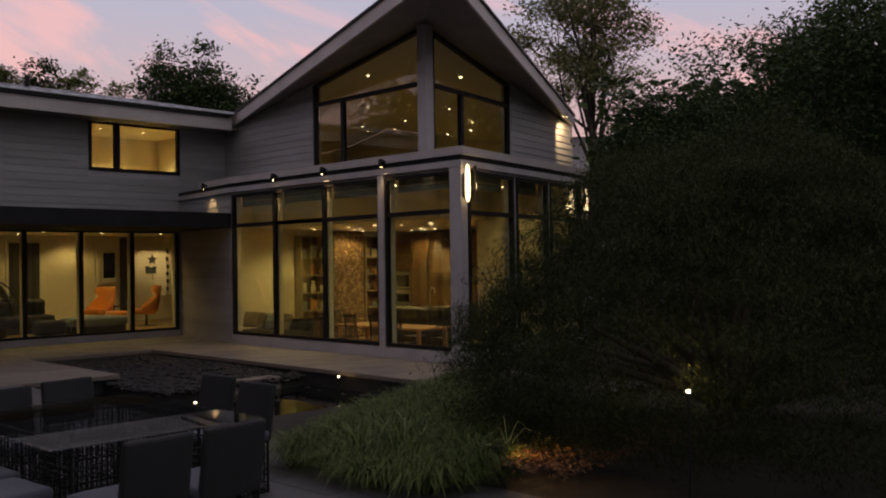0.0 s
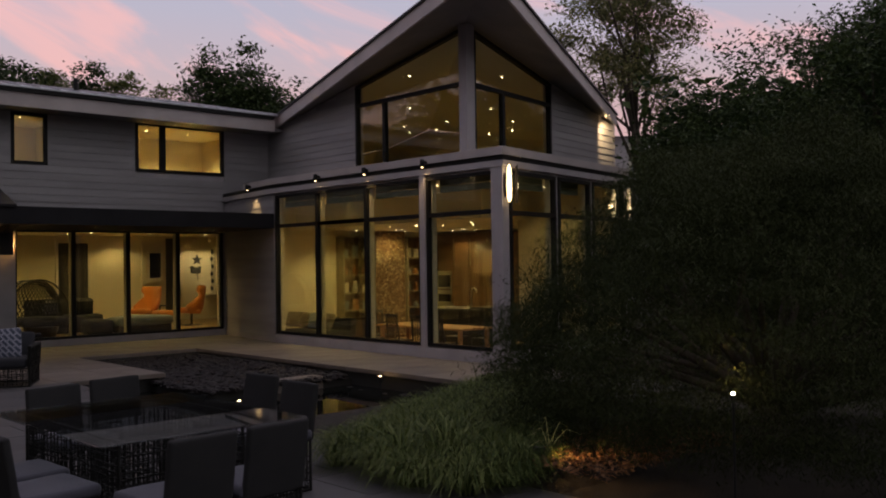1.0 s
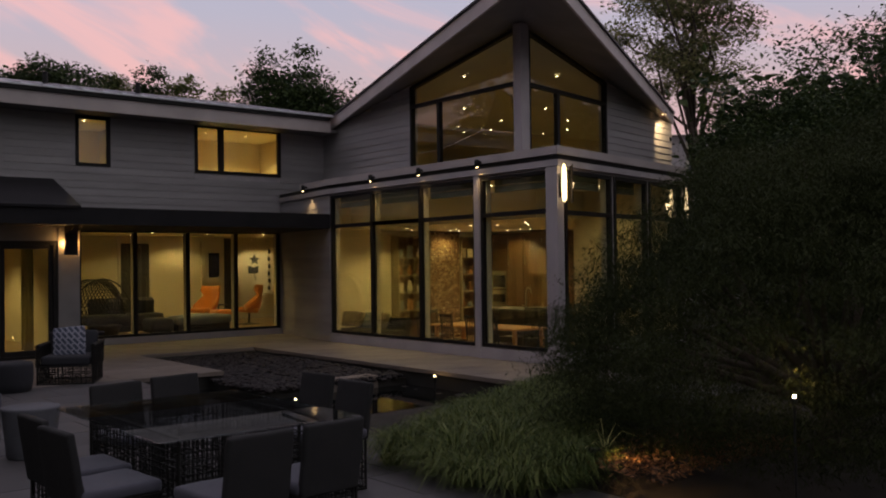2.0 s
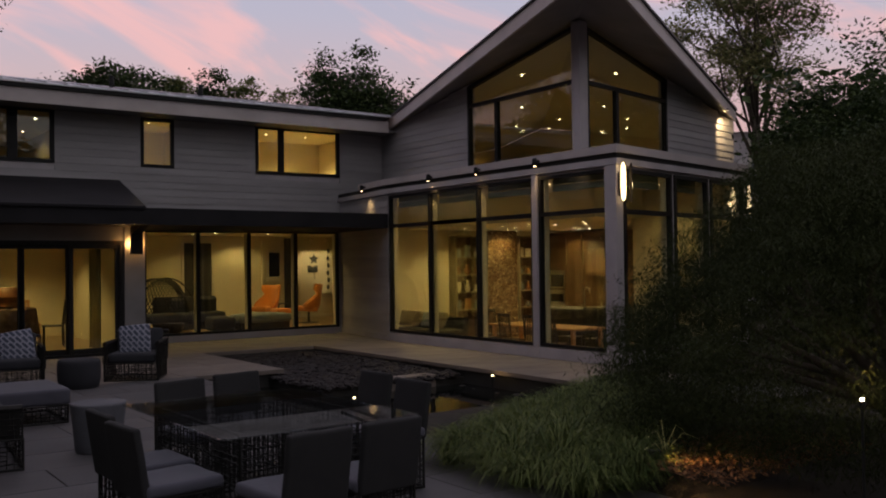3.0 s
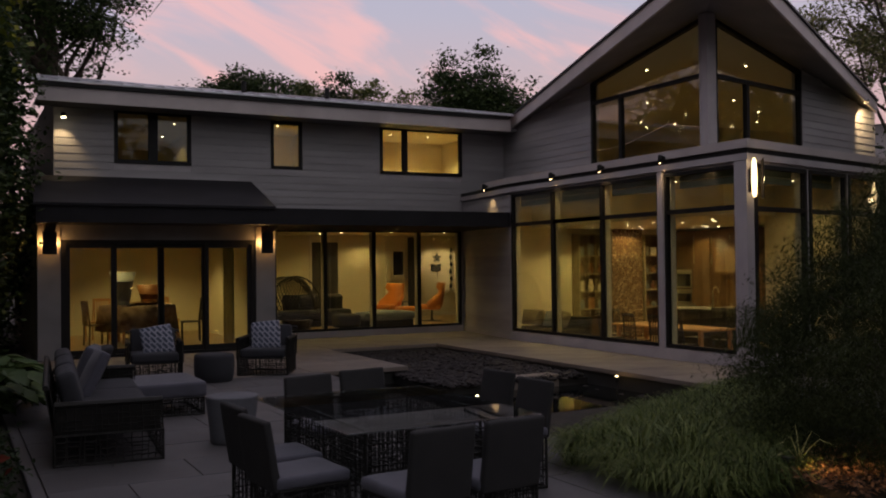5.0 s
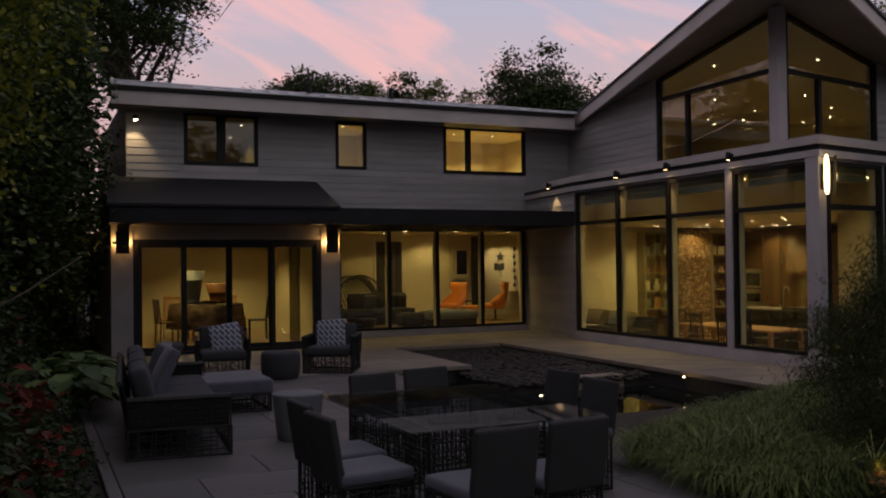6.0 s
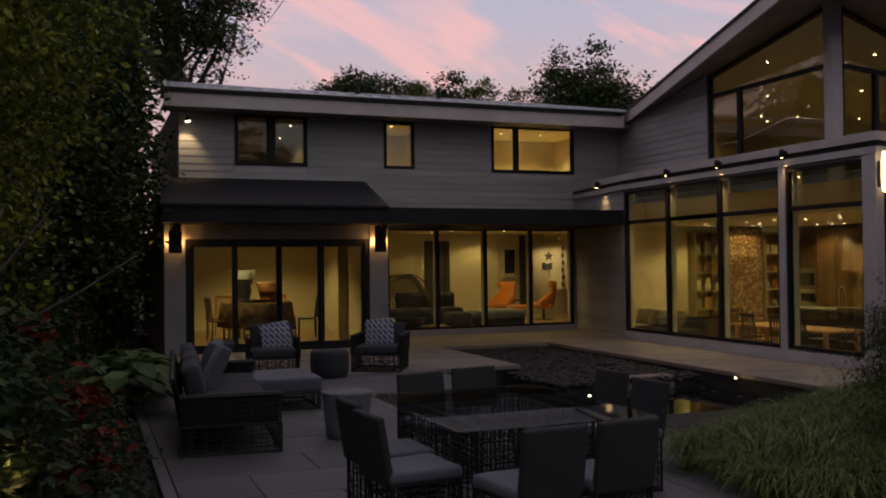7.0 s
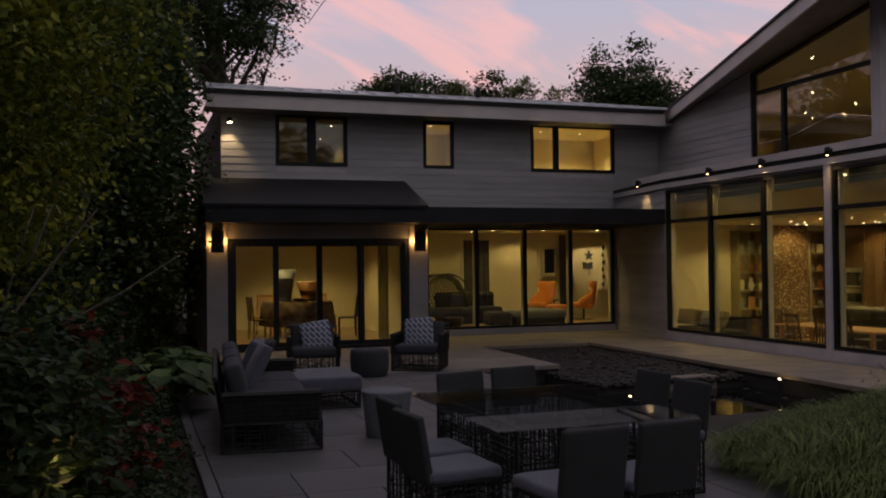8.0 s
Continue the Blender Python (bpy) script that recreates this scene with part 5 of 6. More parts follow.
shrub((-0.24, 5.95), 0.24, 1.3, 150, 0.12, LEAF_RED, "red leafed stems lit by a garden light", 137, droop=0.5, aspect=0.7)
for i in range(7):
    x = -9.0 + rs.uniform(-1, 1)
    shrub((x, 2 + i * 4.2), 2.6, 8.5, 9000, 0.32, LEAF_DARK, "tall dark hedge along the garden edge", 140 + i, "hedge", group="hedges")
for i, (x, y) in enumerate(((-4.6, 22.5), (-2.2, 26.5), (-0.6, 29.0), (-7.0, 16.0), (-1.9, 22.6))):
    shrub((x, y), 2.5, 9.5, 11000, 0.30, LEAF_DARK, "tall dark hedge along the garden edge", 190 + i, "hedge", group="hedges")
for i in range(7):
    a = radians(-8 + 6.5 * i)
    shrub((26 * math.cos(a), 26 * math.sin(a) - 1.5), 3.0, 6.2 + 0.6 * math.sin(i * 2.1), 8000, 0.34, LEAF_DARK, "tall dark hedge along the garden edge", 150 + i, "hedge", group="hedges")
# unseen belt behind the viewer, added to shade the terrace and darken pane reflections
for i in range(8):
    a = radians(178 + 23 * i)
    shrub((27 * math.cos(a), 27 * math.sin(a)), 5.0, 11.0 if 2 <= i <= 5 else 5.0, 8000, 0.6, LEAF_DARK, "unseen tree belt added behind the viewer to block sky light", 160 + i, "hedge", group="hedges")


def hosta(at, seed, n=26, size=0.30):
    rg = random.Random(seed)
    t = thing("hosta", (*at, -0.04), "broad-leafed pale green hosta at the terrace edge", "plant", "hostas")
    bm = bmesh.new()
    for _ in range(n):
        a, out, hgt, s = rg.uniform(0, 6.28), rg.uniform(0.1, 0.42), rg.uniform(0.18, 0.62), size * rg.uniform(0.7, 1.2)
        d = Vector((math.cos(a), math.sin(a), 0))
        w = Vector((-d.y, d.x, 0))
        root = d * out * 0.6 + Z * hgt
        spine = [root + d * s * q + Z * s * (0.22 * q - 0.6 * q * q) for q in (0, 0.25, 0.55, 0.8, 1.0)]
        wid = [0.02, 0.30, 0.36, 0.22, 0.0]
        rows = [[bm.verts.new(p + w * s * k + Z * s * 0.08), bm.verts.new(p), bm.verts.new(p - w * s * k + Z * s * 0.08)] for p, k in zip(spine, wid)]
        for r1, r2 in zip(rows, rows[1:]):
            bm.faces.new((r1[0], r1[1], r2[1], r2[0]))
            bm.faces.new((r1[1], r1[2], r2[2], r2[1]))
        tube(bm, [(0, 0, 0), tuple(root)], 0.006, 4, cap=False)
    part("leaf_clump", bm, LEAF_HOSTA, t, smooth=True)
    return t


hosta((0.58, 12.25), 1, 40, 0.36)
hosta((0.62, 12.95), 2, 40, 0.36)
hosta((0.40, 11.6), 3, 32, 0.32)
hosta((0.55, 13.7), 4, 32)
hosta((0.15, 12.5), 5, 32)

# bank of fountain grass between terrace, pond and maple
grg = np.random.default_rng(77)
gvs, gfs, base_i = [], [], 0


def bank_top(x, y):
    return 0.06 + 0.10 * (1 - math.cos(min(1.0, max(0, (x - 4.5) / 1.6)) * math.pi)) / 2


tufts = []
while len(tufts) < 300:
    x, y = grg.uniform(4.62, 9.4), grg.uniform(4.6, 9.6)
    left = 4.62 + 0.12 * math.sin(y * 2.3)
    if x < left or y < 0.9 * x or y > 6.5 + (x - 4.6) * 0.42 or x > 8.8 or (x - 8.0) ** 2 + (y - 4.3) ** 2 < 2.1 ** 2 or y < 5.0 - (x - 4.6) * 0.25:
        continue
    if 5.7 < x < 6.6 and 4.7 < y < 5.35:
        continue
    tufts.append((x, y))
for x, y in tufts:
    z0 = bank_top(x, y) - 0.06
    n = 120
    a = grg.uniform(0, 2 * np.pi, n)
    L = grg.uniform(0.22, 0.46, n)
    lean = grg.uniform(0.35, 1.15, n)
    d = np.stack([np.cos(a), np.sin(a), np.zeros(n)], 1)
    w = np.stack([-np.sin(a), np.cos(a), np.zeros(n)], 1) * grg.uniform(0.0026, 0.0055, n)[:, None]
    p0 = np.array([x, y, z0]) + d * grg.uniform(0, 0.09, n)[:, None]
    up = np.array([0, 0, 1.0])
    p1 = p0 + (d * (lean * 0.30)[:, None] + up * 0.42) * L[:, None]
    p2 = p1 + (d * (lean * 0.50)[:, None] + up * (0.30 - 0.22 * lean)[:, None]) * L[:, None]
    p3 = p2 + (d * (lean * 0.45)[:, None] + up * (0.05 - 0.42 * lean)[:, None]) * L[:, None]
    v = np.stack([p0 - w, p0 + w, p1 - w, p1 + w, p2 - w * 0.8, p2 + w * 0.8, p3], 1)
    k = base_i + np.arange(n)[:, None] * 7
    gvs.append(v.reshape(-1, 3))
    for q in ((0, 1, 3, 2), (2, 3, 5, 4)):
        gfs += (k + np.array(q)).tolist()
    gfs += (k + np.array((4, 5, 6))).tolist()
    base_i += n * 7
tagged(raw("fountain_grass", np.concatenate(gvs).tolist(), gfs, GRASS), "bank of arching fountain grass beside the pond", "grass", kind="stuff")
bank = bmesh.new()
bmesh.ops.create_grid(bank, x_segments=30, y_segments=30, size=2.6, matrix=Matrix.Translation((7.2, 6.9, 0)))
for v in bank.verts:
    edge = min(1, max(0, (v.co.x - 4.6) / 0.7)) * min(1, max(0, (9.7 - v.co.x) / 0.7)) * min(1, max(0, (v.co.y - 4.4) / 0.7)) * min(1, max(0, (9.4 - v.co.y) / 0.7)) * min(1, max(0, (7.3 + (v.co.x - 4.6) * 0.55 - v.co.y) / 0.9))
    v.co.z = -0.12 + edge * (0.07 + bank_top(v.co.x, v.co.y) + 0.03 * noise.noise(v.co * 3))
structure("ground_bank", bank, SOIL, "low planted soil bank beside the pond", "ground", True)

# coarser day lilies at the front of the bank
for lx, ly, sd in ((5.15, 5.55, 1), (5.45, 5.75, 2), (5.0, 5.95, 3)):
    rg = random.Random(sd)
    dl = thing("day_lily", (lx, ly, 0.0), "clump of broad arching day lily leaves", "plant", "day lilies")
    bm = bmesh.new()
    for _ in range(46):
        a, ln, le = rg.uniform(0, 6.28), rg.uniform(0.45, 0.7), rg.uniform(0.3, 1.0)
        d, w = Vector((math.cos(a), math.sin(a), 0)), Vector((-math.sin(a), math.cos(a), 0)) * rg.uniform(0.004, 0.0075)
        q = [d * 0.04, d * (0.04 + le * 0.3 * ln) + Z * 0.5 * ln, d * (0.04 + le * 0.75 * ln) + Z * (0.78 - 0.2 * le) * ln, d * (0.04 + le * 1.1 * ln) + Z * (0.75 - 0.55 * le) * ln]
        row = [(bm.verts.new(p - w * k), bm.verts.new(p + w * k)) for p, k in zip(q, (0.8, 1.0, 0.8, 0.1))]
        for r1, r2 in zip(row, row[1:]):
            bm.faces.new((r1[0], r1[1], r2[1], r2[0]))
    part("leaf_clump", bm, GRASS, dl, smooth=True)

# mulch with an uplight and a lit twig by the maple
MULCH = material("bark_mulch", (0.13, 0.065, 0.03), 0.9, vary=0.5, scale=12, fine=60, island=0.6, bump=0.4)
mrg = np.random.default_rng(6)
mp = np.stack([mrg.uniform(5.3, 7.4, 3000), mrg.uniform(4.1, 5.3, 3000), mrg.uniform(0.17, 0.22, 3000)], 1)
mv, mf = leaves(mp, 0.055, mrg, 0.0, 0.35)
tagged(raw("bark_mulch", mv.tolist(), mf.tolist(), MULCH), "loose brown bark mulch under the maple", "mulch", kind="stuff")
ul = thing("garden_uplight", (5.50, 4.86, 0.14), "small black garden uplight in the mulch", "garden light", "garden lights")
part("stake", tube(bmesh.new(), [(0, 0, 0), (0, 0, 0.08)], 0.012, 8), DARK, ul)
part("head", lathe(bmesh.new(), [(0.03, 0.07), (0.045, 0.08), (0.05, 0.14), (0.045, 0.145)], 12), DARK, ul)
lamp("uplight_lamp", (5.60, 4.80, 0.44), 11, (1.0, 0.55, 0.18), 0.03, "SPOT", (5.68, 4.56, 0.14), 100)
tw = thing("young_sapling", (5.70, 4.93, 0.14), "small bare sapling lit from beside by the uplight", "sapling")
bm = bmesh.new()
for k, (a, reach, h) in enumerate(((2.4, 0.10, 0.26), (-0.5, 0.16, 0.30), (-0.9, 0.24, 0.25), (1.2, 0.08, 0.34), (-0.2, 0.07, 0.20), (2.9, 0.15, 0.17))):
    d = Vector((math.cos(a), math.sin(a), 0))
    arc = [Vector((0.004 * k, 0, 0.03 * k)), d * reach * 0.25 + Z * h * 0.65, d * reach * 0.6 + Z * h, d * reach + Z * h * 0.86]
    tube(bm, arc, [0.0045, 0.0035, 0.0025, 0.001], 6)
    for q in (1, 2, 3):
        tip = arc[q] + d * 0.045 - Z * 0.02
        w = Vector((-d.y, d.x, 0)) * 0.008
        vs = [bm.verts.new(arc[q]), bm.verts.new((arc[q] + tip) / 2 + w), bm.verts.new(tip), bm.verts.new((arc[q] + tip) / 2 - w)]
        bm.faces.new(vs)
part("stem", bm, material("pale_young_bark", (0.42, 0.40, 0.16), 0.7, vary=0.3, scale=20, fine=90), tw)
# path light in front of the maple, and one among the red shrubs
for at, h, w in (((5.78, 3.32), 0.85, 1.5), ((-0.357, 5.14), 0.60, 1.0)):
    g = thing("path_light", (*at, -0.05), "slim black garden light with a bright bare lens", "garden light", "garden lights")
    part("stake", tube(bmesh.new(), [(0, 0, 0), (0, 0, h)], 0.010, 8), DARK, g)
    part("head", lathe(bmesh.new(), [(0.012, h - 0.03), (0.022, h - 0.02), (0.022, h + 0.01), (0.018, h + 0.012)], 12), DARK, g)
    part("lens", lathe(bmesh.new(), [(0.011, h + 0.013), (0.013, h + 0.024), (0.007, h + 0.032)], 12), glow("path_lens", (1.0, 0.80, 0.50), 26.0), g, "bright warm lens")
    lamp("path_lamp", (at[0], at[1], h + 0.14), w, (1.0, 0.66, 0.25), 0.04)

# overhead wire beyond the roof
wire = thing("overhead_wire", (6.37, 34.25, 10.83), "thin black overhead service wire", "wire")
part("cable", tube(bmesh.new(), [(0, 0, 0), (-2.51, -15.42, -3.57), (-5.52, -33.91, -7.84)], 0.012, 6), DARK, wire)

# bare stems of a young tree among the shrubs
stems = thing("bare_stems", (-1.60, 5.30, -0.05), "thin bare stems of a young tree", "sapling")
part("stem", tube(bmesh.new(), [(0.00, 0.00, 0.00), (0.85, 0.84, 1.42), (1.22, 0.89, 1.93), (1.41, 0.91, 2.18)], [0.016, 0.011, 0.008, 0.004], 6), BARK, stems, smooth=True)
part("stem", tube(bmesh.new(), [(0.00, 0.00, 0.00), (0.83, 0.97, 1.15), (1.02, 1.01, 1.35), (1.54, 1.05, 1.63), (1.90, 1.09, 1.87)], [0.016, 0.011, 0.008, 0.008, 0.004], 6), BARK, stems, smooth=True)
part("stem", tube(bmesh.new(), [(0.00, 0.00, 0.00), (0.81, 1.14, 1.35), (1.02, 1.17, 1.93), (1.12, 1.19, 2.21)], [0.016, 0.011, 0.008, 0.004], 6), BARK, stems, smooth=True)
part("stem", tube(bmesh.new(), [(0.00, 0.00, 0.00), (0.80, 1.29, 1.49), (0.93, 1.31, 1.97), (1.00, 1.32, 2.21)], [0.016, 0.011, 0.008, 0.004], 6), BARK, stems, smooth=True)


# ---- living room behind the wing glazing ----
ORANGE = material("orange_wool", (0.52, 0.18, 0.022), 0.85, vary=0.15, scale=5, fine=160, bump=0.3, sheen=0.2)
GREYBLUE = material("grey_blue_upholstery", (0.16, 0.18, 0.19), 0.9, vary=0.2, scale=4, fine=150, bump=0.3)
BLACKFAB = material("black_upholstery", (0.02, 0.02, 0.022), 0.9, vary=0.3, scale=5, fine=120, bump=0.3)
WOOD = material("warm_oak_furniture", (0.36, 0.19, 0.08), 0.4, vary=0.35, scale=4, fine=50, stretch=(6, 1, 1))
WALNUT = material("dark_walnut_cabinets", (0.085, 0.048, 0.022), 0.45, vary=0.35, scale=3, fine=40, stretch=(1, 1, 6), per_object=0.25)
EBONY = material("black_stained_wood", (0.012, 0.010, 0.009), 0.4, vary=0.3, scale=6, fine=80)
STEEL = material("brushed_steel", (0.42, 0.41, 0.38), 0.3, metal=1.0, vary=0.15, scale=6, fine=120, stretch=(8, 1, 1))
BLACKGLASS = material("black_oven_glass", (0.008, 0.008, 0.009), 0.08, vary=0.2, scale=6, fine=60, bump=0.0)
OFFWHITE = material("off_white_paint", (0.62, 0.58, 0.48), 0.6, vary=0.06, scale=3, fine=80)
SLATE = material("dark_slate_panel", (0.035, 0.035, 0.036), 0.6, vary=0.3, scale=4, fine=60)


def egg_chair(at, turn, label):
    """Swivel wing chair, faces +y: a curved shell on a disc base."""
    c = thing("wing_chair", (*at, FL), label, "armchair", "orange wing chairs", turn=turn)
    bm = bmesh.new()
    rows = []
    for z, half, depth, wing in ((0.38, 0.27, -0.22, 0.34), (0.50, 0.34, -0.27, 0.42), (0.64, 0.33, -0.29, 0.26), (0.80, 0.25, -0.31, 0.10), (0.95, 0.31, -0.33, 0.20), (1.08, 0.28, -0.35, 0.16)):
        row = []
        for k in range(11):
            u = -1 + 2 * k / 10
            row.append((half * math.sin(u * 1.5) / math.sin(1.5), depth + wing * (1 - math.cos(u * 1.5)) / (1 - math.cos(1.5)), z + 0.02 * u * u))
        rows.append(row)
    inner = [[bm.verts.new(p) for p in r] for r in rows]
    outer = [[bm.verts.new((p[0] * 1.16, p[1] - 0.06, p[2])) for p in r] for r in rows]
    for grid, flip in ((inner, 1), (outer, 0)):
        for r1, r2 in zip(grid, grid[1:]):
            for k in range(10):
                q = (r1[k], r1[k + 1], r2[k + 1], r2[k])
                bm.faces.new(q if flip else q[::-1])
    for k in range(10):
        bm.faces.new((inner[-1][k], inner[-1][k + 1], outer[-1][k + 1], outer[-1][k]))
        bm.faces.new((inner[0][k + 1], inner[0][k], outer[0][k], outer[0][k + 1]))
    for r, s in zip(range(5), range(1, 6)):
        bm.faces.new((inner[r][0], inner[s][0], outer[s][0], outer[r][0]))
        bm.faces.new((inner[r][10], outer[r][10], outer[s][10], inner[s][10]))
    part("shell", bm, ORANGE, c, "orange wool shell", True)
    part("seat", pad((0.56, 0.58, 0.14), (0, 0.04, 0.40), (4, 0, 0), 0.15, 0.06), ORANGE, c, "orange seat cushion", True)
    part("column", tube(bmesh.new(), [(0, 0, 0.02), (0, 0, 0.35)], 0.03, 12), DARK, c, "black steel column")
    part("base", lathe(bmesh.new(), [(0.30, 0.0), (0.30, 0.012), (0.06, 0.03), (0.04, 0.05)], 24), DARK, c, "black steel disc")
    return c


egg_chair((11.25, 24.3), 112, "orange wool swivel wing chair by the window")
egg_chair((12.25, 23.6), 64, "orange wool swivel wing chair on a black disc base")
fs = thing("footstool", (11.5, 23.75, FL), "small orange wool footstool", "footstool")
part("cushion", pad((0.55, 0.42, 0.14), (0, 0, 0.36), (0, 0, 0), 0.15, 0.05), ORANGE, fs, smooth=True)
part("column", tube(bmesh.new(), [(0, 0, 0.0), (0, 0, 0.3)], 0.03, 10), DARK, fs)
stb = thing("side_table", (11.75, 24.5, FL), "round black side table between the wing chairs", "side table")
part("tabletop", lathe(bmesh.new(), [(0.24, 0.52), (0.25, 0.53), (0.25, 0.545), (0.24, 0.55)], 24), DARK, stb)
part("column", tube(bmesh.new(), [(0, 0, 0.0), (0, 0, 0.52)], 0.02, 10), DARK, stb)
part("base", lathe(bmesh.new(), [(0.18, 0.0), (0.18, 0.012), (0.03, 0.02)], 20), DARK, stb)
db = thing("daybed", (10.25, 22.45, FL), "long grey-blue upholstered bench by the window", "bench")
part("cushion", pad((1.5, 0.75, 0.20), (0, 0, 0.28), (0, 0, 0), 0.45, 0.09), GREYBLUE, db, smooth=True)
part("plinth", boxes(((-0.7, -0.28, 0.0), (0.7, 0.28, 0.19)), bevel=0.02), EBONY, db)
# wicker hooded chair
wc = thing("hooded_wicker_chair", (7.85, 22.65, FL), "black wicker chair with a tall rounded lattice hood", "chair")
bm = bmesh.new()
for k in range(-11, 12):
    for sgn in (1, -1):
        pts = []
        for j in range(9):
            th_ = j / 8 * math.pi * 0.5
            ph = (k * 0.17 + sgn * j * 0.17)
            pts.append((0.74 * math.cos(th_ * 0.9) * math.sin(ph * 0.8), 0.42 - 0.60 * math.cos(ph * 0.8) * math.cos(th_ * 0.5) + 0.25, 0.36 + 0.98 * math.sin(th_)))
        tube(bm, pts, 0.014, 4, cap=False)
rim = [(0.76 * math.cos(a), 0.52, 0.36 + 1.0 * math.sin(a)) for a in (math.pi * i / 14 for i in range(15))]
part("hood", bm, EBONY, wc, "open diamond lattice hood")
part("hood_rim", tube(bmesh.new(), [(x, 0.10, z) for x, y, z in rim], 0.022, 8), EBONY, wc)
part("seat", pad((1.10, 0.80, 0.22), (0, 0.05, 0.36), (0, 0, 0), 0.2, 0.10), BLACKFAB, wc, "black seat cushion", True)
part("base", lathe(bmesh.new(), [(0.32, 0.0), (0.34, 0.03), (0.40, 0.24), (0.38, 0.26)], 20), EBONY, wc)
ds = thing("sofa", (8.75, 23.6, FL), "low black living room sofa with cushions", "sofa")
part("seat", pad((1.7, 0.85, 0.30), (0, 0, 0.30), (0, 0, 0), 0.1, 0.08), BLACKFAB, ds, smooth=True)
part("backrest", pad((1.7, 0.22, 0.45), (0, 0.34, 0.62), (-8, 0, 0), 0.15, 0.08), BLACKFAB, ds, smooth=True)
part("base", boxes(((-0.8, -0.38, 0), (0.8, 0.38, 0.16)), bevel=0.02), EBONY, ds)
for dx, m in ((-0.35, PATTERN), (0.45, BLACKFAB)):
    tp = thing("throw_pillow", (8.75 + dx, 23.45, FL + 0.62), "cushion that leans on the black sofa", "pillow", "sofa cushions")
    part("cover", pad((0.42, 0.10, 0.40), (0, 0, 0), (18, 0, 0), 0.7, 0.03), m, tp, smooth=True)
tv = thing("ottoman", (9.15, 22.5, FL), "low black pouf beside the wicker chair", "pouf")
part("cushion", pad((0.62, 0.6, 0.34), (0, 0, 0.175), (0, 0, 0), 0.15, 0.10), BLACKFAB, tv, smooth=True)
# doors, mirror and wall pieces on the far wall
WY = 26.0
# dark sheets on the wall stand in for the dimness of open doorways
for x0, x1, z1 in ((9.47, 10.30, 2.44), (12.66, 13.05, 2.60)):
    d = thing("dark_panel", (x0, WY, FL), "tall dark sheet that stands for a dim doorway in the living room", "panel", "dark wall panels")
    part("panel", boxes(((0, -0.05, 0.0), (x1 - x0, -0.002, z1 - FL)), bevel=0.006), SLATE, d)
for x0, x1 in ((9.40, 9.47), (10.30, 10.37), (12.0 - 0.1, 12.0)):
    structure("trim", boxes(((x0, WY - 0.06, FL), (x1, WY - 0.002, 2.50))), OFFWHITE, "cream door casing", "casing")
structure("baseboard", boxes(((10.4, WY - 0.02, FL), (11.85, WY - 0.001, FL + 0.12)), ((13.1, WY - 0.02, FL), (14.59, WY - 0.001, FL + 0.12)), ((6.2, WY - 0.02, FL), (9.35, WY - 0.001, FL + 0.12))), OFFWHITE, "cream baseboard", "baseboard")
mi = thing("wall_mirror", (12.08, WY, 1.36), "dark mirror in a pale frame on the wall", "mirror")
part("frame", boxes(((0, -0.04, 0), (0.06, -0.002, 0.86)), ((0.42, -0.04, 0), (0.48, -0.002, 0.86)), ((0.06, -0.04, 0), (0.42, -0.002, 0.06)), ((0.06, -0.04, 0.80), (0.42, -0.002, 0.86))), OFFWHITE, mi, "pale painted frame")
part("glass", boxes(((0.06, -0.025, 0.06), (0.42, -0.004, 0.80))), BLACKGLASS, mi)
sh = thing("wall_shelf", (12.05, WY, 1.28), "narrow cream shelf with small objects", "shelf")
part("board", boxes(((0, -0.18, 0), (0.55, -0.001, 0.035)), bevel=0.004), OFFWHITE, sh)
for i, (dx, h, r) in enumerate(((0.12, 0.10, 0.03), (0.25, 0.06, 0.045), (0.40, 0.14, 0.03))):
    v = thing("small_vase", (12.05 + dx, WY - 0.1, 1.315), "small pale vase on the shelf", "vase", "shelf vases")
    part("body", lathe(bmesh.new(), [(r * 0.6, 0), (r, h * 0.4), (r * 0.5, h * 0.8), (r * 0.6, h)], 14), OFFWHITE, v, smooth=True)
star = thing("star_wall_art", (13.69, WY - 0.03, 1.95), "dark metal star on the lit wall", "wall art", "wall art")
bm = bmesh.new()
prism(bm, [((0.18 if k % 2 == 0 else 0.075) * math.sin(math.pi * k / 5), 0, (0.18 if k % 2 == 0 else 0.075) * math.cos(math.pi * k / 5)) for k in range(10)], (0, 0.028, 0))
part("star", bm, SLATE, star)
blk = thing("block_wall_art", (13.64, WY - 0.04, 1.63), "dark carved block on the lit wall", "wall art", "wall art")
part("block", boxes(((-0.17, 0, -0.10), (0.17, 0.038, 0.08)), ((-0.20, 0.004, 0.08), (-0.05, 0.038, 0.12)), ((0.06, 0.004, 0.08), (0.20, 0.038, 0.115)), bevel=0.012), SLATE, blk)
part("pendant", tube(bmesh.new(), [(0.05, 0.02, -0.10), (0.07, 0.02, -0.32)], 0.012, 6), SLATE, blk)
orn = thing("hanging_ornament", (14.18, WY - 0.05, 2.32), "string of small dark ornaments on the wall", "ornament")
part("cord", tube(bmesh.new(), [(0, 0.02, 0), (0, 0.02, -1.38)], 0.006, 5), SLATE, orn)
for k in range(6):
    part("bead", lathe(bmesh.new(), [(0.01, -0.07), (0.05, -0.03), (0.035, 0.02), (0.045, 0.05), (0.01, 0.07)], 10, (0.01 * (-1) ** k, 0.0, -0.12 - 0.23 * k)), SLATE, orn, smooth=True)
con = thing("console_ledge", (14.3, 25.8, 0.85), "sloping cream ledge against the lit wall", "ledge")
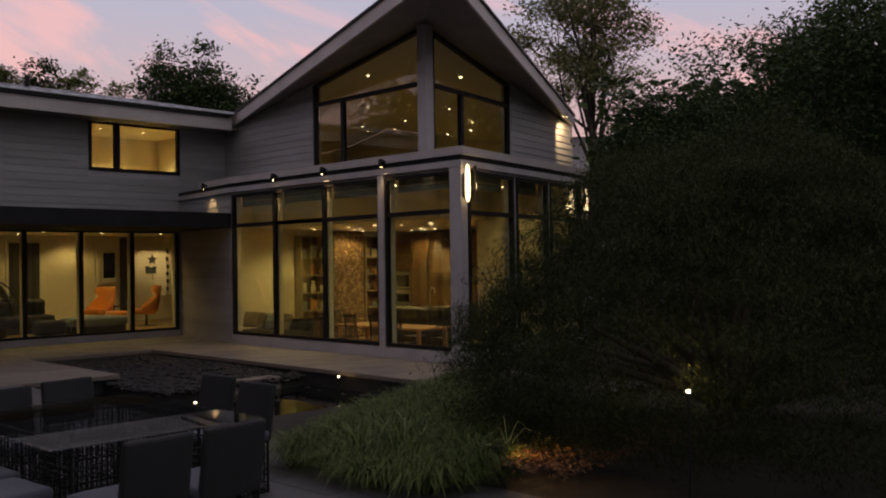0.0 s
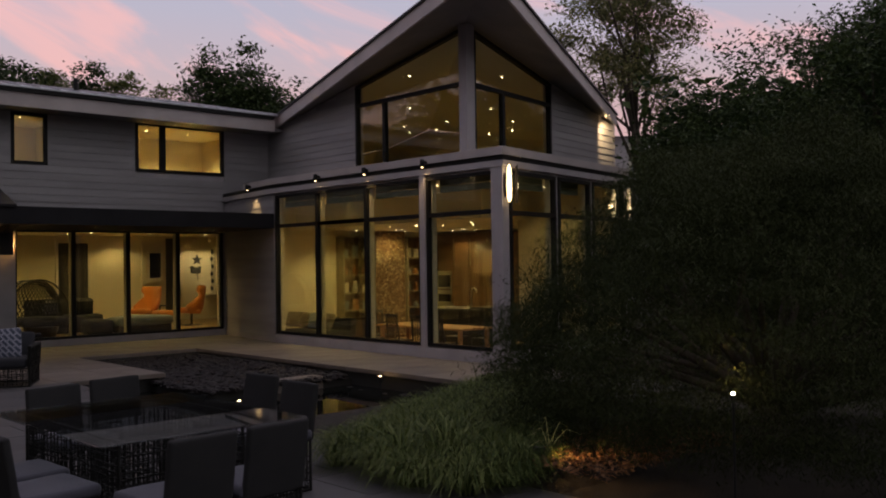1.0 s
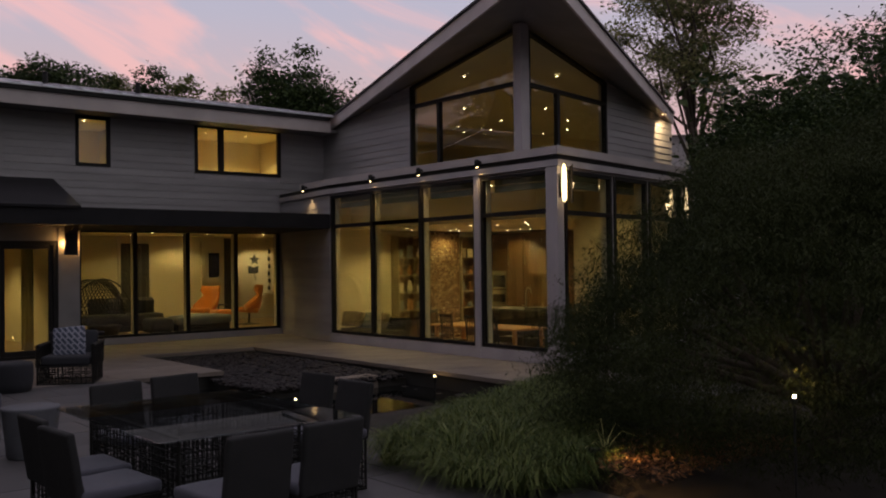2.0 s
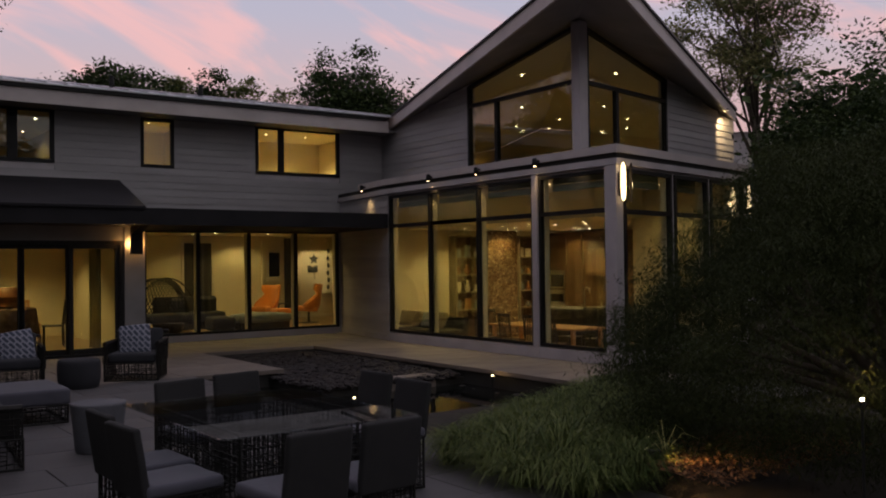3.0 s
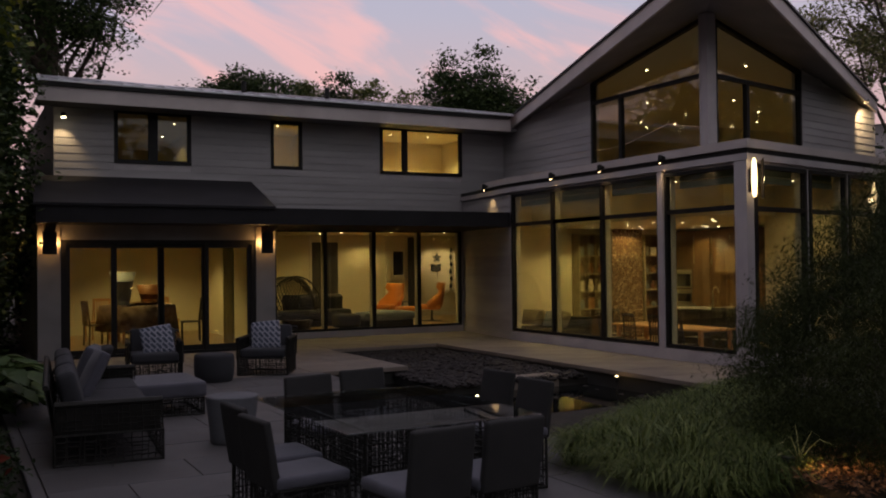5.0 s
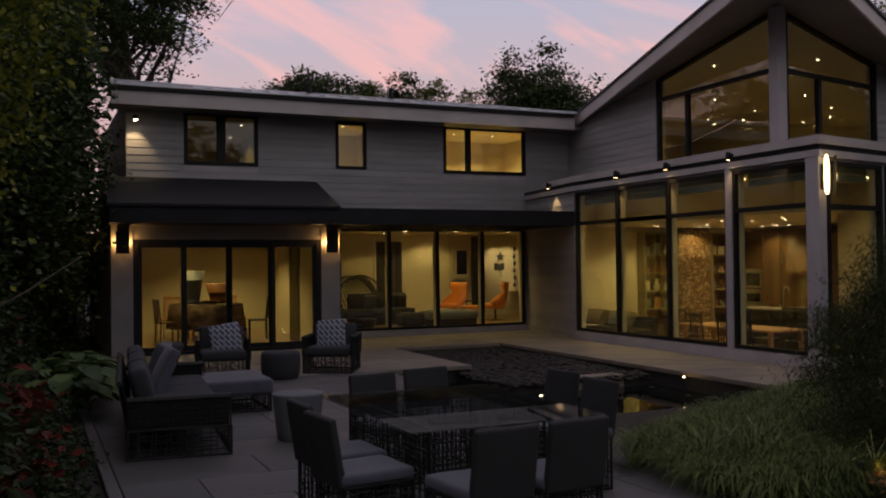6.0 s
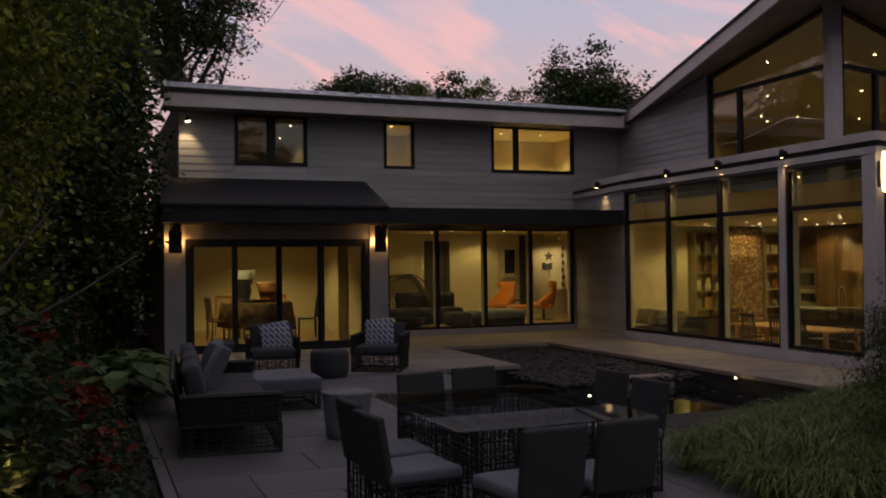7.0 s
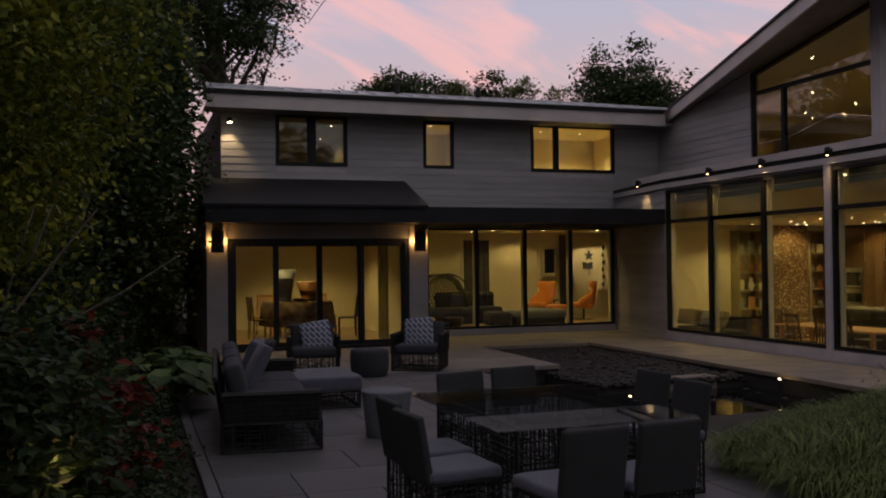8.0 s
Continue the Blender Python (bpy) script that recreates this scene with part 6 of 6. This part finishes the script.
part("board", boxes(((-0.35, -0.1, 0.0), (0.28, 0.19, 0.04)), bevel=0.006), OFFWHITE, con)
for x, y in ((13.2, 25.2), (13.7, 25.2)):
    sp = thing("track_spotlight", (x, y, 2.66), "small white ceiling spotlight aimed at the wall art", "spotlight", "wall art spotlights")
    part("stem", tube(bmesh.new(), [(0, 0, 0), (0, 0, -0.08)], 0.01, 8), OFFWHITE, sp)
    part("head", tube(bmesh.new(), [(0, -0.04, -0.10), (0, 0.05, -0.16)], 0.035, 12), OFFWHITE, sp)
    lamp("art_lamp", (x, y + 0.08, 2.46), 34, (1.0, 0.74, 0.36), 0.03, "SPOT", (x + 0.35, WY, 1.7), 60)

# ---- sunroom behind the sliding doors ----
CHECK = material("brown_woven_tablecloth", (0.22, 0.10, 0.055), 0.9, vary=0.8, scale=7, fine=60, alt=(0.42, 0.32, 0.23))
TERRA = material("brown_glazed_clay", (0.20, 0.085, 0.03), 0.5, vary=0.4, scale=6, fine=50)
GREYCLAY = material("grey_ribbed_clay", (0.17, 0.19, 0.21), 0.6, vary=0.3, scale=4, fine=40, stretch=(10, 10, 1))
SF = 0.06
rt = thing("round_table", (3.72, 21.6, SF), "round dining table inside the sunroom", "table")
part("tabletop", lathe(bmesh.new(), [(0.78, 0.80), (0.80, 0.81), (0.80, 0.835), (0.78, 0.84)], 40), WOOD, rt)
for a in range(4):
    part("leg", tube(bmesh.new(), [(0.5 * math.cos(a * 1.571 + 0.785), 0.5 * math.sin(a * 1.571 + 0.785), 0), (0.5 * math.cos(a * 1.571 + 0.785), 0.5 * math.sin(a * 1.571 + 0.785), 0.80)], 0.03, 8), WOOD, rt)
cl = thing("tablecloth", (3.72, 21.6, SF + 0.84), "brown checked tablecloth that hangs in folds", "tablecloth")
bm = bmesh.new()
rings = []
for r, z in ((0.02, 0.012), (0.5, 0.012), (0.80, 0.010), (0.825, -0.02), (0.84, -0.25), (0.86, -0.55)):
    ring = []
    for k in range(72):
        a = 2 * math.pi * k / 72
        rr = r + (0.035 * math.sin(a * 11) + 0.02 * math.sin(a * 17 + 1)) * max(0, -z) / 0.55
        ring.append(bm.verts.new((rr * math.cos(a), rr * math.sin(a), z)))
    rings.append(ring)
for r1, r2 in zip(rings, rings[1:]):
    for k in range(72):
        bm.faces.new((r1[k], r2[k], r2[(k + 1) % 72], r1[(k + 1) % 72]))
bm.faces.new(rings[0][::-1])
bmesh.ops.solidify(bm, geom=list(bm.faces), thickness=0.006)
part("cloth", bm, CHECK, cl, smooth=True)


def slat_chair(at, turn, z, mat, label, group, back=0.98, seat=0.46, w=0.44, slats=5):
    """Spindle-back wooden chair, faces +y."""
    c = thing("dining_chair", (*at, z), label, "chair", group, turn=turn)
    part("seat", boxes(((-w / 2, -0.21, seat - 0.03), (w / 2, 0.22, seat)), bevel=0.01), mat, c)
    for x in (-w / 2 + 0.025, w / 2 - 0.025):
        part("leg", tube(bmesh.new(), [(x, 0.19, 0), (x, 0.19, seat - 0.03)], 0.018, 8), mat, c)
        part("leg", tube(bmesh.new(), [(x, -0.20, 0), (x, -0.19, seat), (x, -0.25, back)], 0.018, 8), mat, c)
    part("top_rail", boxes(((-w / 2, -0.265, back - 0.07), (w / 2, -0.235, back)), bevel=0.008), mat, c)
    for i in range(slats):
        x = -w / 2 + w * (i + 1) / (slats + 1)
        part("spindle", boxes(((x - 0.011, -0.245, seat), (x + 0.011, -0.225, back - 0.07))), mat, c)
    return c


slat_chair((2.80, 21.35), -80, SF, WALNUT, "brown wooden chair at the sunroom table", "sunroom chairs")
slat_chair((4.85, 21.35), 80, SF, EBONY, "slender dark chair at the sunroom table", "sunroom chairs", slats=1)
slat_chair((4.55, 22.55), 200, SF, WOOD, "brown wooden chair at the sunroom table", "sunroom chairs", slats=7)
slat_chair((3.0, 22.6), 150, SF, WOOD, "brown wooden chair at the sunroom table", "sunroom chairs", slats=7)
for x, h, r0, r1, m, lab in ((3.42, 0.74, 0.16, 0.29, GREYCLAY, "tall flared grey ribbed vase on the table"), (4.04, 0.44, 0.22, 0.33, TERRA, "wide flared brown clay pot on the table")):
    v = thing("flared_vase", (x, 21.7, SF + 0.856), lab, "vase", "table vases")
    part("body", lathe(bmesh.new(), [(r0 * 0.95, 0), (r0, 0.02), (r0 * 1.1, h * 0.4), (r1, h), (r1 - 0.02, h), (r0, 0.06)], 26), m, v, smooth=True)
bw = thing("wide_bowl", (3.78, 21.3, SF + 0.856), "shallow brown bowl on the table", "bowl")
part("body", lathe(bmesh.new(), [(0.08, 0), (0.22, 0.05), (0.24, 0.06), (0.22, 0.06), (0.06, 0.015)], 26), TERRA, bw, smooth=True)
cu = thing("curtain", (5.35, 19.6, SF), "olive floor-length curtain beside the sliding door", "curtain")
bm = bmesh.new()
pts = [(0.0 + 0.035 * math.sin(k * 1.3), k * 0.05, 0) for k in range(15)]
for (ax, ay, _), (bx, by, _) in zip(pts, pts[1:]):
    prism(bm, [(ax, ay, 0.02), (bx, by, 0.02), (bx + 0.012, by, 0.02), (ax + 0.012, ay, 0.02)], Z * 2.35)
part("cloth", bm, material("olive_linen", (0.30, 0.27, 0.14), 0.9, vary=0.15, scale=5, fine=120), cu, smooth=True)

# ---- family room and kitchen behind the bay ----
MOSAIC = bpy.data.materials.new("mosaic_painted_sparkle")
MOSAIC.use_nodes = True
_t = MOSAIC.node_tree
_co = _t.nodes.new("ShaderNodeTexCoord")
_vo = _t.nodes.new("ShaderNodeTexVoronoi")
_vo.inputs["Scale"].default_value = 34.0
_rp = _t.nodes.new("ShaderNodeValToRGB")
_e = _rp.color_ramp.elements
# the few palest cells put the sparkle of the tiles into the colour
_e[0].position, _e[0].color = 0.10, (0.045, 0.026, 0.016, 1)
_e[1].position, _e[1].color = 0.97, (0.80, 0.70, 0.54, 1)
for at, c in ((0.50, (0.13, 0.07, 0.035, 1)), (0.84, (0.22, 0.13, 0.075, 1)), (0.91, (0.50, 0.38, 0.26, 1))):
    _x = _e.new(at)
    _x.color = c
_t.links.new(_co.outputs["Object"], _vo.inputs["Vector"])
_sp2 = _t.nodes.new("ShaderNodeSeparateColor")
_t.links.new(_vo.outputs["Color"], _sp2.inputs[0])
_t.links.new(_sp2.outputs[0], _rp.inputs[0])
_t.links.new(_rp.outputs[0], _t.nodes["Principled BSDF"].inputs["Base Color"])
_t.nodes["Principled BSDF"].inputs["Roughness"].default_value = 0.25
NY = 21.3
TAUPE = material("taupe_joinery", (0.22, 0.18, 0.12), 0.6, vary=0.15, scale=3, fine=60)
mc = thing("mosaic_chimney", (17.32, NY, FLF), "tall chimney breast clad in brown mosaic with sparkle painted in", "chimney")
part("cladding", boxes(((-0.55, -0.30, 0.0), (0.55, -0.001, 3.15)), bevel=0.01), MOSAIC, mc)
for x0, x1 in ((15.55, 16.72), (17.92, 18.9)):
    s = thing("bookcase", (x0, NY, FLF), "built-in taupe bookcase with lit shelves and ornaments", "bookcase", "built-in bookcases")
    w = x1 - x0
    part("back", boxes(((0, -0.03, 0), (w, -0.001, 3.0))), WALNUT, s)
    for u in (0.0, w - 0.04):
        part("side", boxes(((u, -0.35, 0), (u + 0.04, -0.031, 3.0))), TAUPE, s)
    for k, zz in enumerate((0.85, 1.35, 1.85, 2.35, 2.96)):
        part("shelf", boxes(((0.04, -0.34, zz), (w - 0.04, -0.031, zz + 0.035))), TAUPE, s)
    rb = random.Random(int(x0 * 10))
    for zz in (0.885, 1.385, 1.885, 2.385):
        for k in range(3):
            h = rb.uniform(0.14, 0.36)
            o = thing("shelf_ornament", (x0 + 0.16 + k * (w - 0.25) / 2.6, NY - 0.2, FLF + zz), "small ornament on a bookcase shelf", "ornament", "bookcase ornaments")
            m = rb.choice((OFFWHITE, TERRA, GREYCLAY, WOOD))
            if rb.random() < 0.5:
                part("body", lathe(bmesh.new(), [(0.05, 0), (0.09, h * 0.35), (0.04, h * 0.8), (0.05, h)], 14), m, o, smooth=True)
            else:
                part("body", boxes(((-0.10, -0.03, 0), (0.10, 0.0, h)), bevel=0.004), m, o)
kx = 20.0
for k in range(5):
    y1 = 21.25 - k * 0.72
    c = thing("tall_cabinet", (kx, y1 - 0.70, FLF), "tall dark walnut kitchen cabinet", "cabinet", "kitchen cabinets")
    part("body", boxes(((-0.60, 0, 0.1), (-0.002, 0.70, 3.1)), bevel=0.004), WALNUT, c)
    part("plinth", boxes(((-0.55, 0, 0), (-0.002, 0.70, 0.1))), EBONY, c)
    if k != 0:
        for a, b in ((0.12, 2.0), (2.02, 3.08)):
            d = part("door", boxes(((-0.622, 0.005, a), (-0.601, 0.695, b)), bevel=0.003), WALNUT, c)
            part("handle", boxes(((-0.65, 0.62, a + 0.1), (-0.636, 0.635, min(b, a + 0.9))), ((-0.636, 0.624, a + 0.12), (-0.622, 0.631, a + 0.14))), STEEL, d)
    else:
        for a, b in ((0.95, 1.36), (1.40, 1.95)):
            o = part("oven", boxes(((-0.63, 0.04, a), (-0.601, 0.66, b)), bevel=0.004), STEEL, c, "built-in steel oven")
            part("oven_window", boxes(((-0.636, 0.08, a + 0.05), (-0.631, 0.62, b - 0.13))), BLACKGLASS, o)
            part("handle", tube(bmesh.new(), [(-0.66, 0.08, b - 0.08), (-0.66, 0.62, b - 0.08)], 0.012, 8), STEEL, o)
        for a in (0.14, 0.42, 0.69):
            d = part("drawer", boxes(((-0.622, 0.005, a), (-0.601, 0.695, a + 0.25)), bevel=0.003), STEEL, c)
            part("handle", tube(bmesh.new(), [(-0.65, 0.1, a + 0.2), (-0.65, 0.6, a + 0.2)], 0.01, 8), STEEL, d)
hd = thing("range_hood", (19.4, 18.9, 1.35), "tall tapered brown range hood", "range hood")
bm = bmesh.new()
prism(bm, [(0.5, -0.45, 0.0), (-0.3, -0.55, 0.0), (-0.3, -0.55, 0.10), (0.05, -0.35, 1.36), (0.5, -0.35, 1.36)], (0, 1.0, 0))
part("body", bm, WALNUT, hd)
isl = thing("kitchen_island", (16.55, 17.0, FLF), "dark kitchen island with a raised end", "kitchen island")
part("body", boxes(((-0.42, -1.25, 0.0), (0.42, 1.25, 0.98)), bevel=0.008), EBONY, isl)
part("worktop", boxes(((-0.50, -1.30, 0.98), (0.50, 1.30, 1.03)), bevel=0.006), SLATE, isl, "dark stone top")
part("raised_end", boxes(((-0.46, -1.28, 1.031), (0.46, -0.55, 1.09)), bevel=0.006), SLATE, isl, "dark raised stone end")
fa = thing("kitchen_faucet", (16.3, 16.6, FLF + 1.03), "tall arched steel faucet on the island", "faucet")
part("spout", tube(bmesh.new(), [(0, 0, 0), (0, 0, 0.42), (0, -0.03, 0.50), (0, -0.10, 0.54), (0, -0.17, 0.50), (0, -0.19, 0.40)], 0.018, 10), STEEL, fa, smooth=True)
part("lever", tube(bmesh.new(), [(0, 0.02, 0.06), (-0.08, 0.05, 0.10)], 0.010, 8), STEEL, fa)
ft = thing("family_table", (14.35, 15.9, FLF), "long warm oak dining table in the family room", "table")
part("tabletop", boxes(((-0.5, -1.5, 0.71), (0.5, 1.5, 0.75)), bevel=0.008), WOOD, ft)
for x in (-0.42, 0.42):
    for y in (-1.35, 1.35):
        part("leg", boxes(((x - 0.04, y - 0.04, 0), (x + 0.04, y + 0.04, 0.71)), bevel=0.006), WOOD, ft)
c0 = slat_chair((13.6, 17.1), -92, FLF, EBONY, "black spindle-back chair at the family table", "family table chairs", back=1.05)
for x, y, a in ((13.6, 16.2, -90), (13.58, 15.3, -87), (13.6, 14.7, -90), (15.1, 16.8, 90), (15.1, 15.9, 92), (15.1, 15.0, 88), (14.35, 17.75, 180)):
    copy_thing(c0, pose(x, y, FLF, 0, 0, a))
LINEN = material("cream_linen", (0.20, 0.165, 0.115), 0.9, vary=0.15, scale=4, fine=150, bump=0.3)
sf = thing("sofa", (13.55, 19.4, FLF), "low dark sofa with cream cushions near the glass", "sofa", turn=90)
part("base", boxes(((-1.1, -0.42, 0.0), (1.1, 0.42, 0.40)), bevel=0.03), EBONY, sf)
part("seat", pad((2.1, 0.85, 0.18), (0, 0, 0.46), (0, 0, 0), 0.1, 0.05), BLACKFAB, sf, smooth=True)
part("backrest", pad((2.1, 0.2, 0.38), (0, -0.36, 0.66), (8, 0, 0), 0.1, 0.06), BLACKFAB, sf, smooth=True)
for y, m, a in ((19.9, LINEN, 50), (19.35, GREYBLUE, 110), (18.85, LINEN, 75), (20.35, LINEN, 120)):
    tp = thing("throw_pillow", (13.5, y, FLF + 0.78), "cushion on the family room sofa", "pillow", "family room cushions", turn=a)
    part("cover", pad((0.44, 0.12, 0.40), (0, 0, 0), (24, 0, 0), 0.9, 0.04), m, tp, smooth=True)
pi = thing("pendant_lamp", (16.85, 18.63, 2.72), "small amber glass pendant over the island", "pendant lamp")
part("cord", tube(bmesh.new(), [(0, 0, 0), (0, 0, -0.35)], 0.005, 5), DARK, pi)
part("shade", lathe(bmesh.new(), [(0.03, -0.60), (0.06, -0.56), (0.06, -0.42), (0.03, -0.36)], 14), glow("amber_glass", (1.0, 0.42, 0.12), 3.0), pi, smooth=True)
# roller blinds at the heads of the bay glazing
BLIND = material("grey_green_blind", (0.19, 0.21, 0.18), 0.8, vary=0.15, scale=3, fine=120)
for y0, y1 in ((11.10, 12.60), (13.07, 14.52), (14.66, 16.22), (16.36, 17.82)):
    b = thing("roman_blind", (BAY_X + 0.20, (y0 + y1) / 2, 3.30), "folded grey-green blind at the window head", "blind", "bay window blinds")
    h = (y1 - y0) / 2
    for k in range(2):
        part("fold", boxes(((0.0, -h, -0.13 * (k + 1) + 0.012), (0.035, h, -0.13 * k)), bevel=0.008), BLIND, b)
for u0, u1 in ((0.45, 1.75), (2.04, 3.2)):
    b = thing("roman_blind", BR + ALONG * ((u0 + u1) / 2) + INTO * 0.20 + Z * 3.30, "folded grey-green blind at the window head", "blind", "bay window blinds", turn=12)
    h = (u1 - u0) / 2
    for k in range(2):
        part("fold", boxes(((-h, 0, -0.13 * (k + 1) + 0.012), (h, 0.035, -0.13 * k)), bevel=0.008), BLIND, b)

# ---- neighbour's house beyond the trees ----
nh = thing("neighbour_house", (32.5, 23.2, -0.05), "grey clapboard neighbour house with a white window", "house", turn=-50)
NSIDE = material("pale_grey_siding", (0.52, 0.48, 0.50), 0.7, vary=0.15, scale=1, fine=50)
part("wall", boxes(((-6, 0, 0), (2.2, 6, 7.06))), NSIDE, nh)
for k in range(28):
    part("clapboard", boxes(((-6, -0.03, 2.5 + k * 0.16), (2.2, 0.0, 2.5 + k * 0.16 + 0.14))), NSIDE, nh)
bm = bmesh.new()
prism(bm, [(-6.4, -0.25, 7.06), (-6.4, 6.25, 7.06), (-6.4, 3, 7.4)], (9.0, 0, 0))
part("roof", bm, SLATE, nh)
GREYPANE = material("dim_window_glass", (0.16, 0.17, 0.20), 0.15, vary=0.1)
wn = part("window", boxes(((-0.16, -0.08, 5.4), (0.47, -0.031, 6.79))), OFFWHITE, nh)
part("pane", boxes(((-0.04, -0.10, 5.5), (0.35, -0.081, 6.06)), ((-0.04, -0.10, 6.14), (0.35, -0.081, 6.66))), GREYPANE, wn)
